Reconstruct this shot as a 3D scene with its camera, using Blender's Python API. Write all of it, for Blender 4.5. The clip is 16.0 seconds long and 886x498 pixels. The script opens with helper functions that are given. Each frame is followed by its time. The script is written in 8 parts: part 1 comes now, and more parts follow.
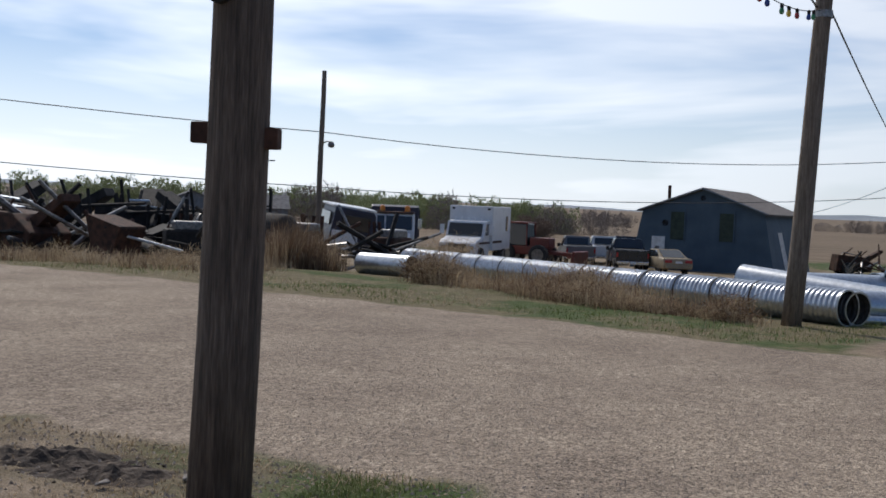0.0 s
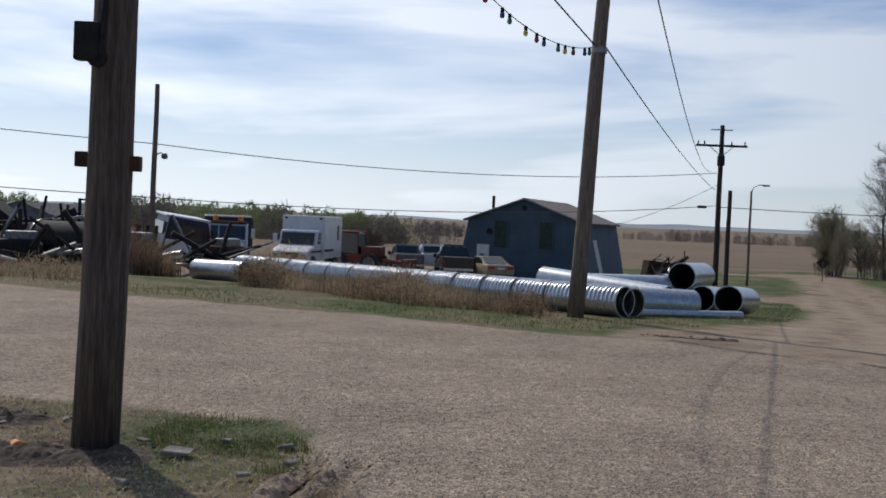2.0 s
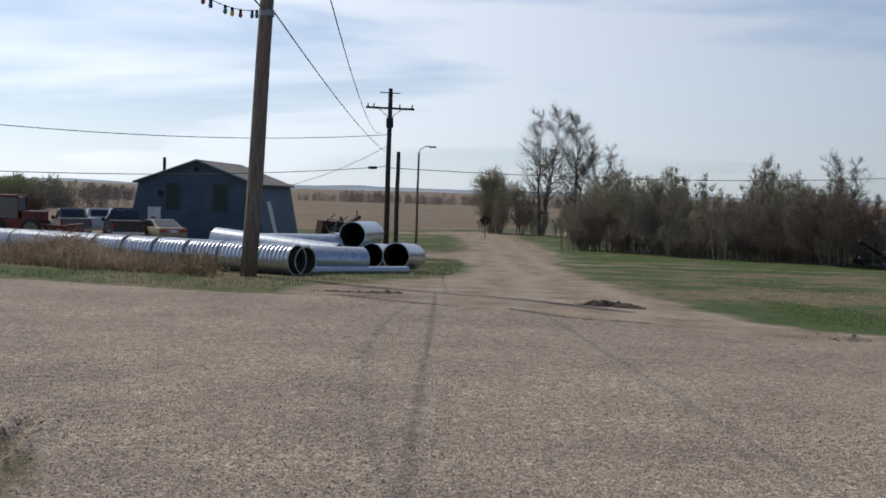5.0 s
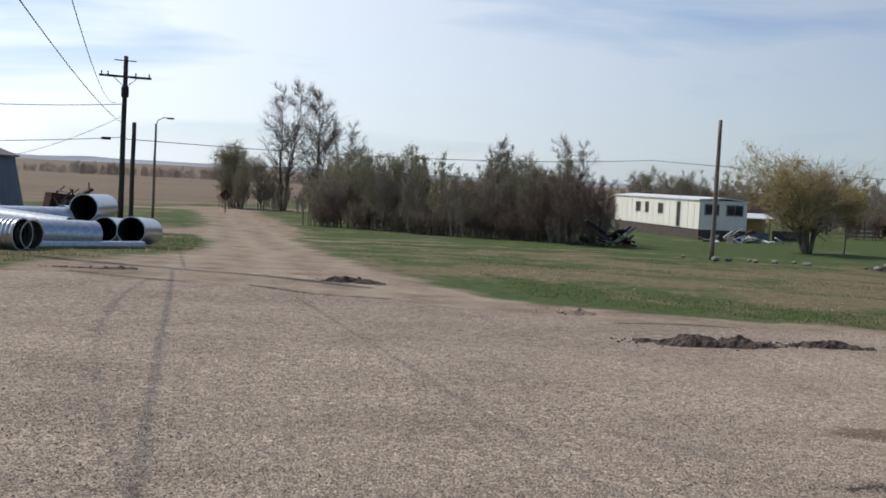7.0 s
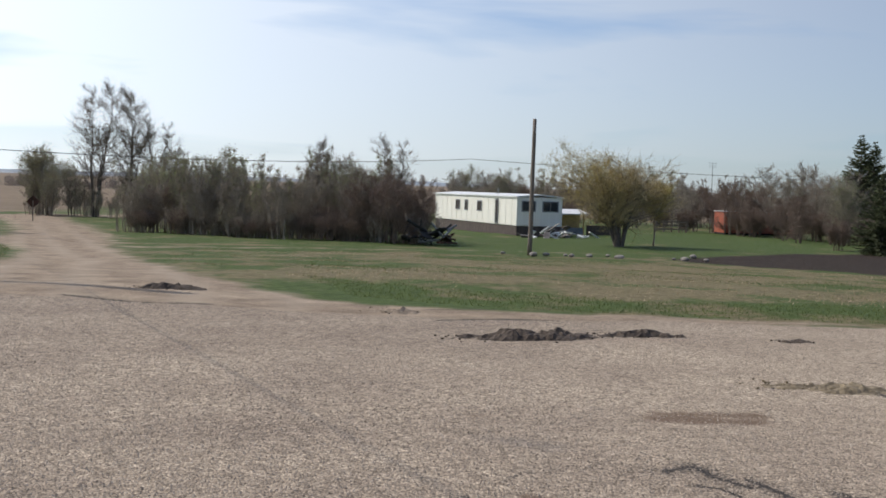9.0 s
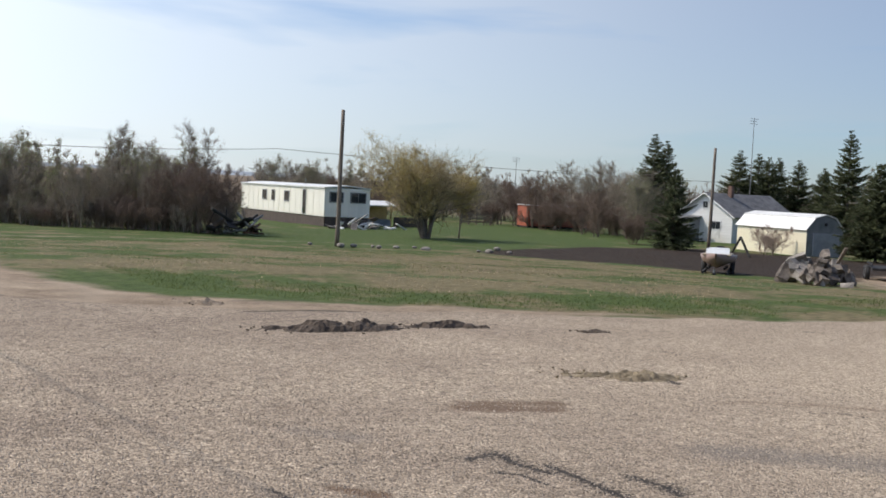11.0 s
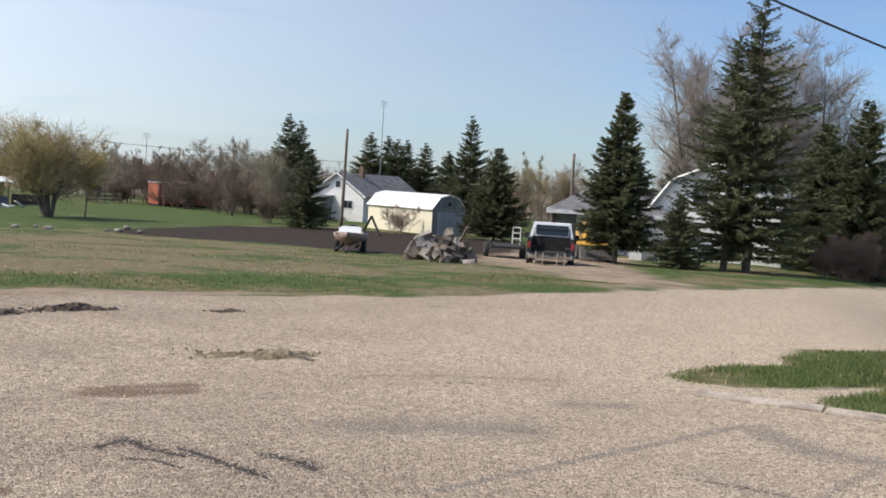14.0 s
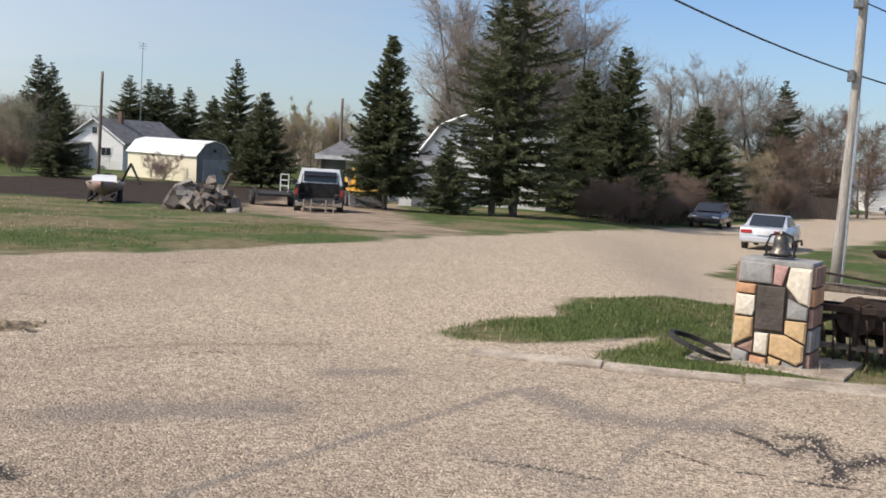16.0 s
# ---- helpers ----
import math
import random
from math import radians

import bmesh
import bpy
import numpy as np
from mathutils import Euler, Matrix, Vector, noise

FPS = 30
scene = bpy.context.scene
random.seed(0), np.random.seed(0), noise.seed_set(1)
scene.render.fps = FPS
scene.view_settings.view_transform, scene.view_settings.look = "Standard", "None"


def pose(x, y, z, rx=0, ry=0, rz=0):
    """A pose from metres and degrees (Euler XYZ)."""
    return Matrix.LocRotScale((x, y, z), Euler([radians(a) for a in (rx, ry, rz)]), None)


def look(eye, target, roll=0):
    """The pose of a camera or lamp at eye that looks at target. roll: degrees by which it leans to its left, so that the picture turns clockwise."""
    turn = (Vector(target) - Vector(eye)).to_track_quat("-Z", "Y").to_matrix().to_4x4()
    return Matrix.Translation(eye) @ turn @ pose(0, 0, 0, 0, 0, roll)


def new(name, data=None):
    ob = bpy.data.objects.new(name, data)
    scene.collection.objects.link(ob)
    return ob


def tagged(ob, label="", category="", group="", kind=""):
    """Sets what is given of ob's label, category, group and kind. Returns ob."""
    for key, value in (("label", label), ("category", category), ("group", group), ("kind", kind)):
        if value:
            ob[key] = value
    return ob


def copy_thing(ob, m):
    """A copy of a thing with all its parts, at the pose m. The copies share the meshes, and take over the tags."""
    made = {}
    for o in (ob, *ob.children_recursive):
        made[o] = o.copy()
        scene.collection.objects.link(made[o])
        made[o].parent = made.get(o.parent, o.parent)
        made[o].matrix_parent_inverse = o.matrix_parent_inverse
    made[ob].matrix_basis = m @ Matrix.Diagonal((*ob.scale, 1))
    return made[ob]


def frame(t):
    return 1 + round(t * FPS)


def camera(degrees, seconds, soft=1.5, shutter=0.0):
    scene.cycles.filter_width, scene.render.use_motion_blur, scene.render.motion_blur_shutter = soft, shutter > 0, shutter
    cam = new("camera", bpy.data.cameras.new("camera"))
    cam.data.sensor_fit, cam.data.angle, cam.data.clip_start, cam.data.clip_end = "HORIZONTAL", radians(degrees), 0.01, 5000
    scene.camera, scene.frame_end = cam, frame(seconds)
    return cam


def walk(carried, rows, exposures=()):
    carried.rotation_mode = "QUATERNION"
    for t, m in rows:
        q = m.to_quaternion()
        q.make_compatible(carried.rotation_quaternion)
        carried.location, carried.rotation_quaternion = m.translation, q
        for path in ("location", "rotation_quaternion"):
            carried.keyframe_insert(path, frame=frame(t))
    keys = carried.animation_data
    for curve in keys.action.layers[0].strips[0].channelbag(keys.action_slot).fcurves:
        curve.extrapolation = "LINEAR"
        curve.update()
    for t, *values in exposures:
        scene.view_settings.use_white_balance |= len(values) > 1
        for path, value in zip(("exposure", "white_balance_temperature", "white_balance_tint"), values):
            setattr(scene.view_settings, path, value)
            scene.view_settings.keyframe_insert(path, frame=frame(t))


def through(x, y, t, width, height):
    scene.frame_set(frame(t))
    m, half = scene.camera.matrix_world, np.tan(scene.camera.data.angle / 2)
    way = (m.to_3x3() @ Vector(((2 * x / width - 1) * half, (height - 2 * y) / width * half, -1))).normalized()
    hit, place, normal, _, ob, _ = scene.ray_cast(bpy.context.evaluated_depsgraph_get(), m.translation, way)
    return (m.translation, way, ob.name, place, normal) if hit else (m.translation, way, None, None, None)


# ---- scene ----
# ---- camera and walk ----
cam = camera(42.8, 16.0, soft=1.7)
ROWS = [
    (0.0, -0.484, 3.066, 1.747, 87.76, -2.43, 8.02),
    (0.5, -0.316, 2.639, 1.758, 88.13, -2.54, 5.68),
    (1.0, -0.157, 1.940, 1.757, 88.44, -2.80, 3.69),
    (1.5, -0.052, 1.248, 1.744, 88.61, -2.43, 1.60),
    (2.0, -0.002, 0.582, 1.723, 88.62, -2.30, -0.29),
    (2.5, 0.006, 0.220, 1.709, 88.49, -2.19, -2.18),
    (3.0, 0.000, 0.000, 1.700, 88.31, -2.67, -4.30),
    (3.5, 0.000, 0.000, 1.700, 88.03, -2.14, -6.89),
    (4.0, 0.000, 0.000, 1.700, 87.80, -2.49, -9.82),
    (4.5, 0.000, 0.000, 1.700, 87.55, -2.22, -13.19),
    (5.0, 0.000, 0.000, 1.700, 87.25, -1.75, -16.64),
    (5.2, 0.000, 0.000, 1.700, 87.07, -2.16, -18.17),
    (7.3, 0.000, 0.000, 1.700, 86.59, -2.61, -30.98),
    (7.5, 0.000, 0.000, 1.700, 86.62, -2.39, -31.77),
    (8.0, 0.000, 0.000, 1.700, 86.70, -1.58, -33.86),
    (8.5, 0.000, 0.000, 1.700, 86.82, -1.81, -36.29),
    (9.0, 0.000, 0.000, 1.700, 86.95, -1.83, -38.72),
    (11.3, 0.000, 0.000, 1.700, 86.72, -3.06, -49.93),
    (11.5, 0.000, 0.000, 1.700, 86.59, -3.17, -50.94),
    (12.0, 0.000, 0.000, 1.700, 86.62, -3.00, -53.74),
    (12.5, 0.000, 0.000, 1.700, 86.87, -3.71, -57.58),
    (13.0, 0.000, 0.000, 1.700, 87.06, -3.83, -61.20),
    (13.5, 0.000, 0.000, 1.700, 87.08, -3.79, -64.35),
    (14.0, 0.000, 0.000, 1.700, 86.86, -3.61, -66.81),
    (14.5, 0.000, 0.000, 1.700, 86.50, -3.35, -69.24),
    (15.0, 0.236, 0.080, 1.698, 86.02, -3.19, -71.96),
    (15.5, 0.644, 0.181, 1.689, 85.44, -3.38, -75.10),
    (16.0, 1.031, 0.221, 1.680, 84.85, -3.39, -78.41),
]
EXPO = [(0.0, -0.68, 6620, 13), (2.5, -0.80, 6560, 13), (5.0, -0.62, 6580, 12), (7.5, -0.30, 6680, 12), (9.0, -0.20, 6720, 12), (12.5, 0.10, 6850, 12), (14.5, 0.20, 6900, 13), (16.0, 0.16, 7050, 14)]
walk(cam, [(t, pose(x, y, z, rx, ry, rz)) for t, x, y, z, rx, ry, rz in ROWS], EXPO)

# ---- world, sun ----
SUN_AZ, SUN_EL = radians(31), radians(47)      # azimuth measured from +y towards -x
world = bpy.data.worlds.new("sky")
scene.world = world
world.use_nodes = True
wn, wl = world.node_tree.nodes, world.node_tree.links
wn.clear()
w_out = wn.new("ShaderNodeOutputWorld")
w_bg = wn.new("ShaderNodeBackground")
w_sky = wn.new("ShaderNodeTexSky")
w_sky.sky_type, w_sky.sun_disc = "NISHITA", False
w_sky.sun_elevation, w_sky.sun_rotation = SUN_EL, -SUN_AZ
w_sky.dust_density, w_sky.air_density = 0.5, 1.0
w_co = wn.new("ShaderNodeTexCoord")
w_map = wn.new("ShaderNodeMapping")
w_map.inputs["Scale"].default_value = (1.1, 1.1, 7.5)
w_map.inputs["Rotation"].default_value = (0.06, 0.05, 0.6)
w_noise = wn.new("ShaderNodeTexNoise")
w_noise.inputs["Scale"].default_value = 1.35
w_noise.inputs["Detail"].default_value = 5.0
w_noise.inputs["Roughness"].default_value = 0.52
w_noise.inputs["Distortion"].default_value = 0.35
w_ramp = wn.new("ShaderNodeValToRGB")
w_ramp.color_ramp.elements[0].position, w_ramp.color_ramp.elements[1].position = 0.40, 0.58
w_ramp.color_ramp.elements[0].color, w_ramp.color_ramp.elements[1].color = (0.10, 0.10, 0.10, 1), (0.85, 0.85, 0.85, 1)
w_mix = wn.new("ShaderNodeMix")
w_mix.data_type = "RGBA"
w_dot = wn.new("ShaderNodeVectorMath")           # the veil glows towards the sun's side
w_dot.operation = "DOT_PRODUCT"
w_dot.inputs[1].default_value = (-math.sin(SUN_AZ), math.cos(SUN_AZ), 0.25)
w_rng = wn.new("ShaderNodeMapRange")
w_rng.inputs[1].default_value, w_rng.inputs[2].default_value = -0.5, 1.0
w_rng.inputs[3].default_value, w_rng.inputs[4].default_value = 0.0, 1.0
w_veil = wn.new("ShaderNodeMix")
w_veil.data_type, w_veil.blend_type = "RGBA", "MULTIPLY"
w_veil.inputs[0].default_value = 1.0
w_veil.inputs[7].default_value = (0.90, 0.985, 1.07, 1)
wl.new(w_co.outputs["Generated"], w_dot.inputs[0])
wl.new(w_dot.outputs["Value"], w_rng.inputs[0])
w_pow = wn.new("ShaderNodeMath")
w_pow.operation = "POWER"
w_pow.inputs[1].default_value = 1.75
w_gain = wn.new("ShaderNodeMath")
w_gain.operation = "MULTIPLY_ADD"
w_gain.inputs[1].default_value, w_gain.inputs[2].default_value = 14.0, 4.4
wl.new(w_rng.outputs[0], w_pow.inputs[0])
wl.new(w_pow.outputs[0], w_gain.inputs[0])
wl.new(w_gain.outputs[0], w_veil.inputs[6])
wl.new(w_veil.outputs[2], w_mix.inputs[7])
wl.new(w_co.outputs["Generated"], w_map.inputs[0])
wl.new(w_map.outputs[0], w_noise.inputs["Vector"])
wl.new(w_noise.outputs["Fac"], w_ramp.inputs[0])
w_sep = wn.new("ShaderNodeSeparateXYZ")           # haze thickens towards the horizon
w_haze = wn.new("ShaderNodeMapRange")
w_haze.inputs[1].default_value, w_haze.inputs[2].default_value = 0.0, 0.17
w_haze.inputs[3].default_value, w_haze.inputs[4].default_value = 0.80, 0.0
w_max = wn.new("ShaderNodeMath")
w_max.operation = "MAXIMUM"
wl.new(w_co.outputs["Generated"], w_sep.inputs[0])
wl.new(w_sep.outputs[2], w_haze.inputs[0])
wl.new(w_haze.outputs[0], w_max.inputs[0])
wl.new(w_ramp.outputs[0], w_max.inputs[1])
w_thin = wn.new("ShaderNodeMath")                 # fewer clouds away from the sun
w_thin.operation = "MULTIPLY_ADD"
w_thin.inputs[1].default_value, w_thin.inputs[2].default_value = 0.66, 0.38
w_cov = wn.new("ShaderNodeMath")
w_cov.operation = "MULTIPLY"
wl.new(w_rng.outputs[0], w_thin.inputs[0])
wl.new(w_thin.outputs[0], w_cov.inputs[0])
wl.new(w_max.outputs[0], w_cov.inputs[1])
wl.new(w_cov.outputs[0], w_mix.inputs[0])
w_tint = wn.new("ShaderNodeMix")
w_tint.data_type, w_tint.blend_type = "RGBA", "MULTIPLY"
w_tint.inputs[0].default_value = 1.0
w_tint.inputs[7].default_value = (0.66, 0.925, 1.30, 1)
wl.new(w_sky.outputs[0], w_tint.inputs[6])
wl.new(w_tint.outputs[2], w_mix.inputs[6])
wl.new(w_mix.outputs[2], w_bg.inputs[0])
w_bg.inputs[1].default_value = 0.105
wl.new(w_bg.outputs[0], w_out.inputs[0])

sun_data = bpy.data.lights.new("sun", "SUN")
sun_data.energy, sun_data.angle, sun_data.color = 3.6, radians(0.6), (1.0, 0.95, 0.87)
sun = new("sun", sun_data)
sun_dir = Vector((-math.sin(SUN_AZ) * math.cos(SUN_EL), math.cos(SUN_AZ) * math.cos(SUN_EL), math.sin(SUN_EL)))
sun.matrix_world = look(sun_dir * 60, (0, 0, 0))


# ---- materials ----
def material(name):
    m = bpy.data.materials.new(name)
    m.use_nodes = True
    return m, m.node_tree.nodes, m.node_tree.links, m.node_tree.nodes["Principled BSDF"]


def worn(name, a, b, scale=4.0, rough=0.7, metal=0.0, bump=0.2, stretch=(1, 1, 1), grain=30.0, spread=(0.35, 0.65), fine=0.25, depth=0.02):
    """Two colours mixed by a broad noise, speckled by a fine one, with a fine relief."""
    m, n, l, p = material(name)
    co = n.new("ShaderNodeTexCoord")
    mp = n.new("ShaderNodeMapping")
    mp.inputs["Scale"].default_value = stretch
    n1, n2 = n.new("ShaderNodeTexNoise"), n.new("ShaderNodeTexNoise")
    n1.inputs["Scale"].default_value, n1.inputs["Detail"].default_value = scale, 5
    n2.inputs["Scale"].default_value, n2.inputs["Detail"].default_value = grain, 4
    rp = n.new("ShaderNodeValToRGB")
    rp.color_ramp.elements[0].position, rp.color_ramp.elements[1].position = spread
    rp.color_ramp.elements[0].color, rp.color_ramp.elements[1].color = (*a, 1), (*b, 1)
    hs = n.new("ShaderNodeHueSaturation")
    mr = n.new("ShaderNodeMapRange")
    mr.inputs[1].default_value, mr.inputs[2].default_value = 0.3, 0.7
    mr.inputs[3].default_value, mr.inputs[4].default_value = 1 - fine, 1 + fine
    bp = n.new("ShaderNodeBump")
    bp.inputs["Strength"].default_value, bp.inputs["Distance"].default_value = bump, depth
    l.new(co.outputs["Object"], mp.inputs[0])
    l.new(mp.outputs[0], n1.inputs["Vector"])
    l.new(mp.outputs[0], n2.inputs["Vector"])
    l.new(n1.outputs["Fac"], rp.inputs[0])
    l.new(rp.outputs[0], hs.inputs["Color"])
    l.new(n2.outputs["Fac"], mr.inputs[0])
    l.new(mr.outputs[0], hs.inputs["Value"])
    l.new(hs.outputs[0], p.inputs["Base Color"])
    l.new(n2.outputs["Fac"], bp.inputs["Height"])
    l.new(bp.outputs[0], p.inputs["Normal"])
    p.inputs["Roughness"].default_value, p.inputs["Metallic"].default_value = rough, metal
    return m


def foliage(name, a, b, rough=0.8, through=0.0):
    """Leaf, needle or straw colours, varied blade by blade and by a broad noise."""
    m, n, l, p = material(name)
    geo, co, no = n.new("ShaderNodeNewGeometry"), n.new("ShaderNodeTexCoord"), n.new("ShaderNodeTexNoise")
    no.inputs["Scale"].default_value, no.inputs["Detail"].default_value = 0.5, 3
    add = n.new("ShaderNodeMath")
    add.operation = "MULTIPLY_ADD"
    add.inputs[1].default_value = 0.6
    rp = n.new("ShaderNodeValToRGB")
    rp.color_ramp.elements[0].position, rp.color_ramp.elements[1].position = 0.35, 0.95
    rp.color_ramp.elements[0].color, rp.color_ramp.elements[1].color = (*a, 1), (*b, 1)
    l.new(co.outputs["Object"], no.inputs["Vector"])
    l.new(geo.outputs["Random Per Island"], add.inputs[0])
    l.new(no.outputs["Fac"], add.inputs[2])
    l.new(add.outputs[0], rp.inputs[0])
    l.new(rp.outputs[0], p.inputs["Base Color"])
    p.inputs["Roughness"].default_value = rough
    p.inputs["Specular IOR Level"].default_value = 0.25
    if through:
        tr, mx = n.new("ShaderNodeBsdfTranslucent"), n.new("ShaderNodeMixShader")
        mx.inputs[0].default_value = through
        l.new(rp.outputs[0], tr.inputs[0])
        l.new(p.outputs[0], mx.inputs[1])
        l.new(tr.outputs[0], mx.inputs[2])
        l.new(mx.outputs[0], n["Material Output"].inputs[0])
    return m


def paint(name, c, rough=0.35, dirt=0.12, metal=0.0, coat=0.0):
    d = tuple(v * (1 - dirt * 2) * 0.9 + 0.02 for v in c)
    m = worn(name, d, c, 1.7, rough, metal, 0.04, (1, 1, 1), 24, (0.2, 0.55), dirt * 0.5, 0.004)
    m.node_tree.nodes["Principled BSDF"].inputs["Coat Weight"].default_value = coat
    return m


def glass_dark(name, c=(0.02, 0.025, 0.03)):
    m, n, l, p = material(name)
    p.inputs["Base Color"].default_value = (*c, 1)
    p.inputs["Roughness"].default_value = 0.06
    p.inputs["Coat Weight"].default_value = 0.5
    return m


M_WOOD_POLE = worn("weathered_dark_pole_wood", (0.062, 0.047, 0.037), (0.18, 0.135, 0.103), 5, 0.85, 0, 0.8, (6, 6, 0.35), 22, (0.3, 0.7), 0.4, 0.02)
M_POLE_GREY = worn("weathered_pole_wood", (0.13, 0.10, 0.075), (0.26, 0.21, 0.165), 5, 0.85, 0, 0.5, (5, 5, 0.4), 24, (0.3, 0.7), 0.3, 0.015)
M_POLE_SILVER = worn("silvered_pole_wood", (0.24, 0.22, 0.19), (0.42, 0.39, 0.35), 5, 0.85, 0, 0.5, (5, 5, 0.4), 24, (0.3, 0.7), 0.25, 0.012)
M_POLE_DARK = worn("creosoted_pole_wood", (0.025, 0.02, 0.017), (0.06, 0.05, 0.042), 5, 0.85, 0, 0.4, (5, 5, 0.4), 24)
M_GALV = worn("galvanised_steel", (0.42, 0.45, 0.48), (0.62, 0.65, 0.68), 9, 0.33, 0.85, 0.06, (1, 1, 1), 40, (0.3, 0.7), 0.12, 0.004)
# near-black colour carries the shade inside the pipes
M_PIPE_SHADE = worn("pipe_inside_shade", (0.035, 0.033, 0.03), (0.08, 0.072, 0.065), 6, 0.75, 0.2, 0.1)
M_STEEL = worn("dull_steel", (0.18, 0.18, 0.18), (0.34, 0.33, 0.32), 9, 0.45, 0.8, 0.05)
M_CABLE = worn("black_cable_sheath", (0.03, 0.03, 0.032), (0.06, 0.06, 0.062), 9, 0.7)
M_BLACK = worn("black_grimy_metal", (0.009, 0.009, 0.009), (0.028, 0.025, 0.023), 5, 0.82, 0.0, 0.3)
M_RUBBER = worn("tyre_rubber", (0.015, 0.015, 0.016), (0.04, 0.038, 0.036), 12, 0.85)
M_RUST = worn("rusted_steel", (0.035, 0.018, 0.012), (0.10, 0.045, 0.028), 4, 0.85, 0.1, 0.4)
M_GLASS = glass_dark("vehicle_glass")
M_WIN = glass_dark("window_glass", (0.03, 0.035, 0.04))
M_WHITE = paint("white_vehicle_paint", (0.74, 0.75, 0.76), 0.35, 0.06)
M_SILVER = paint("silver_car_paint", (0.55, 0.57, 0.60), 0.3, 0.06, 0.3, 0.4)
M_NAVY = paint("navy_cab_paint", (0.014, 0.017, 0.042), 0.4, 0.15)
M_DARKCAR = paint("black_car_paint", (0.018, 0.019, 0.024), 0.22, 0.1, 0.0, 0.5)
M_ORANGE = paint("orange_machine_paint", (0.17, 0.03, 0.02), 0.5, 0.2)
M_YELLOW = paint("yellow_machine_paint", (0.62, 0.34, 0.04), 0.5, 0.15)
M_TAN = paint("tan_car_paint", (0.34, 0.27, 0.17), 0.5, 0.15)
M_AMBER = paint("amber_lens", (0.85, 0.28, 0.04), 0.3, 0.05)
M_TAILRED = paint("red_lamp_lens", (0.45, 0.03, 0.03), 0.25, 0.05)
M_CHROME = worn("chrome_trim", (0.5, 0.5, 0.5), (0.68, 0.68, 0.68), 6, 0.2, 0.95, 0.02)
M_BARK = worn("grey_brown_bark", (0.085, 0.068, 0.054), (0.19, 0.155, 0.125), 6, 0.9, 0, 0.5, (4, 4, 0.8), 30)
M_TWIG = foliage("bare_twig_bark", (0.175, 0.145, 0.112), (0.37, 0.315, 0.25))
M_TWIG_PALE = foliage("pale_twig_bark", (0.20, 0.17, 0.14), (0.36, 0.31, 0.27))
M_TWIG_RED = foliage("reddish_twig_bark", (0.125, 0.088, 0.07), (0.25, 0.185, 0.145))
M_TWIG_DARK = foliage("dark_twig_bark", (0.10, 0.082, 0.064), (0.24, 0.20, 0.16))
M_TWIG_PINK = foliage("pale_reddish_twig_bark", (0.24, 0.17, 0.135), (0.42, 0.32, 0.27))
M_BUD = foliage("young_green_leaf", (0.20, 0.23, 0.10), (0.38, 0.41, 0.20), 0.7, 0.4)
M_WILLOW_TWIG = foliage("golden_willow_twig", (0.27, 0.21, 0.115), (0.47, 0.38, 0.22))
M_WILLOW = foliage("yellow_willow_catkin", (0.36, 0.28, 0.10), (0.58, 0.47, 0.19), 0.7, 0.35)
M_NEEDLE = foliage("spruce_needle", (0.028, 0.037, 0.019), (0.125, 0.14, 0.068), 0.75, 0.12)
M_STRAW = foliage("dry_weed_straw", (0.20, 0.14, 0.088), (0.55, 0.43, 0.28), 0.85, 0.25)
M_STRAW_DARK = foliage("old_brown_weed", (0.07, 0.045, 0.03), (0.25, 0.165, 0.105), 0.85, 0.2)
M_GRASS = foliage("spring_grass_blade", (0.06, 0.088, 0.026), (0.17, 0.205, 0.068), 0.7, 0.35)


# ---- mesh helpers ----
def link_mesh(name, verts, faces, mat, parent=None, smooth=False):
    me = bpy.data.meshes.new(name)
    me.from_pydata([tuple(v) for v in verts], [], [tuple(f) for f in faces])
    me.materials.append(mat)
    if smooth:
        me.shade_smooth()
    me.update()
    ob = new(name, me)
    if parent is not None:
        ob.parent = parent
    return ob


def part(name, bm, mat, parent=None, label="", smooth=False):
    bmesh.ops.recalc_face_normals(bm, faces=bm.faces)
    me = bpy.data.meshes.new(name)
    bm.to_mesh(me)
    bm.free()
    me.materials.append(mat)
    if smooth:
        me.shade_smooth()
    ob = new(name, me)
    if parent is not None:
        ob.parent = parent
    if label:
        tagged(ob, label)
    return ob


def thing(name, m, label, category, group="", kind=""):
    ob = new(name)
    ob.empty_display_size = 0.2
    ob.matrix_world = m
    return tagged(ob, label, category, group, kind)


def box(cx, cy, cz, sx, sy, sz, bevel=0.0, bm=None, rz=0.0, ry=0.0, rx=0.0, taper=None):
    bm = bm or bmesh.new()
    m = pose(cx, cy, cz, rx, ry, rz) @ Matrix.Diagonal((sx, sy, sz, 1))
    r = bmesh.ops.create_cube(bm, size=1, matrix=m)
    if taper:
        inv = m.inverted()
        for v in r["verts"]:
            q = inv @ v.co
            if q.z > 0:
                q.x, q.y = q.x * taper[0], q.y * taper[1]
                v.co = m @ q
    if bevel:
        es = list({e for v in r["verts"] for e in v.link_edges})
        bmesh.ops.bevel(bm, geom=es, offset=bevel, segments=2, affect="EDGES", profile=0.6)
    return bm


def rod(a, b, r0, r1=None, seg=10, bm=None, cap=True):
    bm = bm or bmesh.new()
    a, b = Vector(a), Vector(b)
    d = b - a
    m = Matrix.Translation((a + b) / 2) @ d.to_track_quat("Z", "Y").to_matrix().to_4x4()
    bmesh.ops.create_cone(bm, cap_ends=cap, segments=seg, radius1=r0, radius2=r0 if r1 is None else r1, depth=d.length, matrix=m)
    return bm


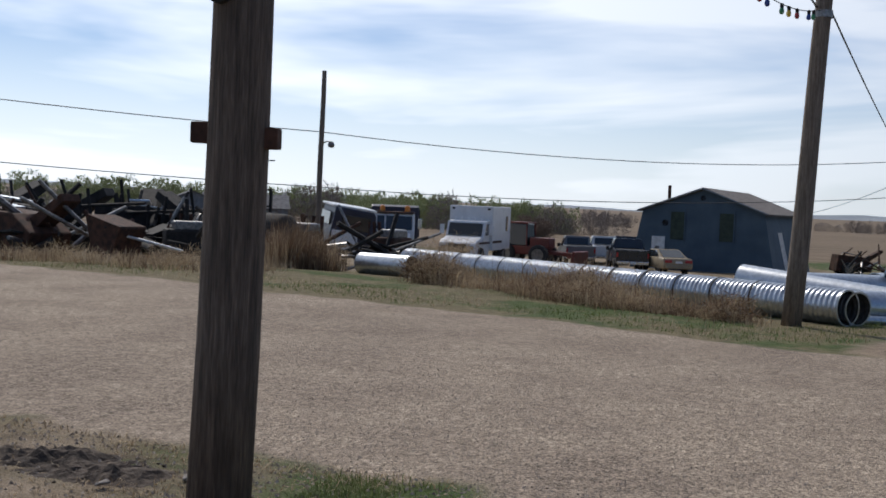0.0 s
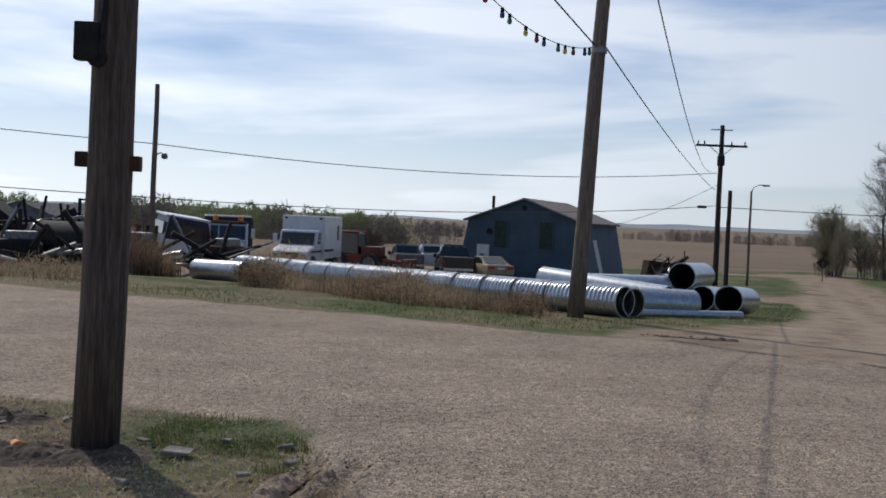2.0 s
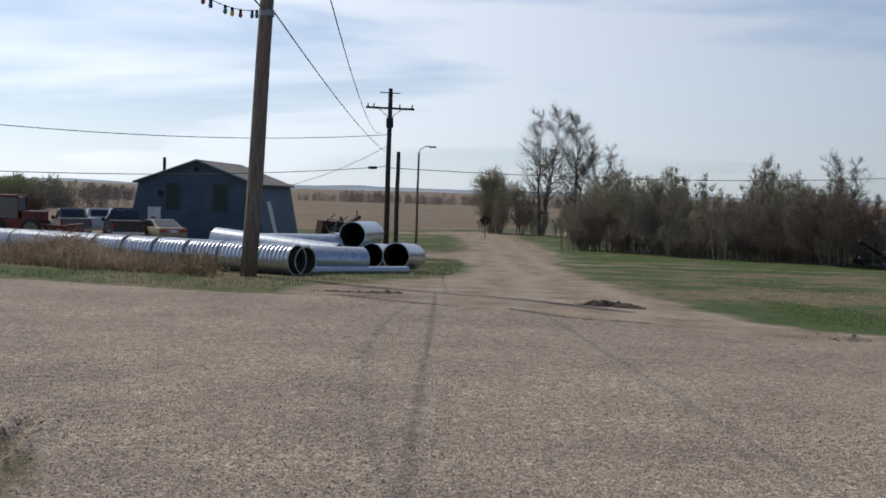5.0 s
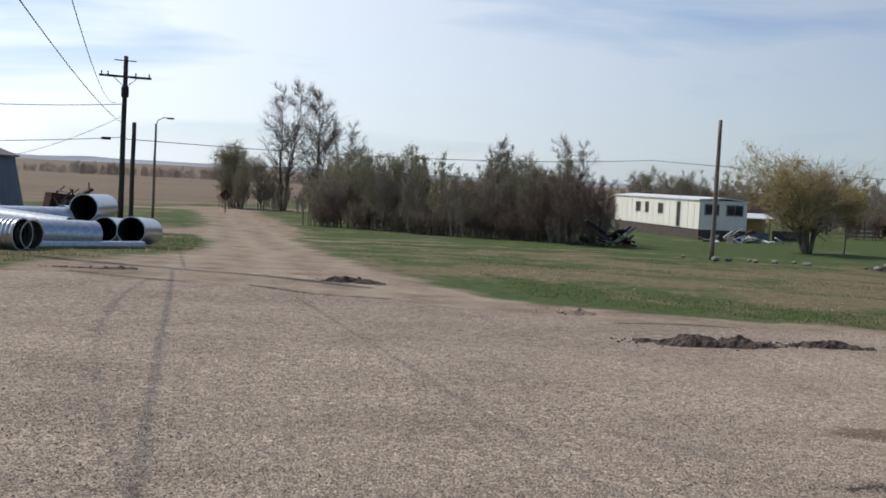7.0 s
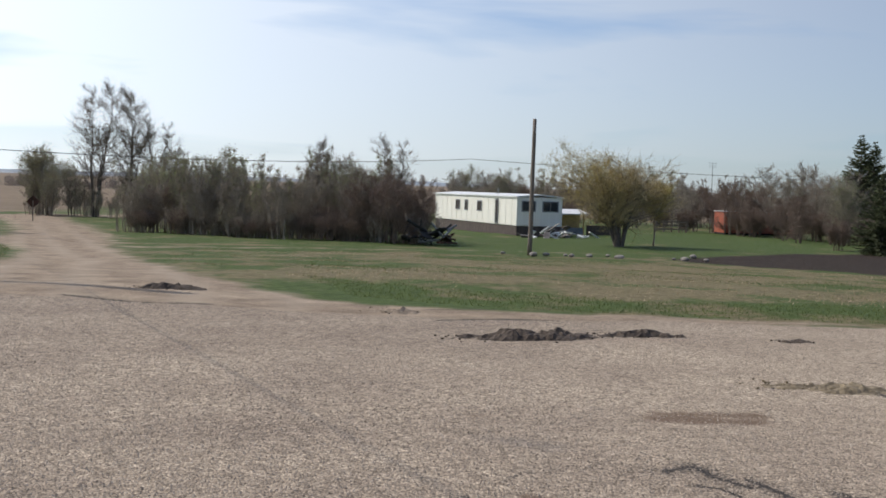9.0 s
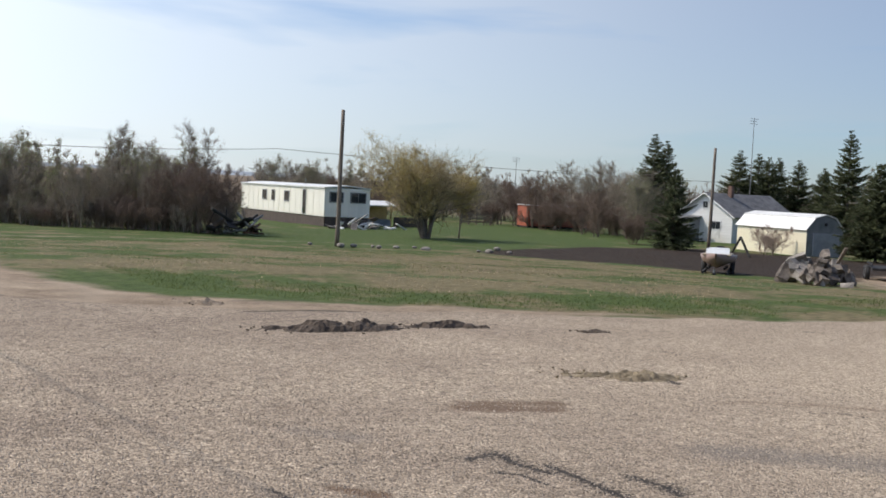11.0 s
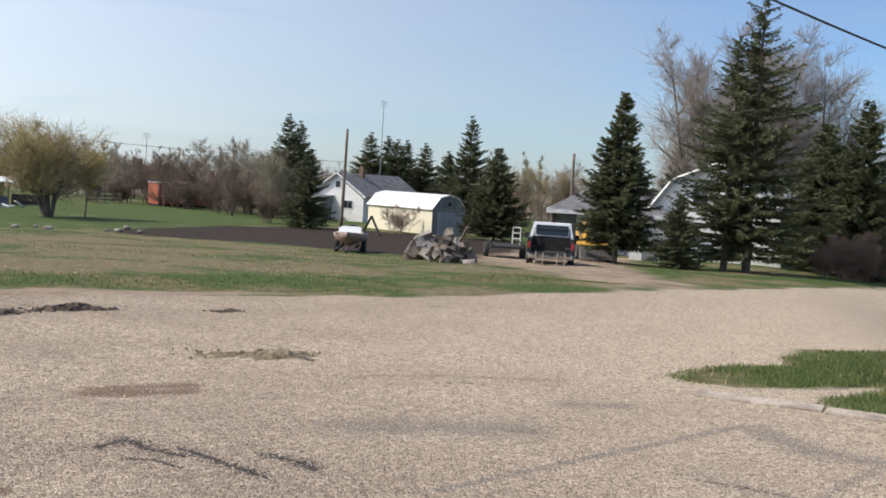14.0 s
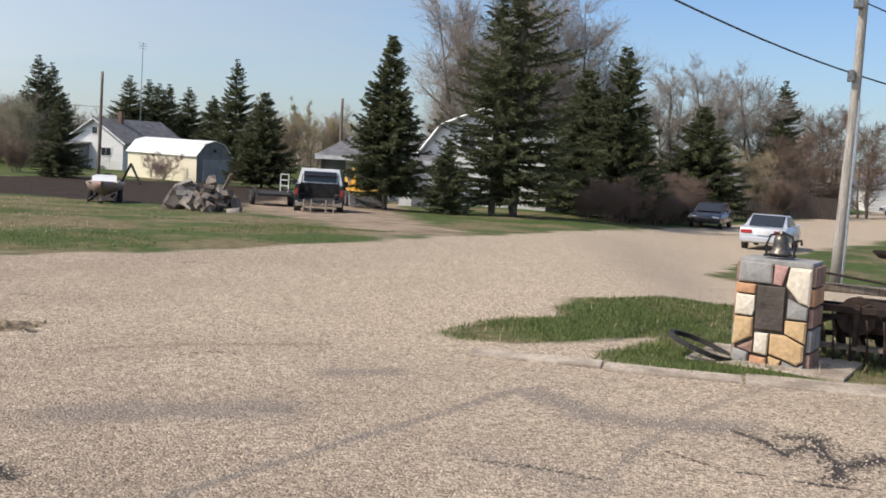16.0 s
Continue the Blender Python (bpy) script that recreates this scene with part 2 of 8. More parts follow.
def prism(profile, y0, y1, bevel=0.0, bm=None, inset=None):
    """A side profile of (x, z) points drawn out from y0 to y1; inset(x, z) pulls the two sides in."""
    bm = bm or bmesh.new()
    rows = []
    for s, y in ((1, y0), (-1, y1)):
        rows.append([bm.verts.new((x, y + (s * inset(x, z) if inset else 0), z)) for x, z in profile])
    n = len(profile)
    bm.faces.new(rows[0])
    bm.faces.new(rows[1][::-1])
    for i in range(n):
        bm.faces.new((rows[0][i], rows[1][i], rows[1][(i + 1) % n], rows[0][(i + 1) % n]))
    if bevel:
        bmesh.ops.bevel(bm, geom=list(bm.edges), offset=bevel, segments=2, affect="EDGES", profile=0.6)
    return bm


def tube(points, r, seg=6, bm=None):
    """A round tube along points; r may be a list."""
    bm = bm or bmesh.new()
    pts = [Vector(p) for p in points]
    rings = []
    for i, p in enumerate(pts):
        d = (pts[min(i + 1, len(pts) - 1)] - pts[max(i - 1, 0)]).normalized()
        u = d.cross(Vector((0.13, 0.31, 0.94))).normalized()
        v = d.cross(u)
        rr = r[i] if isinstance(r, (list, tuple)) else r
        rings.append([bm.verts.new(p + (u * math.cos(a) + v * math.sin(a)) * rr) for a in [2 * math.pi * k / seg for k in range(seg)]])
    for a, b in zip(rings, rings[1:]):
        for k in range(seg):
            bm.faces.new((a[k], a[(k + 1) % seg], b[(k + 1) % seg], b[k]))
    bm.faces.new(rings[0][::-1])
    bm.faces.new(rings[-1])
    return bm


def lathe(profile, seg=20, bm=None, m=None):
    """Profile of (radius, height) points turned round z."""
    bm = bm or bmesh.new()
    m = m or Matrix()
    rings = [[bm.verts.new(m @ Vector((r * math.cos(2 * math.pi * k / seg), r * math.sin(2 * math.pi * k / seg), z))) for k in range(seg)] for r, z in profile]
    for a, b in zip(rings, rings[1:]):
        for k in range(seg):
            bm.faces.new((a[k], a[(k + 1) % seg], b[(k + 1) % seg], b[k]))
    return bm


# ---- ground ----
def ground_z(x, y):
    """The crossing stands a little higher than the land round it, which falls away past the road and rises far off."""
    x, y = np.asarray(x, float), np.asarray(y, float)
    r = np.hypot(x, y)
    k = np.clip((5 - x) / 15, 0, 1)
    k = k * k * (3 - 2 * k) * np.clip(y / 10, 0, 1)
    j = np.clip((0.10 - y / np.maximum(x, 1)) / 0.14, 0, 1) * np.clip((x - 5) / 8, 0, 1)
    j = j * j * (3 - 2 * j)
    s = np.logaddexp(0, (r - (23 + 11 * k - 8 * j)) / 2) * 2
    return -2.15 * (1 - np.exp(-s / (32 - 12 * k - 8 * j))) + np.maximum(0, r - 400) * 0.0024


def gz(x, y):
    return float(ground_z(x, y))


def on_ground(x, y, rz=0.0, dz=0.0):
    return pose(x, y, gz(x, y) + dz, 0, 0, rz)


def inside(poly, x, y):
    """Signed distance to a polygon, positive inside."""
    px, py = np.array(poly, float).T
    d = np.full(x.shape, 1e9)
    c = np.zeros(x.shape, bool)
    for i in range(len(px)):
        ax, ay, bx, by = px[i], py[i], px[(i + 1) % len(px)], py[(i + 1) % len(px)]
        t = np.clip(((x - ax) * (bx - ax) + (y - ay) * (by - ay)) / ((bx - ax) ** 2 + (by - ay) ** 2 + 1e-9), 0, 1)
        d = np.minimum(d, np.hypot(x - ax - t * (bx - ax), y - ay - t * (by - ay)))
        hit = ((ay > y) != (by > y)) & (x < (bx - ax) * (y - ay) / (by - ay + 1e-12) + ax)
        c ^= hit
    return np.where(c, d, -d)


ROAD = [(-60, 47), (-30, 35.5), (-11, 25.8), (-6.9, 23.5), (-3.6, 22.0), (-0.6, 20.6), (0.6, 19.6), (2.0, 18.9), (3.9, 18.0), (5.1, 16.7), (6.4, 15.0), (7.4, 13.8), (8.4, 12.5), (9.5, 11.3), (10.9, 10.5), (12.4, 9.7), (14.3, 8.2),
        (16.9, 6.6), (20.2, 5.2), (26, 4.3), (36, 3.7), (46, 2.8), (60, 0.2), (70, -3.3), (121, -20.5), (240, -62), (240, -80), (121, -36), (64, -11), (49, -5.6), (35, -1.8), (26.3, -0.6), (24.8, -1.2),
        (25.6, -4.3), (27, -14), (27, -40), (-60, -40)]
BED = [(-9, 12.6), (-3.9, 10.7), (-2.4, 10.2), (-1.2, 10.1), (-0.8, 8.6), (-0.5, 7.4), (-0.6, 6.2), (-2.0, 4.5), (-9, 4)]
BED_GRASS = [(-2.1, 10.0), (-1.2, 9.9), (-0.85, 8.8), (-0.9, 8.0), (-1.6, 8.1), (-2.2, 9.2)]
ISLAND = [(11.0, 2.25), (11.9, 2.05), (12.5, 1.75), (12.7, 1.35), (13.5, 1.45), (14.4, 1.2), (14.8, 0.7), (15.6, 0.3), (16.6, -0.6), (17.3, -1.2), (19, -5), (19, -14), (11.3, -14), (10.4, -1.5), (10.1, 0.0), (10.3, 0.75), (10.75, 0.72), (11.3, 0.42), (11.85, 0.25), (11.5, 0.75), (11.1, 1.05), (10.75, 1.55), (10.7, 2.05)]
TRACK = [(3.0, 19.0), (3.6, 21.0), (4.7, 20.9), (5.9, 22.7), (6.8, 23.2), (9.6, 30.5), (13.6, 41.5), (16.0, 50.2), (12, 53), (8, 54), (8, 57), (13, 57.5), (19.0, 60.5), (24.0, 74.4), (29.8, 94.1),
         (31, 104), (40, 108), (38.1, 103.8), (32.4, 83.6), (25.8, 62.2), (19.0, 45.7), (12.4, 28.1), (9.7, 19.3), (9.2, 15.9), (9.5, 13.8), (10.3, 12.2), (11.3, 11.0), (13, 9.9), (14.4, 8.7),
         (12, 9.4), (10, 10.6), (7, 13.6), (4.5, 16.8)]
CROSSROAD = [(26, 100), (40, 104), (56, 106), (56, 112), (38, 112), (26, 104)]
FIELD = [(-70, 108), (-20, 102), (8, 104), (30, 112), (44, 122), (90, 190), (300, 700), (200, 1200), (-500, 1300), (-420, 500)]
SOIL = [(41.5, 33.8), (44, 36.5), (50, 38.6), (62, 41.8), (74.5, 41), (74.4, 32.5), (72, 25), (62, 21.5), (52, 17), (44, 16.6), (38.5, 16.2), (40.6, 21.8), (42.6, 25.6), (41.5, 29)]
DRIVE = [(21.6, 5.4), (33.5, 11.2), (38, 14.6), (47, 18), (58, 20), (60, 14), (50, 12.2), (44.5, 10.6), (26.2, 4.5)]
DRY_BANK = [(12.2, 19), (15, 27), (22, 37), (33, 37), (40, 24), (34, 15.5), (25, 11), (20, 9.6), (16, 11.4), (13, 14.6)]
LAWN = [(40, 58), (36, 43), (38.5, 40), (43, 36), (50, 40.5), (75, 43.5), (92, 56), (94, 80), (74, 76), (60, 64)]
YARD = [(-60, 42), (-26, 38), (-14, 33), (-9, 40), (0, 44), (10, 52), (15, 62), (18, 92), (-5, 98), (-60, 104)]
PATH2 = [(18, 46), (30, 45.4), (44, 41), (44.5, 42.5), (30, 47.5), (19, 48.5)]
LOT_GRASS = [(19.6, -0.4), (30, -2.2), (46, -5), (61, -8.8), (119, -31), (119, -60), (20, -60), (19.8, -14)]

# polar sheet, finest where the walk looks
rad = np.concatenate([np.arange(0.0, 4, 0.5), np.geomspace(4, 30, 330), np.geomspace(30.4, 130, 110), np.geomspace(132, 4200, 60)])
ang = np.concatenate([np.linspace(-130, -104, 14), np.linspace(-103.7, 36, 760), np.linspace(38, 228, 60)])
ang = np.radians(90 + ang)
RR, AA = np.meshgrid(rad, ang, indexing="ij")
GX, GY = RR * np.cos(AA), RR * np.sin(AA)
GZ = ground_z(GX, GY)
masks = {k: inside(p, GX, GY) for k, p in dict(road=ROAD, bed=BED, bedgrass=BED_GRASS, island=ISLAND, track=TRACK, cross=CROSSROAD, field=FIELD, soil=SOIL, drive=DRIVE,
                                               dry=DRY_BANK, yard=YARD, path2=PATH2, lot=LOT_GRASS, lawn=LAWN).items()}


def soft_in(d, w):
    return np.clip(d / w * 0.5 + 0.5, 0, 1)


wide = np.clip(RR / 40, 0.25, 2.0)
A_GRAVEL = soft_in(masks["road"], 1.0 * wide) * (1 - soft_in(masks["bed"], 0.5)) * (1 - soft_in(masks["island"], 0.35))
A_DIRT = np.maximum.reduce([soft_in(masks["track"], 1.2 * wide), soft_in(masks["cross"], 1.5), soft_in(masks["drive"], 1.2), soft_in(masks["bed"] + 0.45, 0.5) * (1 - soft_in(masks["bedgrass"], 0.5)) * 0.50,
                            soft_in(masks["path2"], 1.0) * 0.55, soft_in(masks["yard"], 4.0) * 0.55])
A_FIELD = np.maximum(soft_in(masks["field"], 6.0), soft_in(RR - 170, 30))
A_SOIL = np.maximum(soft_in(masks["soil"], 1.2), 0.46 * soft_in(masks["bed"], 0.5) * (1 - soft_in(masks["bedgrass"], 0.5)))
A_PALE = np.clip((GX - 4) / 8, 0, 1) * np.clip((11 - GY) / 9, 0, 1)      # chippings made paler towards the street
A_DRY = np.maximum.reduce([soft_in(masks["dry"], 7.0) * 0.52, soft_in(masks["yard"], 6.0), 0.55 * soft_in(24 - np.abs(GY - 30), 16) * soft_in(5 - GX, 10), soft_in(masks["bedgrass"], 0.4) * 0.35])
A_DRY = A_DRY - 0.55 * soft_in(masks["lawn"], 4.0)
A_RUT = np.zeros_like(GX)
c_line = ((6.6, 15.2), (8.6, 20.0), (11.6, 27.2), (17.0, 44.4), (23.6, 64.5), (31, 88), (39, 107))
side_d = np.full(GX.shape, 1e9)
for (ax_, ay_), (bx_, by_) in zip(c_line, c_line[1:]):
    t_ = np.clip(((GX - ax_) * (bx_ - ax_) + (GY - ay_) * (by_ - ay_)) / ((bx_ - ax_) ** 2 + (by_ - ay_) ** 2), 0, 1)
    side_d = np.minimum(side_d, np.hypot(GX - ax_ - t_ * (bx_ - ax_), GY - ay_ - t_ * (by_ - ay_)))
for o_ in (0.85, 2.3):
    A_RUT = np.maximum(A_RUT, 0.6 * np.exp(-((side_d - o_) / 0.38) ** 2))
A_RUT *= np.clip(1.3 - np.hypot(GX - 8, GY - 17) / 90, 0.3, 1)
A_STAIN = np.zeros_like(GX)
WOB = np.array([noise.noise((x * 1.9, y * 1.9, 3.3)) * 0.10 + noise.noise((x * 6.0, y * 6.0, 1.3)) * 0.06 if x * x + y * y < 420 else 0.0 for x, y in zip(GX.ravel(), GY.ravel())]).reshape(GX.shape)
for sx_, sy_, lx, ly, rz_, k_ in ((-3.6, 20.9, 0.9, 0.35, -20, 0.45), (5.0, 18.0, 2.2, 0.4, -30, 0.35)):
    c_, s_ = math.cos(radians(rz_)), math.sin(radians(rz_))
    u_, v_ = (GX - sx_) * c_ + (GY - sy_) * s_, -(GX - sx_) * s_ + (GY - sy_) * c_
    A_STAIN = np.maximum(A_STAIN, k_ * np.exp(-(u_ / lx) ** 2 - (v_ / ly) ** 2))
# marks on the road: cracks filled with tar and a dark edge line, smooth grey patching, brown dust
TAR_AND_EDGE_MARKS = (
    (((5.43, 4.49), (5.67, 4.47), (5.57, 4.23), (5.55, 3.94)), 0.045, 0.9),
    (((5.3, 4.17), (5.38, 4.02), (5.31, 3.78)), 0.035, 0.85),
    (((5.69, 4.06), (5.58, 3.7), (5.43, 3.29)), 0.05, 0.95),
    (((5.89, 3.6), (5.86, 3.34), (5.74, 3.17)), 0.035, 0.9),
    (((4.01, 4.72), (3.96, 4.45)), 0.03, 0.85),
    (((4.41, 4.85), (4.62, 4.92), (4.88, 4.81)), 0.015, 0.7),
    (((8.73, 3.96), (9.18, 3.6), (9.15, 3.32)), 0.02, 0.75),
    (((8.69, 6.03), (9.01, 5.92), (9.24, 5.84)), 0.06, 0.8),
    (((9.33, 5.77), (9.5, 5.65), (9.26, 5.2)), 0.06, 0.8),
    (((11.43, 7.58), (11.82, 7.05)), 0.05, 0.55),
    (((11.02, 6.45), (10.99, 6.17)), 0.06, 0.6),
    (((14.67, 6.44), (15.01, 6.04)), 0.07, 0.5),
    (((9.12, 11.35), (9.9, 11.09), (10.52, 10.63)), 0.1, 0.8),
    (((9.83, 12.54), (10.67, 12.07)), 0.1, 0.6),
    (((11.37, 8.22), (12.05, 7.95), (12.89, 7.27)), 0.06, 0.4),
    (((8.29, -0.28), (8.11, -0.44), (7.83, -0.54), (8.11, -0.69), (7.98, -0.76), (7.75, -0.82), (7.44, -0.78)), 0.05, 1.0),
    (((8.26, -0.57), (8.34, -0.76), (8.01, -0.78)), 0.045, 0.95),
    (((7.72, -0.88), (7.97, -1.13)), 0.05, 0.95),
    (((7.61, 0.14), (7.44, -0.05), (7.34, -0.23), (7.29, -0.52), (7.22, -0.92)), 0.02, 0.85),
    (((6.97, 1.16), (6.96, 0.79), (6.87, 0.48)), 0.05, 0.55),
    # thin dark line along the edge of the seal coat
    (((3.71, 18.43), (4.42, 17.4), (5.14, 16.55)), 0.06, 0.95),
    (((5.9, 16.09), (6.46, 14.88), (7.28, 14.2)), 0.035, 0.95),
)
GREY_MARKS = (
    (((8.8, 1.0), (8.35, 0.62), (8.32, 0.15), (8.42, -0.28)), 0.16, 0.9),
    (((8.23, 0.11), (7.52, 0.33), (6.94, 0.44)), 0.05, 0.8),
    (((8.34, 0.11), (8.93, -0.12), (9.8, -0.56), (10.24, -0.7)), 0.05, 0.75),
    (((5.79, 2.39), (6.56, 2.11), (7.51, 1.74), (8.78, 1.24), (9.06, 1.03)), 0.05, 0.95),
    (((8.78, 1.24), (9.34, 0.73), (9.9, 0.29)), 0.02, 0.6),
    (((6.97, 3.56), (7.33, 3.14), (7.62, 2.56)), 0.22, 0.75),
    (((8.87, 2.5), (9.08, 2.17)), 0.14, 0.8),
    (((5.1, 5.77), (5.27, 5.35)), 0.12, 0.55),
    (((7.14, 1.19), (6.76, 0.51)), 0.18, 0.55),
)
BROWN_MARKS = (
    (((8.64, 4.47), (9.1, 4.25), (9.38, 3.89), (9.6, 3.46), (9.94, 2.93)), 0.11, 0.5),
    (((6.71, 5.63), (7.21, 5.17)), 0.22, 0.85),
    (((4.31, 4.52), (4.4, 4.26)), 0.1, 0.9),
    (((5.5, 6.42), (5.72, 6.27)), 0.04, 0.6),
    (((7.07, 6.67), (7.3, 6.49)), 0.06, 0.45),
    (((6.86, 5.71), (7.43, 5.3)), 0.2, 0.8),
)


def marks(rows, base):
    out = base
    for line, wd, k_ in rows:
        wd = wd * 0.8
        for (ax_, ay_), (bx_, by_) in zip(line, line[1:]):
            t_ = np.clip(((GX - ax_) * (bx_ - ax_) + (GY - ay_) * (by_ - ay_)) / ((bx_ - ax_) ** 2 + (by_ - ay_) ** 2 + 1e-9), 0, 1)
            d_ = np.hypot(GX - ax_ - t_ * (bx_ - ax_), GY - ay_ - t_ * (by_ - ay_))
            out = np.maximum(out, k_ * np.exp(-((d_ + WOB * min(1.0, wd * 4)) / wd) ** 2))
    return out


A_TAR = marks([(line, wd * 4.2, 0.50) for line, wd, k_ in TAR_AND_EDGE_MARKS if k_ >= 0.9], np.zeros_like(GX))      # loose tar crumbs round the wide cracks
A_TAR, A_GREY, A_STAIN = marks(TAR_AND_EDGE_MARKS, A_TAR), marks([(line, wd * (1.8 if wd > 0.1 else 1.2), k_) for line, wd, k_ in GREY_MARKS], np.zeros_like(GX)), marks(BROWN_MARKS, A_STAIN)
fine_z = np.array([noise.noise((x * 0.9, y * 0.9, 0.0)) * 0.012 + noise.noise((x * 0.25, y * 0.25, 7.0)) * 0.03 for x, y in zip(GX.ravel(), GY.ravel())]).reshape(GX.shape)
for ax_, ay_, bx_, by_, dz_ in ((-0.72, 8.55, -1.0, 6.3, -0.05), (-0.43, 8.65, -0.76, 6.3, -0.05)):
    t_ = np.clip(((GX - ax_) * (bx_ - ax_) + (GY - ay_) * (by_ - ay_)) / ((bx_ - ax_) ** 2 + (by_ - ay_) ** 2), 0, 1)
    fine_z += dz_ / 0.5 * np.exp(-((GX - ax_ - t_ * (bx_ - ax_)) ** 2 + (GY - ay_ - t_ * (by_ - ay_)) ** 2) / 0.005)
    fine_z += 0.07 * np.exp(-((np.hypot(GX - ax_ - 0.11 - t_ * (bx_ - ax_), GY - ay_ - t_ * (by_ - ay_))) / 0.075) ** 2)
off_road = 1 - A_GRAVEL
GZ = GZ + fine_z * (0.35 + 1.6 * off_road * np.clip(RR / 20, 0.3, 1.5))
hill_k = np.clip((RR - 900) / 2500, 0, 1)
GZ = GZ + hill_k * 9 * np.array([max(0, noise.noise((a * 3.1, 2.0, 3.0)) + 0.35) for a in AA.ravel()]).reshape(GX.shape)

n_r, n_a = GX.shape


def surf_z(x, y):
    """Height of the ground sheet itself, ruts and lumps included."""
    x, y = np.asarray(x, float), np.asarray(y, float)
    r_, a_ = np.hypot(x, y), np.arctan2(y, x)
    a_ = np.where(a_ < ang[0], a_ + 2 * math.pi, a_)
    i_ = np.clip(np.searchsorted(rad, r_) - 1, 0, n_r - 2)
    j_ = np.clip(np.searchsorted(ang, a_) - 1, 0, n_a - 2)
    u_, v_ = (r_ - rad[i_]) / (rad[i_ + 1] - rad[i_]), np.clip((a_ - ang[j_]) / (ang[j_ + 1] - ang[j_]), 0, 1)
    return (GZ[i_, j_] * (1 - u_) + GZ[i_ + 1, j_] * u_) * (1 - v_) + (GZ[i_, j_ + 1] * (1 - u_) + GZ[i_ + 1, j_ + 1] * u_) * v_


idx = np.arange(n_r * n_a).reshape(n_r, n_a)
quads = np.stack([idx[:-1, :-1], idx[1:, :-1], idx[1:, 1:], idx[:-1, 1:]], -1).reshape(-1, 4)
last = np.stack([idx[:-1, -1], idx[1:, -1], idx[1:, 0], idx[:-1, 0]], -1)
quads = np.concatenate([quads, last])
co = np.stack([GX, GY, GZ], -1).reshape(-1, 3)


def ground_material():
    m, n, l, p = material("ground_surface")
    tc = n.new("ShaderNodeTexCoord")

    def noise_node(scale, detail=4, rough=0.55, vec=None):
        k = n.new("ShaderNodeTexNoise")
        k.inputs["Scale"].default_value, k.inputs["Detail"].default_value, k.inputs["Roughness"].default_value = scale, detail, rough
        l.new(vec or tc.outputs["Object"], k.inputs["Vector"])
        return k.outputs["Fac"]

    def ramp(src, a, b, ca, cb):
        r = n.new("ShaderNodeValToRGB")
        r.color_ramp.elements[0].position, r.color_ramp.elements[1].position = a, b
        r.color_ramp.elements[0].color, r.color_ramp.elements[1].color = (*ca, 1), (*cb, 1)
        l.new(src, r.inputs[0])
        return r.outputs[0]

    def mix(f, a, b, mode="MIX"):
        k = n.new("ShaderNodeMix")
        k.data_type, k.blend_type = "RGBA", mode
        for s, i in ((f, 0), (a, 6), (b, 7)):
            if isinstance(s, (int, float)):
                k.inputs[i].default_value = s
            elif isinstance(s, tuple):
                k.inputs[i].default_value = (*s, 1)
            else:
                l.new(s, k.inputs[i])
        return k.outputs[2]

    def math_node(op, a, b):
        k = n.new("ShaderNodeMath")
        k.operation = op
        k.use_clamp = False
        for s, i in ((a, 0), (b, 1)):
            if isinstance(s, (int, float)):
                k.inputs[i].default_value = s
            else:
                l.new(s, k.inputs[i])
        return k.outputs[0]

    def zone(name, breakup, sharp=0.16, gain=0.9):
        at = n.new("ShaderNodeAttribute")
        at.attribute_name = name
        s = math_node("ADD", at.outputs["Fac"], math_node("MULTIPLY", math_node("SUBTRACT", breakup, 0.5), gain))
        r = n.new("ShaderNodeMapRange")
        r.interpolation_type = "SMOOTHSTEP"
        r.inputs[1].default_value, r.inputs[2].default_value = 0.5 - sharp, 0.5 + sharp
        l.new(s, r.inputs[0])
        return r.outputs[0]

    broad, mid, small, tiny = noise_node(0.12, 4), noise_node(0.8, 5), noise_node(5.5, 5), noise_node(34, 3)
    # grass: green with thatch showing through
    green = ramp(small, 0.3, 0.7, (0.040, 0.066, 0.016), (0.088, 0.122, 0.034))
    thatch = ramp(small, 0.3, 0.7, (0.10, 0.085, 0.043), (0.235, 0.19, 0.105))
    dry_at = n.new("ShaderNodeAttribute")
    dry_at.attribute_name = "dry"
    dryness = math_node("ADD", math_node("MULTIPLY", dry_at.outputs["Fac"], 0.42), math_node("MULTIPLY", math_node("ADD", mid, broad), 0.5))
    dmask = ramp(math_node("ADD", dryness, math_node("MULTIPLY", math_node("SUBTRACT", noise_node(0.24, 7, 0.7), 0.5), 1.9)), 0.50, 0.70, (0, 0, 0), (1, 1, 1))
    grass = mix(dmask, green, thatch)
    # compacted dirt
    dirt = ramp(mid, 0.3, 0.72, (0.24, 0.178, 0.126), (0.43, 0.338, 0.245))
    dirt = mix(0.55, dirt, ramp(tiny, 0.3, 0.7, (0.28, 0.28, 0.28), (1.3, 1.3, 1.3)), "MULTIPLY")
    dirt = mix(0.9, dirt, ramp(noise_node(1.7, 8, 0.72), 0.33, 0.67, (0.62, 0.60, 0.58), (1.3, 1.3, 1.3)), "MULTIPLY")
    rut_at = n.new("ShaderNodeAttribute")
    rut_at.attribute_name = "rut"
    dirt = mix(math_node("MULTIPLY", rut_at.outputs["Fac"], 0.6), dirt, (0.46, 0.375, 0.285))
    # seal-coated gravel road
    vor = n.new("ShaderNodeTexVoronoi")
    vor.inputs["Scale"].default_value = 62
    l.new(tc.outputs["Object"], vor.inputs["Vector"])
    sep = n.new("ShaderNodeSeparateColor")
    l.new(vor.outputs["Color"], sep.inputs[0])
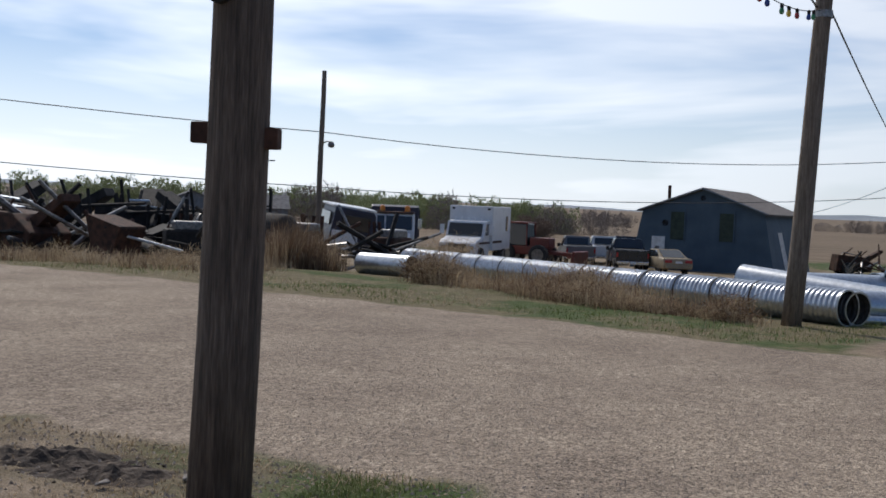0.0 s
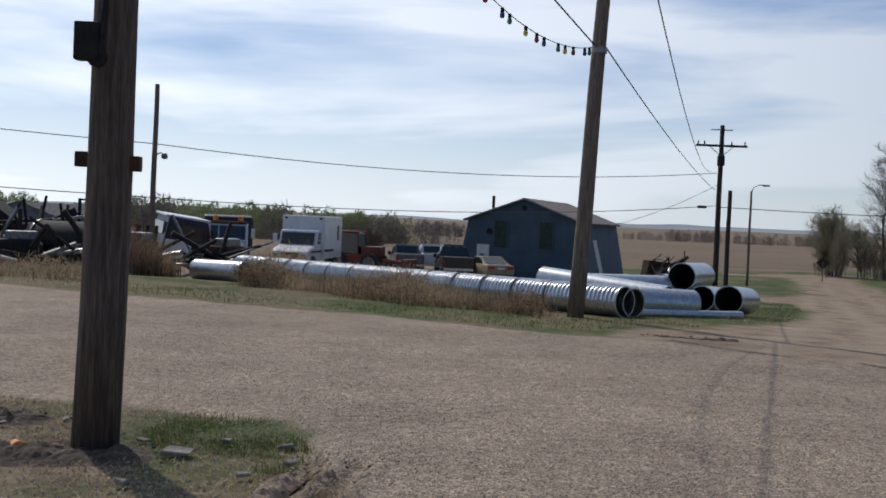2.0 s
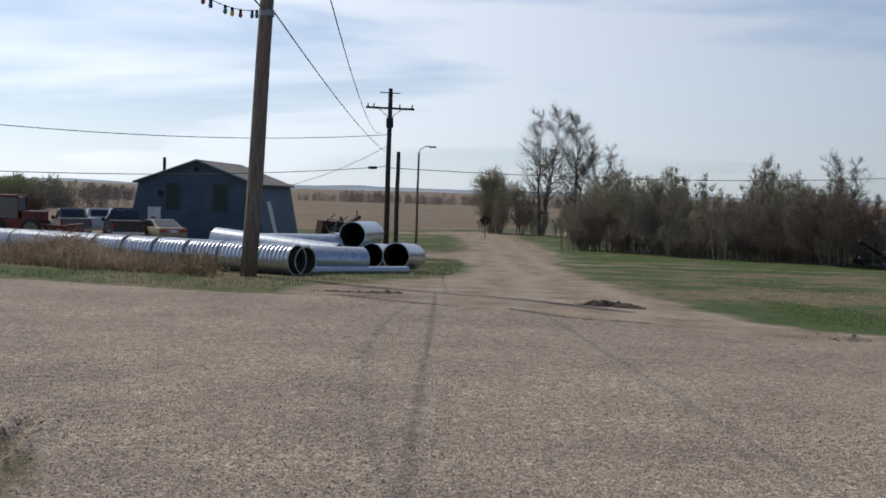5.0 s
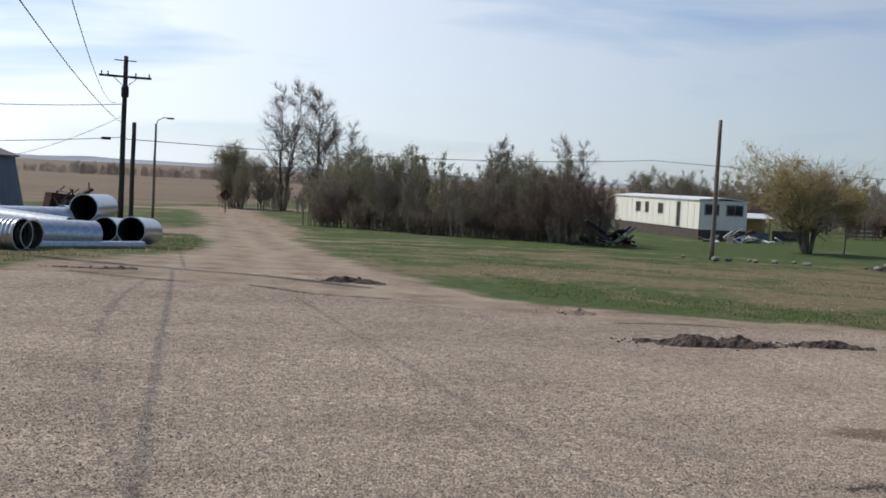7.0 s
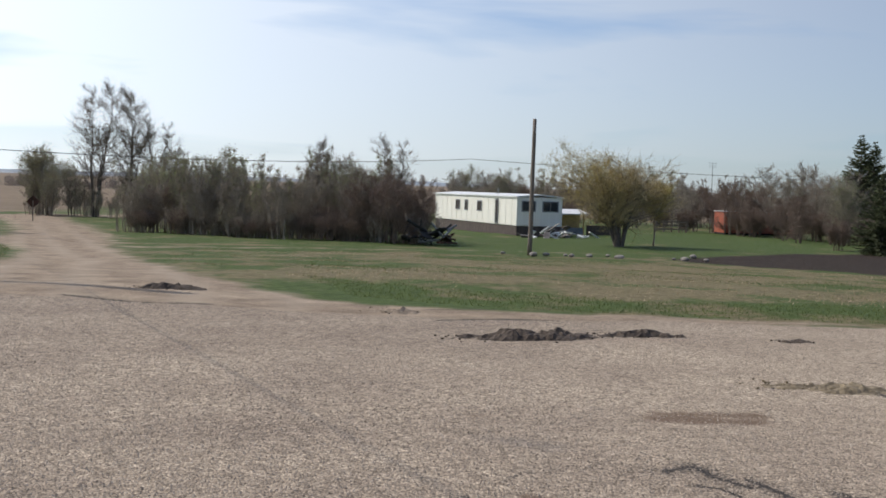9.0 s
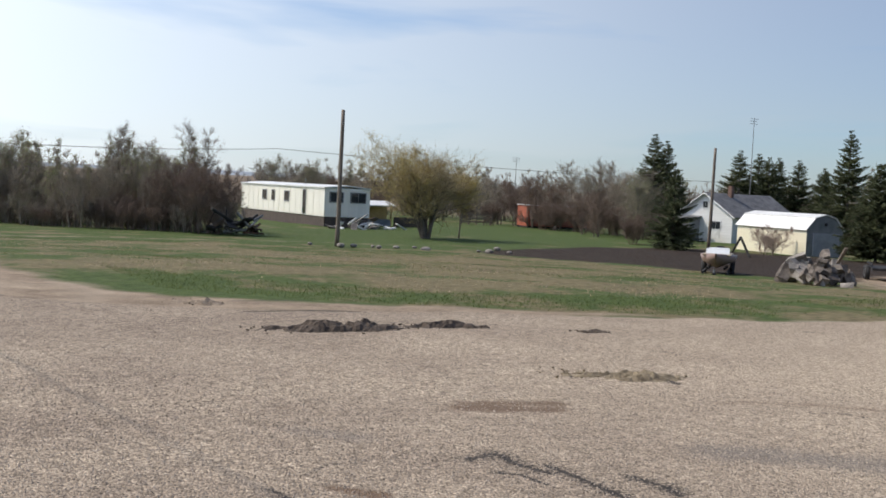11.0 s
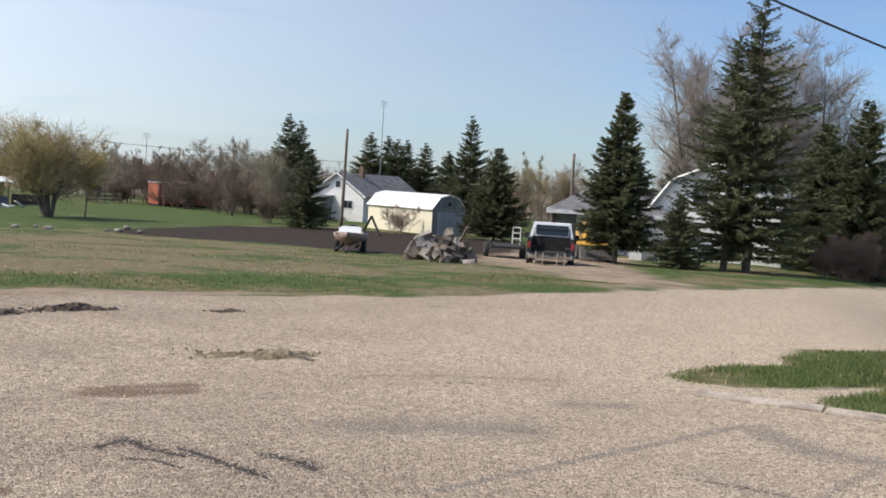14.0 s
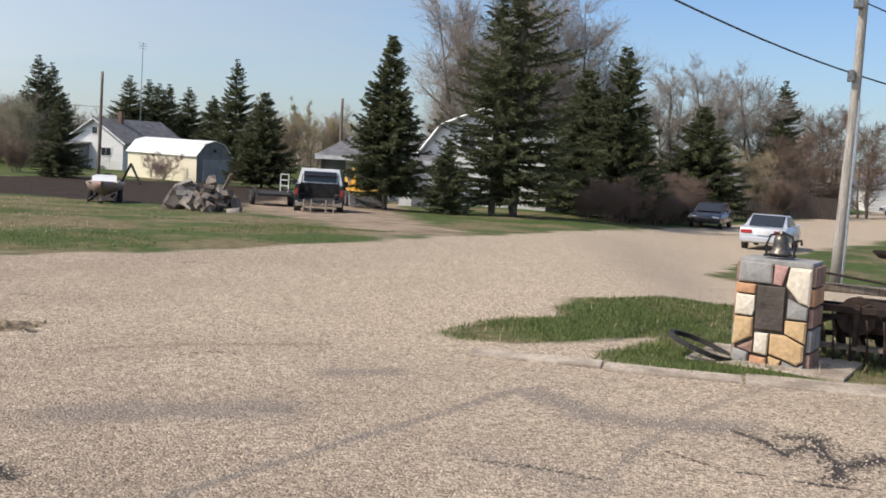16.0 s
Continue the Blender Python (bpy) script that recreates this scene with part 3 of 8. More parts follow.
    stone = ramp(sep.outputs[0], 0.0, 1.0, (0.081, 0.064, 0.049), (0.445, 0.352, 0.268))
    cream = ramp(sep.outputs[1], 0.0, 1.0, (0.138, 0.108, 0.08), (0.65, 0.53, 0.398))
    stone = mix(ramp(math_node("MULTIPLY", math_node("ADD", broad, mid), 0.5), 0.42, 0.60, (0.1, 0.1, 0.1), (0.9, 0.9, 0.9)), stone, cream)
    stone = mix(ramp(noise_node(0.45, 6, 0.62), 0.54, 0.74, (0, 0, 0), (0.30, 0.30, 0.30)), stone, (0.15, 0.112, 0.085))
    stone = mix(0.85, stone, ramp(noise_node(7.5, 7, 0.8), 0.33, 0.67, (0.55, 0.54, 0.53), (1.42, 1.42, 1.42)), "MULTIPLY")
    stone = mix(0.5, stone, ramp(noise_node(21, 4, 0.75), 0.34, 0.66, (0.55, 0.54, 0.53), (1.45, 1.45, 1.45)), "MULTIPLY")
    pale_at = n.new("ShaderNodeAttribute")
    pale_at.attribute_name = "pale"
    stone = mix(math_node("MULTIPLY", pale_at.outputs["Fac"], 0.75), stone, mix(1.0, mix(0.38, cream, ramp(noise_node(23, 4, 0.75), 0.34, 0.66, (0.6, 0.59, 0.58), (1.4, 1.4, 1.4)), "MULTIPLY"), (1.22, 1.22, 1.20), "MULTIPLY"))
    # stubble and tilled field, drilled in rows
    mp = n.new("ShaderNodeMapping")
    mp.inputs["Scale"].default_value = (0.02, 0.35, 0.1)
    mp.inputs["Rotation"].default_value = (0, 0, -0.25)
    l.new(tc.outputs["Object"], mp.inputs[0])
    field = ramp(noise_node(1.0, 5, 0.6, mp.outputs[0]), 0.34, 0.66, (0.125, 0.09, 0.06), (0.26, 0.195, 0.128))
    soil = ramp(small, 0.3, 0.7, (0.010, 0.007, 0.005), (0.060, 0.041, 0.028))
    col = mix(zone("field", broad, 0.2), grass, field)
    col = mix(zone("soil", small), col, soil)
    col = mix(zone("dirt", mid, 0.25), col, dirt)
    col = mix(zone("gravel", mid), col, stone)
    col = mix(math_node("MULTIPLY", zone("patch", mix(0.5, mid, small), 0.42, 0.7), 0.58), col, ramp(tiny, 0.3, 0.7, (0.10, 0.092, 0.086), (0.19, 0.175, 0.162)))
    col = mix(math_node("MULTIPLY", zone("stain", mix(0.5, small, tiny), 0.34, 1.3), 0.9), col, (0.155, 0.102, 0.068))
    col = mix(zone("tar", mix(0.65, mid, tiny), 0.25, 3.0), col, (0.055, 0.047, 0.041))
    l.new(col, p.inputs["Base Color"])
    bp = n.new("ShaderNodeBump")
    bp.inputs["Strength"].default_value, bp.inputs["Distance"].default_value = 0.8, 0.016
    l.new(math_node("ADD", math_node("MULTIPLY", small, 0.2), math_node("ADD", math_node("MULTIPLY", tiny, 0.55), math_node("MULTIPLY", vor.outputs["Distance"], -0.9))), bp.inputs["Height"])
    l.new(bp.outputs[0], p.inputs["Normal"])
    p.inputs["Roughness"].default_value = 0.92
    p.inputs["Specular IOR Level"].default_value = 0.2
    return m


M_GROUND = ground_material()
zone_of = np.zeros(len(quads), int)
mid_of = quads[:, 0]
for code, arr in ((1, masks["track"]), (2, masks["field"]), (3, masks["soil"]), (4, masks["road"])):
    zone_of[arr.ravel()[mid_of] > 0] = code
zone_of[(masks["bed"].ravel()[mid_of] > 0) | (masks["island"].ravel()[mid_of] > 0)] = 0
ATTR = dict(gravel=A_GRAVEL, dirt=A_DIRT, field=A_FIELD, soil=A_SOIL, dry=A_DRY, stain=A_STAIN, rut=A_RUT, tar=A_TAR, patch=A_GREY, pale=A_PALE)
for code, name, label, cat in ((0, "ground", "spring grass with dry thatch and bare earth", "ground"), (1, "dirt_road", "rutted pale dirt road across the grass", "dirt road"),
                               (2, "field", "brown stubble field that reaches the horizon", "field"), (3, "garden_soil", "dark freshly tilled garden soil", "soil"),
                               (4, "road", "worn pale gravel seal-coated road with patches", "road")):
    q = quads[zone_of == code]
    used, inv = np.unique(q, return_inverse=True)
    ob = link_mesh(name, co[used], inv.reshape(-1, 4), M_GROUND, None, True)
    for key, arr in ATTR.items():
        a = ob.data.attributes.new(key, "FLOAT", "POINT")
        a.data.foreach_set("value", arr.ravel()[used].astype(np.float32))
    tagged(ob, label, cat, "", "structure")


# ---- poles and wires ----
def pole(x, y, h, r0, r1, mat, label, lean=(0.0, 0.0), name="utility_pole", rz=0.0):
    t = thing(name, on_ground(x, y, rz, -0.05), label, "utility pole")
    pts, rad_ = [], []
    for i in range(9):
        k = i / 8
        pts.append((lean[0] * h * k + 0.012 * math.sin(k * 9), lean[1] * h * k + 0.012 * math.cos(k * 7), h * k))
        rad_.append(r0 + (r1 - r0) * k)
    part("pole_shaft", tube(pts, rad_, 18), mat, t, "", True)
    return t


def wire(a, b, sag, r=0.012, name="overhead_wire", label="thin black overhead power wire between poles", n=18):
    a, b = Vector(a), Vector(b)
    pts = [a.lerp(b, i / n) - Vector((0, 0, sag * 4 * (i / n) * (1 - i / n))) for i in range(n + 1)]
    ob = part(name, tube(pts, r, 4), M_CABLE, None, "", True)
    return tagged(ob, label, "wire")


near_pole = pole(-2.42, 8.75, 8.3, 0.172, 0.122, M_WOOD_POLE, "rough dark weathered wooden pole in a gravel bed", (0.019, 0.0))
bm = box(-0.14, 0.0, 2.12, 0.12, 0.09, 0.11, 0.01)
part("bracket_end", bm, M_RUST, near_pole, "rusty bolt block")
bm = box(0.22, 0.0, 2.10, 0.10, 0.09, 0.11, 0.01)
part("bracket_end", bm, M_RUST, near_pole, "rusty bolt block")
bm = box(-0.09, -0.17, 2.94, 0.17, 0.12, 0.27, 0.015)
rod((-0.02, -0.20, 2.83), (-0.02, -0.08, 2.83), 0.07, bm=bm)
part("switch_box", bm, M_BLACK, near_pole, "black metal switch box")
part("conduit", tube([(0.0, -0.19, 2.85), (0.04, -0.17, 3.4), (0.14, -0.14, 8.0)], 0.022, 8), M_BLACK, near_pole, "black conduit")

mid_pole = pole(2.82, 23.1, 9.4, 0.172, 0.118, M_POLE_GREY, "tall bare wooden pole that leans beside steel pipes", (0.047, 0.0))
part("strap", rod((0.255, 0, 5.32), (0.258, 0, 5.44), 0.158, seg=16), M_STEEL, mid_pole, "steel strap")
mid_top = Vector((2.82 + 0.255, 23.1, 5.3))

far_pole = pole(-12.75, 51.2, 8.7, 0.14, 0.10, M_POLE_GREY, "grey wooden pole with a yard lamp", (0.004, 0))
part("lamp_arm", tube([(0, 0, 5.5), (0.3, -0.1, 5.65), (0.5, -0.15, 5.6)], 0.03, 6), M_STEEL, far_pole)
part("lamp_head", lathe([(0.02, 0.16), (0.1, 0.12), (0.16, 0.0), (0.13, -0.1), (0.02, -0.14)], 12, None, pose(0.5, -0.15, 5.5)), M_STEEL, far_pole, "round yard lamp head")

cross_pole = pole(18.0, 73.2, 10.4, 0.19, 0.14, M_POLE_DARK, "dark utility pole with a crossarm and transformer", (0.004, 0), "crossarm_pole")
part("crossarm", box(0.0, -0.18, 9.08, 3.3, 0.12, 0.14, 0.01), M_POLE_DARK, cross_pole)
part("brace", rod((-0.75, -0.18, 9.02), (0.0, -0.18, 8.4), 0.025), M_STEEL, cross_pole)
part("brace", rod((0.75, -0.18, 9.02), (0.0, -0.18, 8.4), 0.025), M_STEEL, cross_pole)
part("top_arm", box(0.0, -0.1, 10.1, 1.4, 0.06, 0.06), M_POLE_DARK, cross_pole)
part("transformer", lathe([(0.02, 0.0), (0.22, 0.02), (0.24, 0.1), (0.24, 0.62), (0.20, 0.72), (0.02, 0.75)], 14, None, pose(-0.05, -0.38, 7.75)), M_BLACK, cross_pole, "dark transformer can")
for sx in (-1.5, -1.1, 1.5, 0.65):
    part("insulator", lathe([(0.02, 0), (0.06, 0.02), (0.03, 0.08), (0.06, 0.12), (0.03, 0.2), (0.01, 0.24)], 10, None, pose(sx, -0.18, 9.15)), M_BLACK, cross_pole)

stub_pole = pole(15.6, 61.2, 5.6, 0.13, 0.11, M_POLE_DARK, "short dark bare wooden pole by the yard", (0.006, 0))
lamp_pole = pole(21.4, 78.0, 6.5, 0.10, 0.07, M_POLE_GREY, "slim street lamp pole with a curved arm", (0.003, 0), "street_lamp")
part("lamp_arm", tube([(0, 0, 6.3), (0.15, 0, 6.75), (0.5, -0.05, 6.95), (0.85, -0.1, 6.95)], 0.035, 6), M_STEEL, lamp_pole)
part("lamp_head", box(1.0, -0.1, 6.92, 0.5, 0.2, 0.12, 0.04), M_STEEL, lamp_pole, "cobra-head lamp")
far_lamp = pole(-28.6, 93.5, 7.2, 0.10, 0.07, M_POLE_DARK, "slim street lamp pole far across the yard", (0, 0), "street_lamp")
part("lamp_arm", tube([(0, 0, 6.4), (0.25, 0, 6.8), (0.9, -0.05, 6.95)], 0.03, 6), M_STEEL, far_lamp)
part("lamp_head", box(1.05, -0.05, 6.9, 0.45, 0.2, 0.12, 0.04), M_STEEL, far_lamp)

lawn_pole = pole(37.1, 39.5, 6.55, 0.115, 0.085, M_POLE_GREY, "weathered wooden pole standing in the grass", (-0.004, -0.010))
garage_pole = pole(72.5, 38.9, 7.3, 0.125, 0.09, M_POLE_GREY, "weathered wooden pole beside the white garage", (0.0, -0.012))
house_pole = pole(88.0, 26.4, 7.0, 0.14, 0.11, M_POLE_GREY, "far weathered wooden pole behind the houses")
street_pole = pole(27.65, -3.52, 8.2, 0.125, 0.085, M_POLE_SILVER, "silvery weathered wooden pole with a steel riser", (0.0, -0.012))
part("riser", tube([(-0.09, -0.12, 0.05), (-0.08, -0.15, 4.2)], 0.03, 8), M_GALV, street_pole, "bright steel riser")
part("clevis", box(-0.12, 0.08, 4.72, 0.16, 0.14, 0.26, 0.02), M_STEEL, street_pole)
part("top_bracket", box(-0.14, 0.06, 6.3, 0.3, 0.18, 0.2, 0.02), M_STEEL, street_pole)

CP = Vector((18.0, 73.2, gz(18, 73.2)))
wire(CP + Vector((0, -0.2, 7.3)), (-12.75, 51.2, gz(-12.75, 51.2) + 6.0), 0.75, 0.02)
wire(CP + Vector((0, -0.2, 5.2)), (-12.75, 51.2, gz(-12.75, 51.2) + 3.6), 0.55, 0.02)
wire((-12.75, 51.2, gz(-12.75, 51.2) + 6.0), (-48, 27, 7.6), 0.6, 0.02)
wire((-12.75, 51.2, gz(-12.75, 51.2) + 3.6), (-48, 27, 4.9), 0.5, 0.02)
wire(CP + Vector((0, -0.2, 6.0)), mid_top + Vector((0.1, 0, 0.05)), 0.35, 0.018)
wire(mid_top + Vector((-0.1, 0, 0.05)), (-2.3, 8.75, 6.55), 0.0, 0.02)
wire(CP + Vector((-0.6, -0.4, 7.4)), (-0.2, 5.0, 6.6), 1.45, 0.012)
wire(CP + Vector((0, -0.2, 6.6)), (13.9, 90.5, 2.0), 0.3, 0.02)
wire(CP + Vector((0.1, -0.2, 5.1)), (74, 88, 4.8), 0.6, 0.025)
wire((74, 88, 4.8), (150, 62, 4.5), 0.6, 0.025)
SPZ = gz(27.65, -3.52)
wire((27.55, -3.4, SPZ + 4.75), (9.0, 4.6, 4.9), 0.25, 0.022)
wire((27.65, -3.6, SPZ + 4.7), (36, -16, 2.2), 0.2, 0.02)
wire((27.65, -3.6, SPZ + 6.3), (31, -12, 3.4), 0.2, 0.018)


sp_ = thing("wire_splice", Matrix.Translation(CP + Vector((-1.3, -1.1, 5.05))), "small dark splice box hanging on the wire", "splice box")
part("case", rod((-0.28, 0, 0), (0.28, 0, 0), 0.09, seg=10), M_BLACK, sp_)


# ---- steel culvert pipes ----
def culvert(a, b, r, pitch=0.0, amp=0.0, label="", name="culvert_pipe", group="", bands=(), wall=0.02):
    """A pipe from a to b (axis), ringed where pitch is given; open at both ends, save for an added disc in grouped
    pipes.
    """
    a, b = Vector(a), Vector(b)
    length = (b - a).length
    m = Matrix.Translation(a) @ (b - a).to_track_quat("Z", "Y").to_matrix().to_4x4()
    t = thing(name, m, label, "pipe", group)
    seg = 32
    if pitch:
        n = int(length / pitch * 6)
        prof = [(r + amp * math.sin(2 * math.pi * i / 6), length * i / n) for i in range(n + 1)]
    else:
        prof = [(r, 0.0)] + [(r + (0.004 if i % 2 else 0), length * i / 40) for i in range(1, 40)] + [(r, length)]
    part("shell", lathe(prof, seg), M_GALV, t, "", True)
    part("lining", lathe([(p[0] - wall, p[1]) for p in prof], seg), M_PIPE_SHADE, t, "inside coloured near-black for its shade", True)
    for z in (0.0, length):
        part("rim", lathe([(r - wall - 0.003, z - 0.006), (r + 0.006, z - 0.006), (r + 0.006, z + 0.006), (r - wall - 0.003, z + 0.006), (r - wall - 0.003, z - 0.006)], seg), M_GALV, t)
    # dark grooves at the couplings, drawn as raised black hoops
    for z in bands:
        part("joint_groove_band", lathe([(r + amp + 0.004, z - 0.022), (r + amp + 0.009, z - 0.018), (r + amp + 0.009, z + 0.018), (r + amp + 0.004, z + 0.022)], seg), M_BLACK, t, "black hoop drawn for a dark coupling groove")
    # added black disc blocks the far opening so the inside looks shaded
    if group:
        part("added_end_disc", lathe([(0.001, length - 0.05), (r - wall, length - 0.05)], seg), M_BLACK, t, "black disc added to darken the open pipe")
    return t


culvert((4.05, 24.55, 0.17), (-6.0, 35.6, 0.10), 0.335, 0.115, 0.016, "long ribbed galvanised culvert lying in weeds", bands=[1.0 + 1.02 * i for i in range(14)])
culvert((4.27, 24.72, 0.15), (3.9, 25.3, 0.16), 0.315, 0.115, 0.016, "short ribbed galvanised pipe end")
culvert((-6.9, 33.3, 0.06), (-5.35, 32.3, 0.08), 0.30, 0, 0, "short smooth galvanised pipe beside the ribbed one")
STACK = "steel pipe stack"
culvert((4.55, 26.1, 0.10), (5.98, 26.75, 0.04), 0.33, 0, 0, "smooth galvanised pipe lying in grass", group=STACK)
culvert((4.5, 25.6, -0.13), (7.2, 27.0, -0.20), 0.10, 0, 0, "thin galvanised pipe lying in grass", group=STACK)
culvert((2.8, 29.9, 0.33), (5.6, 27.7, 0.06), 0.34, 0, 0, "long galvanised pipe behind the stack", group=STACK)
culvert((4.2, 31.2, 0.16), (6.55, 33.0, 0.10), 0.33, 0, 0, "galvanised pipe at the back of the stack", group=STACK)
culvert((6.72, 34.2, 0.14), (8.2, 37.3, 0.05), 0.29, 0, 0, "galvanised pipe in the pipe stack", group=STACK)
culvert((6.62, 32.6, -0.22), (8.0, 35.4, -0.36), 0.33, 0, 0, "galvanised pipe at the bottom of the stack", group=STACK)
culvert((7.42, 31.9, -0.12), (8.6, 34.6, -0.28), 0.36, 0, 0, "galvanised pipe at the bottom of the stack", group=STACK)
culvert((7.80, 30.5, -0.05), (8.95, 32.9, -0.20), 0.38, 0, 0, "wide galvanised pipe at the end of the stack", group=STACK)
culvert((7.08, 33.0, 0.42), (8.35, 35.9, 0.36), 0.40, 0, 0, "wide galvanised pipe on top of the stack", group=STACK)


# ---- blue barn ----
M_BLUE = worn("faded_blue_siding", (0.055, 0.09, 0.125), (0.085, 0.13, 0.17), 0.8, 0.75, 0, 0.15, (1, 1, 1), 18, (0.3, 0.7), 0.12)
M_SHINGLE = worn("grey_brown_shingles", (0.11, 0.095, 0.085), (0.21, 0.185, 0.165), 3, 0.9, 0, 0.5, (1, 1, 1), 25)
M_BOARD_GREEN = worn("dark_green_shutter_board", (0.028, 0.045, 0.035), (0.05, 0.07, 0.05), 4, 0.8)
M_TRIMBLUE = worn("weathered_blue_trim", (0.09, 0.12, 0.15), (0.15, 0.19, 0.22), 4, 0.75)
M_WHITEWOOD = worn("white_painted_wood", (0.55, 0.55, 0.53), (0.78, 0.78, 0.76), 3, 0.6, 0, 0.1, (1, 1, 1), 30, (0.25, 0.6), 0.06)
M_BRICK = worn("chimney_brick", (0.12, 0.07, 0.05), (0.22, 0.13, 0.10), 8, 0.85)


def barn():
    m = on_ground(5.75, 75.6, -19.0, -0.15)
    t = thing("blue_barn", m, "blue wooden barn with flared walls and grey roof", "barn")
    ridge, eave, knee, half, wide_, depth = 5.25, 3.85, 1.2, 3.85, 4.6, 13.0
    prof = [(-wide_, 0), (wide_, 0), (half, eave), (0, ridge), (-half, eave)]
    bm = bmesh.new()
    f0 = [bm.verts.new((x, 0, z)) for x, z in prof]
    f1 = [bm.verts.new((x, depth, z)) for x, z in prof]
    bm.faces.new(f0)
    bm.faces.new(f1[::-1])
    for i in range(5):
        bm.faces.new((f0[i], f0[(i + 1) % 5], f1[(i + 1) % 5], f1[i]))
    part("wall", bm, M_BLUE, t)
    for s in (-1, 1):
        bm = bmesh.new()
        a = [(0, ridge + 0.02), (s * (half + 0.28), eave - 0.08), (s * (half + 0.28), eave + 0.04), (0, ridge + 0.16)]
        lo = [bm.verts.new((x, -0.3, z)) for x, z in a]
        hi = [bm.verts.new((x, depth + 0.3, z)) for x, z in a]
        bm.faces.new(lo)
        bm.faces.new(hi[::-1])
        for i in range(4):
            bm.faces.new((lo[i], lo[(i + 1) % 4], hi[(i + 1) % 4], hi[i]))
        part("roof_slope", bm, M_SHINGLE, t, "grey-brown shingled roof slope")
        part("barge_board", rod((0, -0.32, ridge + 0.08), (s * (half + 0.28), -0.32, eave - 0.02), 0.06, seg=4), M_TRIMBLUE, t)
    for i in range(9):        # siding laps across the gable
        z = 0.45 + i * 0.42
        w = wide_ - (wide_ - half) * z / eave if z < eave else half * (ridge - z) / (ridge - eave)
        part("siding_lap", box(0, -0.012, z, 2 * w - 0.1, 0.02, 0.03), M_BLUE, t)
    for x in (-1.55, 1.55):
        w = part("boarded_window", box(x, -0.03, 2.95, 0.88, 0.05, 1.75, 0.008), M_BOARD_GREEN, t, "dark boarded window")
        for k in (-0.47, 0.47):
            part("window_trim", box(x + k, -0.045, 2.95, 0.07, 0.06, 1.85), M_BLUE, t)
        part("window_trim", box(x, -0.045, 3.87, 1.0, 0.06, 0.07), M_BLUE, t)
    d = part("door", box(-2.75, -0.03, 1.2, 0.85, 0.07, 2.05, 0.01), M_WHITEWOOD, t, "grey-white side door")
    part("door_knob", box(-2.45, -0.09, 1.15, 0.06, 0.06, 0.06, 0.015), M_STEEL, d)
    part("door_plate", box(-2.8, -0.075, 1.45, 0.3, 0.02, 0.3), M_STEEL, d)
    part("vent", lathe([(0.0, 0.0), (0.16, 0.0), (0.16, 0.05), (0.12, 0.05)], 14, None, pose(0, -0.0, 4.75, 90, 0, 0)), M_BLACK, t, "round gable vent")
    part("vent", lathe([(0.0, 0.0), (0.2, 0.0), (0.2, 0.06), (0.15, 0.06)], 14, None, pose(-2.35, -0.0, 3.1, 90, 0, 0)), M_BLACK, t, "round wall vent")
    part("chimney", rod((-2.9, 2.6, 3.6), (-2.9, 2.6, 5.55), 0.11, seg=12), M_RUST, t, "rusty stove pipe")
    part("prop_plank", box(5.25, -0.5, 1.3, 0.22, 0.08, 3.1, 0.01, None, 0, -14), M_WHITEWOOD, t, "pale leaning plank")
    return t


barn()


# ---- plants ----
def tri_mesh(name, tris, mat, parent=None):
    """tris: array n x 3 x 3; every triangle an island of its own."""
    n = len(tris)
    me = bpy.data.meshes.new(name)
    me.vertices.add(n * 3)
    me.vertices.foreach_set("co", np.asarray(tris, np.float32).ravel())
    me.loops.add(n * 3)
    me.loops.foreach_set("vertex_index", np.arange(n * 3, dtype=np.int32))
    me.polygons.add(n)
    me.polygons.foreach_set("loop_start", np.arange(0, n * 3, 3, dtype=np.int32))
    me.materials.append(mat)
    me.update(calc_edges=True)
    ob = new(name, me)
    if parent is not None:
        ob.parent = parent
    return ob


def seg_mesh(name, segs, mat, parent=None, sides=4):
    """Tapered sticks from rows of (ax, ay, az, bx, by, bz, r0, r1)."""
    s = np.asarray(segs, float)
    a, b, r0, r1 = s[:, :3], s[:, 3:6], s[:, 6], s[:, 7]
    d = b - a
    d /= np.linalg.norm(d, axis=1)[:, None] + 1e-9
    ref = np.where(np.abs(d[:, 2:3]) > 0.9, np.array([[1.0, 0, 0]]), np.array([[0, 0, 1.0]]))
    u = np.cross(d, ref)
    u /= np.linalg.norm(u, axis=1)[:, None] + 1e-9
    v = np.cross(d, u)
    vs = []
    for p, r in ((a, r0), (b, r1)):
        for k in range(sides):
            t = 2 * math.pi * k / sides
            vs.append(p + (u * math.cos(t) + v * math.sin(t)) * r[:, None])
    vs = np.stack(vs, 1)
    n = len(s)
    base = (np.arange(n) * 2 * sides)[:, None]
    faces = np.concatenate([base + np.array([[k, (k + 1) % sides, sides + (k + 1) % sides, sides + k]]) for k in range(sides)])
    return link_mesh(name, vs.reshape(-1, 3), faces, mat, parent, True)


def unit(v):
    return v / (np.linalg.norm(v, axis=-1, keepdims=True) + 1e-9)


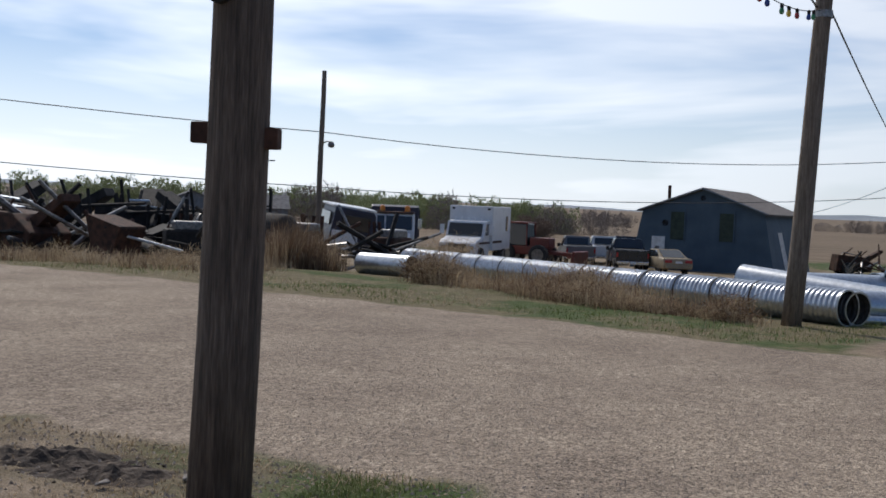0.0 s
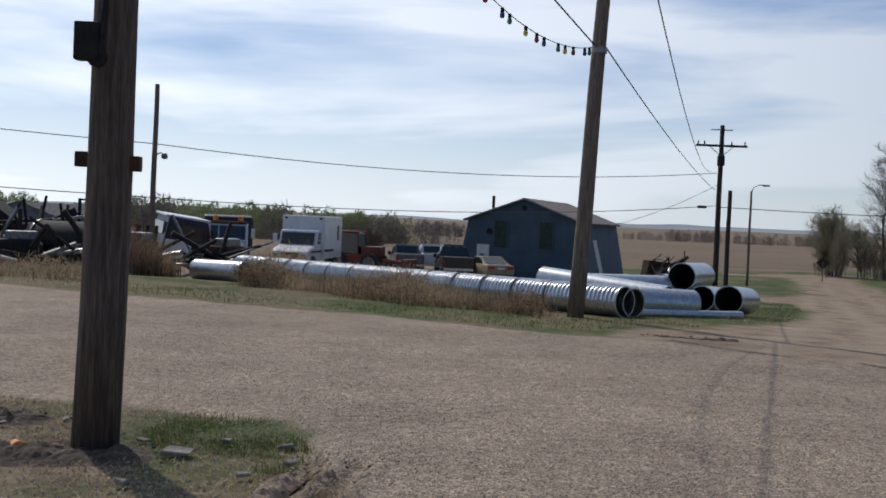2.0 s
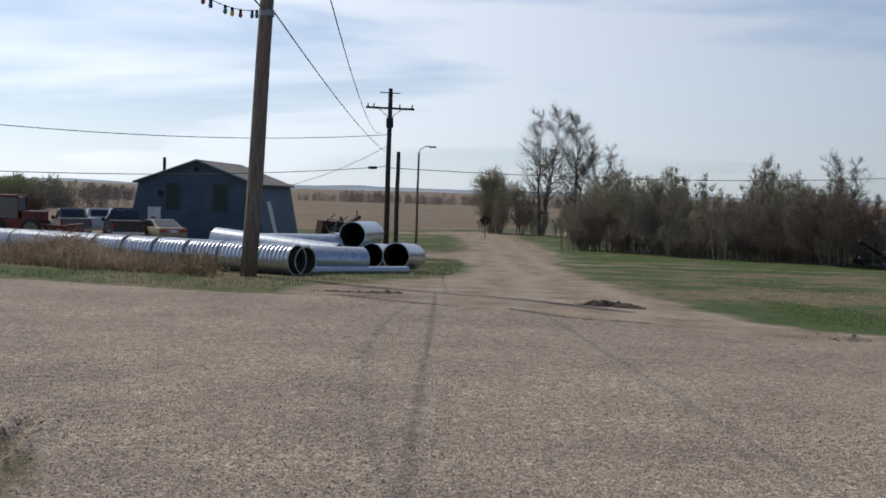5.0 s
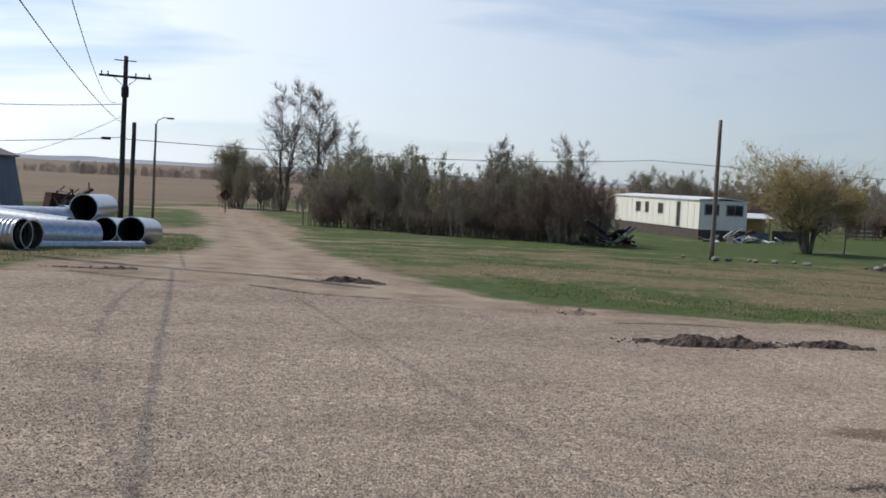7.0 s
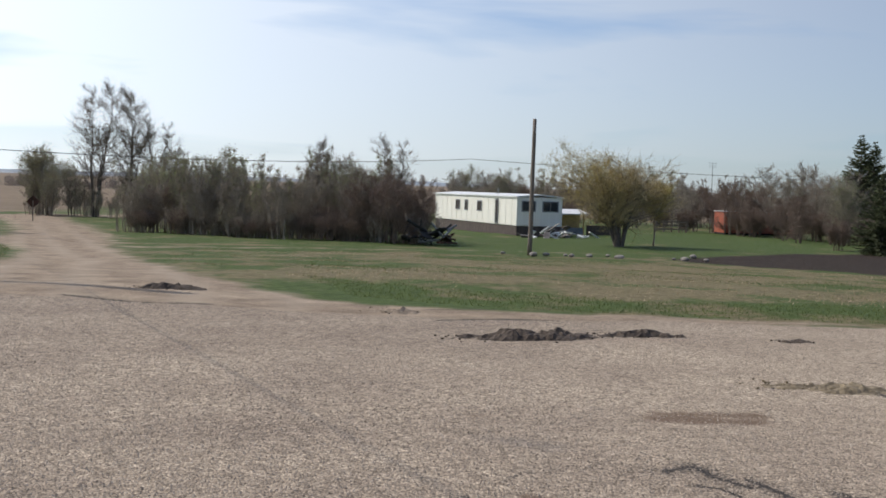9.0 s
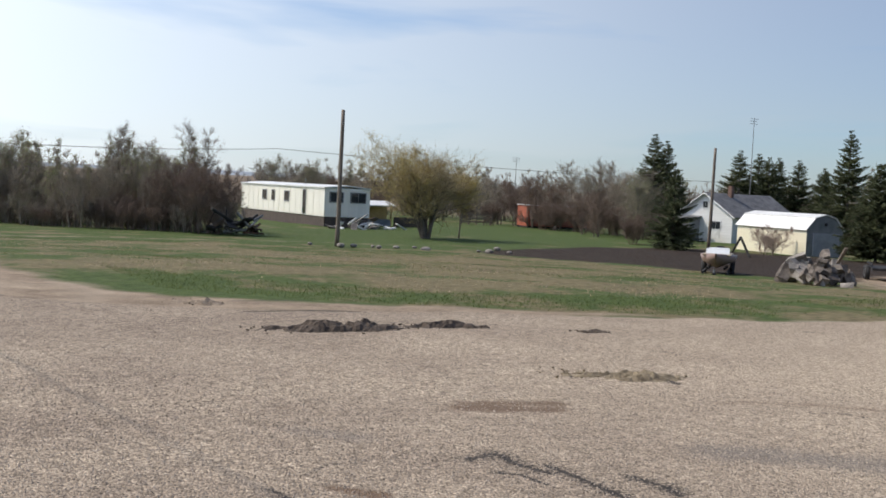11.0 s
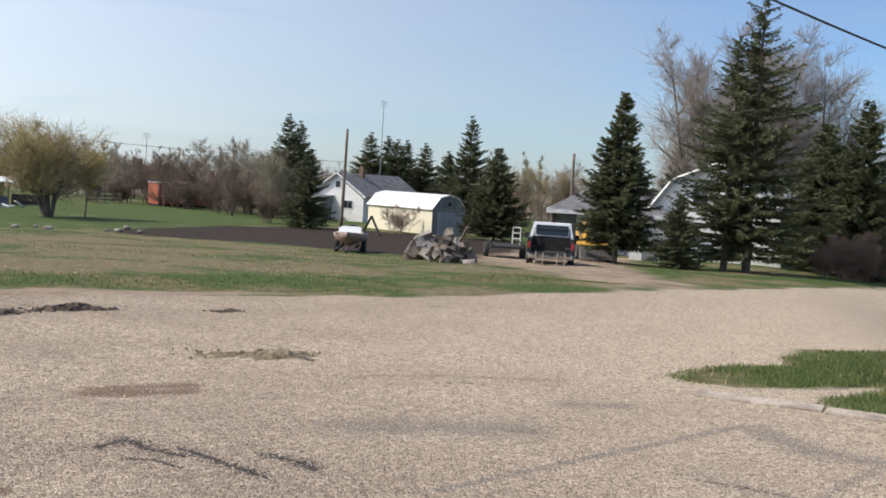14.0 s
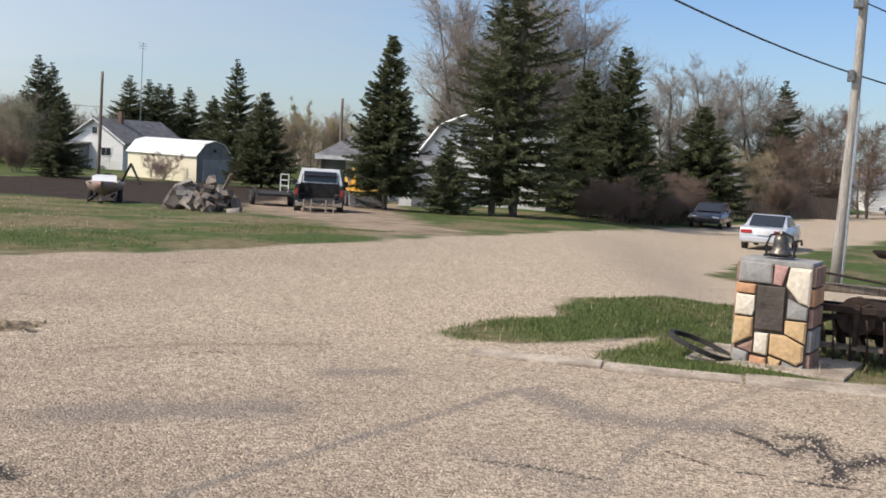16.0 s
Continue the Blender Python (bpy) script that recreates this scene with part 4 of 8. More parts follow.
def spruce(m, h, r, seed, dense=1.0, skirt=0.06, label="dark green spruce tree in the yard", ragged=0.25):
    rng = np.random.default_rng(seed)
    t = thing("spruce_tree", m, label, "tree")
    part("trunk", tube([(0, 0, -0.2), (0.03, 0, h * 0.3), (0, 0.03, h * 0.7), (0, 0, h)], [0.016 * h, 0.013 * h, 0.007 * h, 0.004], 8), M_BARK, t)
    tris, segs = [], []
    levels = int(30 * dense ** 0.5 + h * 1.2)
    for i in range(levels):
        k = (i + rng.uniform(-0.9, 0.9)) / levels
        z = h * (skirt + (1 - skirt) * max(k, 0))
        reach = r * (1 - k) ** 0.92 * (0.72 + 0.28 * min(1, k * 7)) + 0.10
        for b in range(int(7 + 3 * (1 - k) * dense)):
            az = rng.uniform(0, 2 * math.pi)
            z = h * (skirt + (1 - skirt) * min(1, max(0, k + rng.uniform(-1.6, 1.6) / levels)))
            ln = reach * rng.uniform(1 - ragged * 1.8, 1 + ragged)
            if ln < 0.08:
                continue
            dv = np.array([math.cos(az), math.sin(az), 0.0])
            side = np.array([-dv[1], dv[0], 0.0])
            rise, droop = rng.uniform(0.05, 0.40) * (0.5 + k), rng.uniform(0.15, 0.45) * (1 - k * 0.8)
            n = max(5, int(ln * 12.5 * dense))
            s = np.linspace(0.12, 1, n)[:, None]
            line = np.array([0, 0, z]) + dv * ln * s + np.array([0, 0, 1.0]) * ln * (rise * s - droop * s * s + 0.20 * s ** 4)
            segs.append((0, 0, z, *line[n // 2], 0.014 + 0.008 * ln, 0.006))
            segs.append((*line[n // 2], *line[-1], 0.006 + 0.003 * ln, 0.003))
            for sgn in (-1, 1, 0):
                tw = rng.uniform(0.18, 0.46, (n, 1)) * (1.15 - s * 0.55) * min(1, 0.5 + ln * 0.4)
                out = unit(dv * rng.uniform(0.5, 1.1, (n, 1)) + side * sgn * rng.uniform(0.5, 1.1, (n, 1)) + np.array([0, 0, -1.0]) * rng.uniform(-0.15, 0.5 if sgn else 0.8, (n, 1)))
                tip = line + out * tw
                wide_ = np.cross(out, rng.normal(size=(n, 3)))
                wide_ = unit(wide_) * rng.uniform(0.014, 0.034, (n, 1))
                tris.append(np.stack([line - wide_, line + wide_, tip], 1))
                tris.append(np.stack([line + out * tw * 0.3 + wide_ * 1.2, line + out * tw * 0.45 - wide_ * 1.2, tip + rng.normal(size=(n, 3)) * 0.04], 1))
    tagged(seg_mesh("limb", segs, M_BARK, t, 3), kind="stuff")
    tri_mesh("crown", np.concatenate(tris), M_NEEDLE, t)
    return t


def grow(rng, h, spread, limbs, twigs, trunk_r, fork=0.3, up=0.75, stems=1, base_r=0.0, curl=0.25, drop=0.0, dome=False, tw=1.0):
    """Branching sticks of a leafless tree: thick wood, thin wood and the tips."""
    thick, thin, tips = [], [], []
    for s in range(stems):
        az0 = rng.uniform(0, 6.28)
        p = np.array([math.cos(az0), math.sin(az0), 0.0]) * base_r * math.sqrt(rng.uniform(0, 1))
        lean = np.array([math.cos(az0), math.sin(az0), 0.0]) * (rng.uniform(0.1, 0.55) * spread / h if stems > 1 else rng.uniform(0, 0.05))
        hh = h * (rng.uniform(0.62, 1.0) if stems > 1 else 1.0)
        n = 9
        pts = [p + np.array([0, 0, -0.15])]
        for i in range(n):
            pts.append(pts[-1] + (np.array([0, 0, 1.0]) + lean * (1 + i * 0.12) + rng.normal(size=3) * curl * 0.35 * np.array([1, 1, 0.2])) * hh / n)
        rr = [trunk_r * (1 - i / (n + 0.3)) ** 1.3 + 0.003 for i in range(n + 1)]
        for i in range(n):
            thick.append((*pts[i], *pts[i + 1], rr[i], rr[i + 1]))
        for b in range(limbs):
            k = fork + (1 - fork) * rng.uniform(0, 1) ** 0.8 * 0.98
            j = min(int(k * n), n - 1)
            o = pts[j] + (pts[j + 1] - pts[j]) * (k * n - j)
            az = rng.uniform(0, 6.28)
            ln = spread * ((0.22 + 0.78 * math.sin(math.pi * min(0.96, 0.06 + k * 0.9))) if dome else (1.15 - k)) * rng.uniform(0.6, 1.15)
            d = unit(np.array([math.cos(az), math.sin(az), up * rng.uniform(0.6, 1.5)]))
            q, r0 = o, max(0.006, rr[j] * 0.5)
            m_ = 5
            for i in range(m_):
                q2 = q + unit(d + rng.normal(size=3) * curl + np.array([0, 0, 0.10 - drop * i])) * ln / m_
                r1 = max(0.004, r0 * 0.72)
                thick.append((*q, *q2, r0, r1))
                for w in range(twigs):
                    o2 = q + (q2 - q) * rng.uniform()
                    d2 = unit(d * 0.9 + rng.normal(size=3) * 0.75 + np.array([0, 0, 0.35 - drop * 1.5]))
                    l2 = ln * rng.uniform(0.12, 0.34) + 0.12
                    e = o2 + d2 * l2
                    e2 = e + unit(d2 + rng.normal(size=3) * 0.4 + np.array([0, 0, 0.2 - drop * 2])) * l2 * 0.7
                    thin.append((*o2, *e, r1 * 0.55 + 0.003 * tw, 0.004 * tw))
                    thin.append((*e, *e2, 0.004 * tw, 0.002 * tw))
                    for f in range(3):
                        o3 = o2 + (e - o2) * rng.uniform(0.3, 1)
                        e3 = o3 + unit(d2 + rng.normal(size=3) * 0.7 + np.array([0, 0, 0.2 - drop * 2])) * l2 * rng.uniform(0.3, 0.7)
                        thin.append((*o3, *e3, 0.0035 * tw, 0.0015 * tw))
                        tips.append(e3)
                    tips.append(e2)
                q, r0 = q2, r1
    return thick, thin, np.array(tips)


def leaves(rng, tips, each, size, spread):
    p = np.repeat(tips, each, 0)
    p = p + rng.normal(size=p.shape) * spread
    a, b = unit(rng.normal(size=p.shape)), unit(rng.normal(size=p.shape))
    s = size * rng.uniform(0.6, 1.4, (len(p), 1))
    return np.stack([p - a * s * 0.5, p + b * s * 0.6, p + a * s * 0.5], 1)


def bare_tree(name, m, label, seed, h, spread, limbs, twigs, trunk_r, mat=None, leaf=None, leaf_n=1, leaf_size=0.09, category="tree", keep=1.0, **kw):
    rng = np.random.default_rng(seed)
    t = thing(name, m, label, category)
    thick, thin, tips = grow(rng, h, spread, limbs, twigs, trunk_r, **kw)
    if category == "tree":
        seg_mesh("trunk", thick, M_BARK, t, 6)
    else:
        tagged(seg_mesh("stem", thick, mat or M_TWIG, t, 4), kind="stuff")
    tagged(seg_mesh("branch", thin, mat or M_TWIG, t, 3), kind="stuff")
    if leaf is not None:
        tri_mesh("crown", leaves(rng, tips[rng.uniform(size=len(tips)) < keep], leaf_n, leaf_size, 0.10), leaf, t)
    return t


def place(proto, x, y, s, rz, sz=None, dz=-0.05):
    return copy_thing(proto, on_ground(x, y, rz, dz) @ Matrix.Diagonal((s, s, sz or s, 1)))


# spruces: the three by the house are grown one by one, the rest are copies
spruce(on_ground(53.0, 7.4), 12.9, 3.3, 11, 1.1, 0.05, "tallest dark spruce with sparse drooping limbs by the street", 0.5)
spruce(on_ground(52.3, 8.3), 10.6, 2.5, 17, 0.95, 0.05, "tall thin-limbed spruce beside its taller twin", 0.5)
spruce(on_ground(50.1, 12.8), 7.7, 1.95, 12, 1.9, 0.10, "dense dark green spruce beside the driveway", 0.2)
spruce(on_ground(59.9, 3.0), 8.9, 2.55, 13, 1.9, 0.04, "broad dark green spruce beside the street hedge", 0.25)
SP_A = spruce(on_ground(73.1, 27.3), 6.3, 2.5, 14, 1.6, 0.05, "bushy green spruce in front of the garage yard", 0.2)
SP_B = spruce(on_ground(69.0, 39.8), 5.5, 1.85, 15, 1.3, 0.03, "dark bushy spruce at the garden's edge", 0.28)
SP_C = spruce(on_ground(98.3, 39.5), 10.4, 3.1, 16, 1.3, 0.04, "tall dark spruce behind the garage", 0.2)
for src, x, y, h, h0 in ((SP_C, 95.9, 57.8, 9.9, 10.4), (SP_C, 98.2, 57.8, 9.4, 10.4), (SP_C, 112.1, 57.0, 9.3, 10.4), (SP_C, 116.6, 57.0, 9.2, 10.4), (SP_C, 113.7, 54.4, 8.7, 10.4),
                         (SP_C, 118.6, 55.6, 8.9, 10.4), (SP_C, 116.8, 52.4, 8.6, 10.4), (SP_C, 119.1, 50.4, 7.6, 10.4), (SP_C, 108.6, 46.1, 7.5, 10.4), (SP_B, 49.6, 9.9, 3.3, 5.5),
                         (SP_A, 62.8, 5.0, 7.8, 6.3), (SP_A, 78.0, -1.4, 7.3, 6.3), (SP_C, 103.6, -8.7, 11.2, 10.4), (SP_C, 83.3, 16.8, 8.0, 10.4), (SP_B, 70.6, 2.2, 5.4, 5.5)):
    place(src, x, y, h / h0 * (1.3 if src is SP_C and x > 105 else 1.3 if x == 78.0 else 1.1), (x * 37) % 360, h / h0)

# leafless trees
T_TALL = bare_tree("poplar_tree", on_ground(41.3, 104.1), "tall leafless poplar beside the dirt road", 21, 13.0, 3.1, 18, 6, 0.17, M_TWIG_DARK, fork=0.2, up=0.8, stems=3, base_r=0.5, dome=True, tw=2.0)
T_WIDE = bare_tree("cottonwood_tree", on_ground(101.9, -3.6), "big leafless cottonwood with pale limbs", 22, 13.2, 3.8, 15, 7, 0.2, M_TWIG_PALE, fork=0.22, up=0.7, stems=5, base_r=0.5, dome=True, tw=1.7)
T_MID = bare_tree("poplar_tree", on_ground(93.7, 64.9), "leafless grey poplar in a row of trees", 23, 7.6, 2.1, 12, 6, 0.09, M_TWIG, fork=0.15, up=0.8, stems=3, base_r=0.4, dome=True, tw=1.7)
T_BUD = bare_tree("poplar_tree", on_ground(39.0, 109.2), "small poplar with fresh green buds", 24, 6.5, 2.3, 12, 5, 0.07, M_TWIG, M_BUD, 1, 0.10, keep=0.5, fork=0.12, up=1.0, stems=5, base_r=0.7, dome=True, tw=1.6)
T_RED = bare_tree("maple_tree", on_ground(94.3, 71.0), "reddish-brown leafless tree in a row", 25, 6.4, 2.2, 11, 6, 0.08, M_TWIG_RED, fork=0.12, up=0.7, stems=4, base_r=0.5, dome=True, tw=1.7)
T_YEL = bare_tree("willow_tree", on_ground(112.2, 36.6), "small yellowish budding tree behind the yard", 26, 6.3, 2.2, 10, 5, 0.08, M_TWIG, M_WILLOW, 1, 0.08, fork=0.12, up=0.7, stems=4, base_r=0.4, dome=True, tw=1.7)
for src, x, y, h, h0 in ((T_BUD, 38.0, 108.6, 5.8, 6.5), (T_BUD, 37.4, 106.0, 4.6, 6.5), (T_BUD, 38.6, 110.5, 6.2, 6.5), (T_TALL, 43.3, 101.1, 12.4, 13), (T_TALL, 45.5, 99.0, 9.5, 13), (T_BUD, 40.4, 106.8, 5.2, 6.5), (T_WIDE, 76.8, 13.8, 15.6, 13.2), (T_WIDE, 79.3, 10.4, 16.4, 13.2), (T_WIDE, 74.5, 11.0, 15.6, 13.2), (T_WIDE, 81.0, 6.6, 14.6, 13.2), 
                         (T_WIDE, 83.6, 8.2, 11.9, 13.2), (T_WIDE, 100, 0.8, 12.7, 13.2), (T_WIDE, 104.5, -7.2, 13.0, 13.2), (T_RED, 91.6, -8.3, 7.4, 6.4), (T_RED, 107.2, -13.1, 10.8, 6.4),
                         (T_RED, 95.4, -11.0, 6.5, 6.4), (T_RED, 99.0, -15.5, 9.0, 6.4), (T_YEL, 83.8, -5.3, 5.0, 6.3), (T_WIDE, 114.6, 35.5, 7.7, 13.2), (T_YEL, 113.5, 39.8, 6.6, 6.3), (T_YEL, 112.7, 33.6, 6.2, 6.3),
                         (T_YEL, 112.0, 30.0, 6.0, 6.3), (T_WIDE, 86.2, 17.9, 9.6, 13.2), (T_MID, 94.7, 116.3, 6.5, 7.6), (T_BUD, 96.4, 114.9, 6.8, 6.5), (T_MID, 92.1, 105.4, 6.2, 7.6),
                         (T_BUD, 93.9, 103.8, 6.2, 6.5), (T_MID, 93.8, 97.1, 6.0, 7.6), (T_RED, 94.1, 67.9, 5.6, 6.4), (T_MID, 93.1, 62.2, 8.0, 7.6), (T_MID, 94.2, 60.6, 7.8, 7.6), (T_MID, 93.3, 58.3, 7.2, 7.6),
                         (T_RED, 96.4, 74.8, 5.5, 6.4), (T_MID, 97.6, 78.1, 5.4, 7.6), (T_BUD, 84.7, 51.9, 5.6, 6.5), (T_MID, 100.7, 82.2, 5.8, 7.6), (T_RED, 83.5, 55.6, 4.8, 6.4), (T_MID, 85, 53.5, 4.8, 7.6),
                         (T_RED, 86.4, 59.3, 4.4, 6.4), (T_MID, 97.0, 69.5, 6.2, 7.6), (T_BUD, 124.0, 65.0, 6.8, 6.5), (T_BUD, 130.8, 73.4, 6.1, 6.5), (T_MID, 98, 87, 6.0, 7.6), (T_RED, 103, 78, 5.4, 6.4),
                         (T_MID, 95.5, 56.3, 7.0, 7.6), (T_MID, 92.0, 60.0, 6.6, 7.6), (T_WIDE, 120, -12, 11.5, 13.2), (T_RED, 118, -22, 9.5, 6.4), (T_MID, 102, 92, 5.6, 7.6), (T_BUD, 110, 104, 6.6, 6.5)):
    place(src, x, y, h / h0, (x * 53 + y * 17) % 360)

W_KW = dict(fork=0.25, up=0.5, stems=9, base_r=0.3, curl=0.26, drop=0.03, dome=True, tw=1.7)
WILLOW = bare_tree("willow_tree", on_ground(55.6, 50.6), "broad willow with yellow-green spring catkins", 31, 6.3, 3.5, 13, 5, 0.15, M_WILLOW_TWIG, None, **W_KW)
rng_w = np.random.default_rng(77)
w_tips = grow(np.random.default_rng(31), 6.3, 3.5, 13, 5, 0.15, **W_KW)[2]
w_side = w_tips[:, 0] * -0.62 + w_tips[:, 1] * 0.78 + (2.2 - w_tips[:, 2] * 0.55) + rng_w.normal(size=len(w_tips)) * 0.9      # the golden shoots hang on one flank and low
tri_mesh("crown", leaves(rng_w, w_tips[w_side > 0], 2, 0.085, 0.10), M_WILLOW, WILLOW)
bare_tree("willow_tree", on_ground(58.9, 50.6), "slim young willow with golden spring leaves", 32, 4.3, 2.6, 20, 5, 0.07, M_WILLOW, M_WILLOW, 3, 0.11, fork=0.3, up=0.9)

# thicket beside the dirt road
SHRUBS = [bare_tree("thicket_shrub", on_ground(30.4, 71.5), "leafless grey-brown thicket shrub beside the dirt road", 41, 4.9, 1.5, 6, 3, 0.042, M_TWIG, M_BUD, 1, 0.075, "shrub", keep=0.3, stems=9, base_r=1.0, fork=0.25, up=1.7, tw=1.9),
          bare_tree("thicket_shrub", on_ground(33.0, 64.5), "leafless dark thicket shrub with fine twigs", 42, 4.4, 1.6, 6, 3, 0.040, M_TWIG, category="shrub", stems=10, base_r=1.2, fork=0.2, up=1.5, tw=1.9),
          bare_tree("thicket_shrub", on_ground(39.4, 53.6), "leafless reddish-brown rounded thicket shrub", 43, 4.6, 2.0, 8, 3, 0.034, M_TWIG_RED, category="shrub", stems=12, base_r=0.8, fork=0.2, up=1.2, tw=1.7),
          bare_tree("thicket_shrub", on_ground(33.5, 70.5), "thicket poplar shoots with sparse green buds", 44, 5.8, 1.2, 8, 4, 0.050, M_TWIG, M_BUD, 1, 0.09, "shrub", keep=0.45, stems=6, base_r=0.9, fork=0.35, up=1.6, tw=1.8)]
rng = np.random.default_rng(5)
front = [(29.8, 70.5), (32, 64.5), (34.6, 59.5), (37.0, 56.0), (40.0, 52.0)]
for row in range(5):
    for i in range(14):
        k = (i + rng.uniform(0, 1)) / 14 * (len(front) - 1)
        if row > 1 and k > 3.3:
            continue
        j = min(int(k), len(front) - 2)
        f = k - j
        bx = front[j][0] * (1 - f) + front[j + 1][0] * f + row * 1.9 + rng.uniform(-0.6, 0.6) + 0.8
        by = front[j][1] * (1 - f) + front[j + 1][1] * f + row * 1.6 + rng.uniform(-0.6, 0.6) + 0.8
        src = SHRUBS[[0, 1, 0, 1, 3, 2][rng.integers(6)]] if k < 3.1 else SHRUBS[[2, 1, 2, 2][rng.integers(4)]]
        if row > 2 and rng.uniform() < 0.5:
            src = SHRUBS[3]
        place(src, bx, by, rng.uniform(0.68, 1.05), rng.uniform(0, 360), rng.uniform(0.5, 1.15))
for i in range(34):      # low twigs and suckers at the thicket's foot
    k = (i + rng.uniform(0, 1)) / 34 * (len(front) - 1.01)
    j = int(k)
    f = k - j
    place(SHRUBS[1 + i % 2], front[j][0] * (1 - f) + front[j + 1][0] * f + rng.uniform(-0.2, 1.2), front[j][1] * (1 - f) + front[j + 1][1] * f + rng.uniform(-0.2, 1.2), rng.uniform(0.45, 0.7), rng.uniform(0, 360), rng.uniform(0.28, 0.5))
for i in range(16):      # poplars that stand up out of the thicket
    k = (i + rng.uniform(0, 0.8)) / 16 * 3.4
    j = min(int(k), len(front) - 2)
    f = k - j
    place((T_BUD, T_MID, T_BUD, T_TALL)[i % 4], front[j][0] * (1 - f) + front[j + 1][0] * f + rng.uniform(1.5, 9), front[j][1] * (1 - f) + front[j + 1][1] * f + rng.uniform(2, 8), rng.uniform(0.62, 0.85) * (0.62 if i % 4 == 3 else 1), rng.uniform(0, 360))
for x, y, sc in ((35.5, 78.5, 0.8), (37.2, 82.5, 0.75), (38.6, 87, 0.7), (40.2, 91.5, 0.75), (42.0, 95.5, 0.7), (43.6, 99.5, 0.75), (41.0, 99.0, 0.5), (44.6, 96.0, 0.8), (42.0, 90.0, 0.85), (40.5, 85.0, 0.85),
                 (39.0, 79.5, 0.9), (43.5, 103.0, 0.6), (38.2, 107.5, 0.6), (39.8, 105.5, 0.6), (37.0, 109.5, 0.45), (40.6, 103.2, 0.7), (36.6, 106.5, 0.35), (41.6, 106.5, 0.8), (45.0, 104.0, 0.8), (42.6, 108.5, 0.9), (46.5, 100.5, 0.8)):      # scrub that joins the thicket to the tall poplars
    place(SHRUBS[int(x * 7) % 2], x, y, sc, (x * 71) % 360, sc * 0.95)
for i in range(46):
    k = i / 45
    bx, by = (92 + 14 * math.sin(k * 3.0) if k < 0.6 else 122) + rng.uniform(-2, 2), 112 - 70 * k + rng.uniform(-1.5, 1.5)
    place(SHRUBS[[2, 1, 0, 3][rng.integers(4)]], bx + 6, by, rng.uniform(1.1, 1.5), rng.uniform(0, 360), rng.uniform(1.1, 1.6))
for i in range(16):
    place(SHRUBS[[2, 1, 0][rng.integers(3)]], 126 + rng.uniform(-3, 3), 44 - i * 3.6 + rng.uniform(-1, 1), rng.uniform(1.1, 1.5), rng.uniform(0, 360), rng.uniform(1.0, 1.35))
# hedges and loose bushes
BUSH = bare_tree("bare_bush", on_ground(63.5, 1.6), "leafless brown bush in the street hedge", 51, 2.2, 1.1, 7, 5, 0.018, M_TWIG_RED, category="bush", stems=14, base_r=0.3, fork=0.2, up=0.9)
bare_tree("bare_bush", on_ground(74.2, 35.0), "round pale leafless bush beside the white garage", 52, 2.1, 1.3, 7, 3, 0.022, M_TWIG_PINK, category="bush", stems=9, base_r=0.7, fork=0.08, up=0.7, tw=1.5)
for x, y, s in ((65.2, 1.4, 1.35), (66.8, 1.0, 1.2), (60.2, 2.2, 1.2), (58.0, 2.9, 1.25), (62.0, 2.0, 1.3), (68.5, 0.6, 1.5), (71, 0.2, 1.55), (73.5, -0.6, 1.4), (72, 1.2, 1.5), (56.2, 3.4, 1.1), (59, 3.2, 1.2),
                (-5.9, 94.8, 1.7), (-7.2, 96, 1.5), (92.0, 63.5, 1.6), (91.5, 66.0, 1.5), (91.0, 60.5, 1.6), (90.0, 58.0, 1.5), (89.5, 55.6, 1.4), (92.5, 68.4, 1.5), (88, 53.6, 1.4), (93.5, 76, 1.3), (93, 79, 1.4),
                (86, 50.5, 1.3), (84.5, 49.0, 1.2), (92, 84, 1.5), (90, 90, 1.6), (76.5, 44.5, 1.0), (73.0, 45.5, 1.2), (88, -7.4, 1.5), (91, -8.4, 1.5), (94, -9, 1.4), (97, -12.5, 1.5), (57.2, 2.6, 1.0), (58.6, 1.9, 1.05), (61.2, 1.3, 1.0), (62.8, 0.8, 1.0), (64.4, 0.4, 1.05), (66.0, 0.1, 1.0), (67.6, -0.1, 1.0), (69.6, -0.3, 1.1), (70.4, 0.9, 1.3), (55.2, 4.2, 0.8)):
    place(BUSH, x, y, s, (x * 91) % 360)

# far woods and hedgerows: too far to count
def far_wood(name, label, rows, mat, twig, seed):
    rng_ = np.random.default_rng(seed)
    tris = []
    for x0, y0, x1, y1, n, h, w in rows:
        for i in range(n):
            k = rng_.uniform()
            x, y = x0 + (x1 - x0) * k + rng_.normal() * w, y0 + (y1 - y0) * k + rng_.normal() * w
            z, hh = gz(x, y), h * rng_.uniform(0.6, 1.05) * (0.8 + 0.2 * math.sin(k * 13 + seed))
            m_ = 240 if not twig else 220
            t_ = rng_.uniform(0, 1, m_)
            ph, rr = rng_.uniform(0, 6.28, m_), hh * 0.36 * np.sqrt(rng_.uniform(0, 1, m_)) * np.sqrt(np.clip(1.1 - t_ ** 2, 0, 1))
            p = np.stack([x + rr * np.cos(ph), y + rr * np.sin(ph), z + t_ * hh], 1)
            u = unit(rng_.normal(size=(m_, 3)) * np.array([0.45, 0.45, 1.0]))
            s = hh * rng_.uniform(0.04, 0.12, (m_, 1))
            v = unit(np.cross(u, rng_.normal(size=(m_, 3)))) * s * (0.13 if twig else 0.22)
            tris.append(np.stack([p - v, p + v, p + u * s * (1.8 if twig else 1.3)], 1))
    return tagged(tri_mesh(name, np.concatenate(tris), mat), label, "woods", "", "stuff")


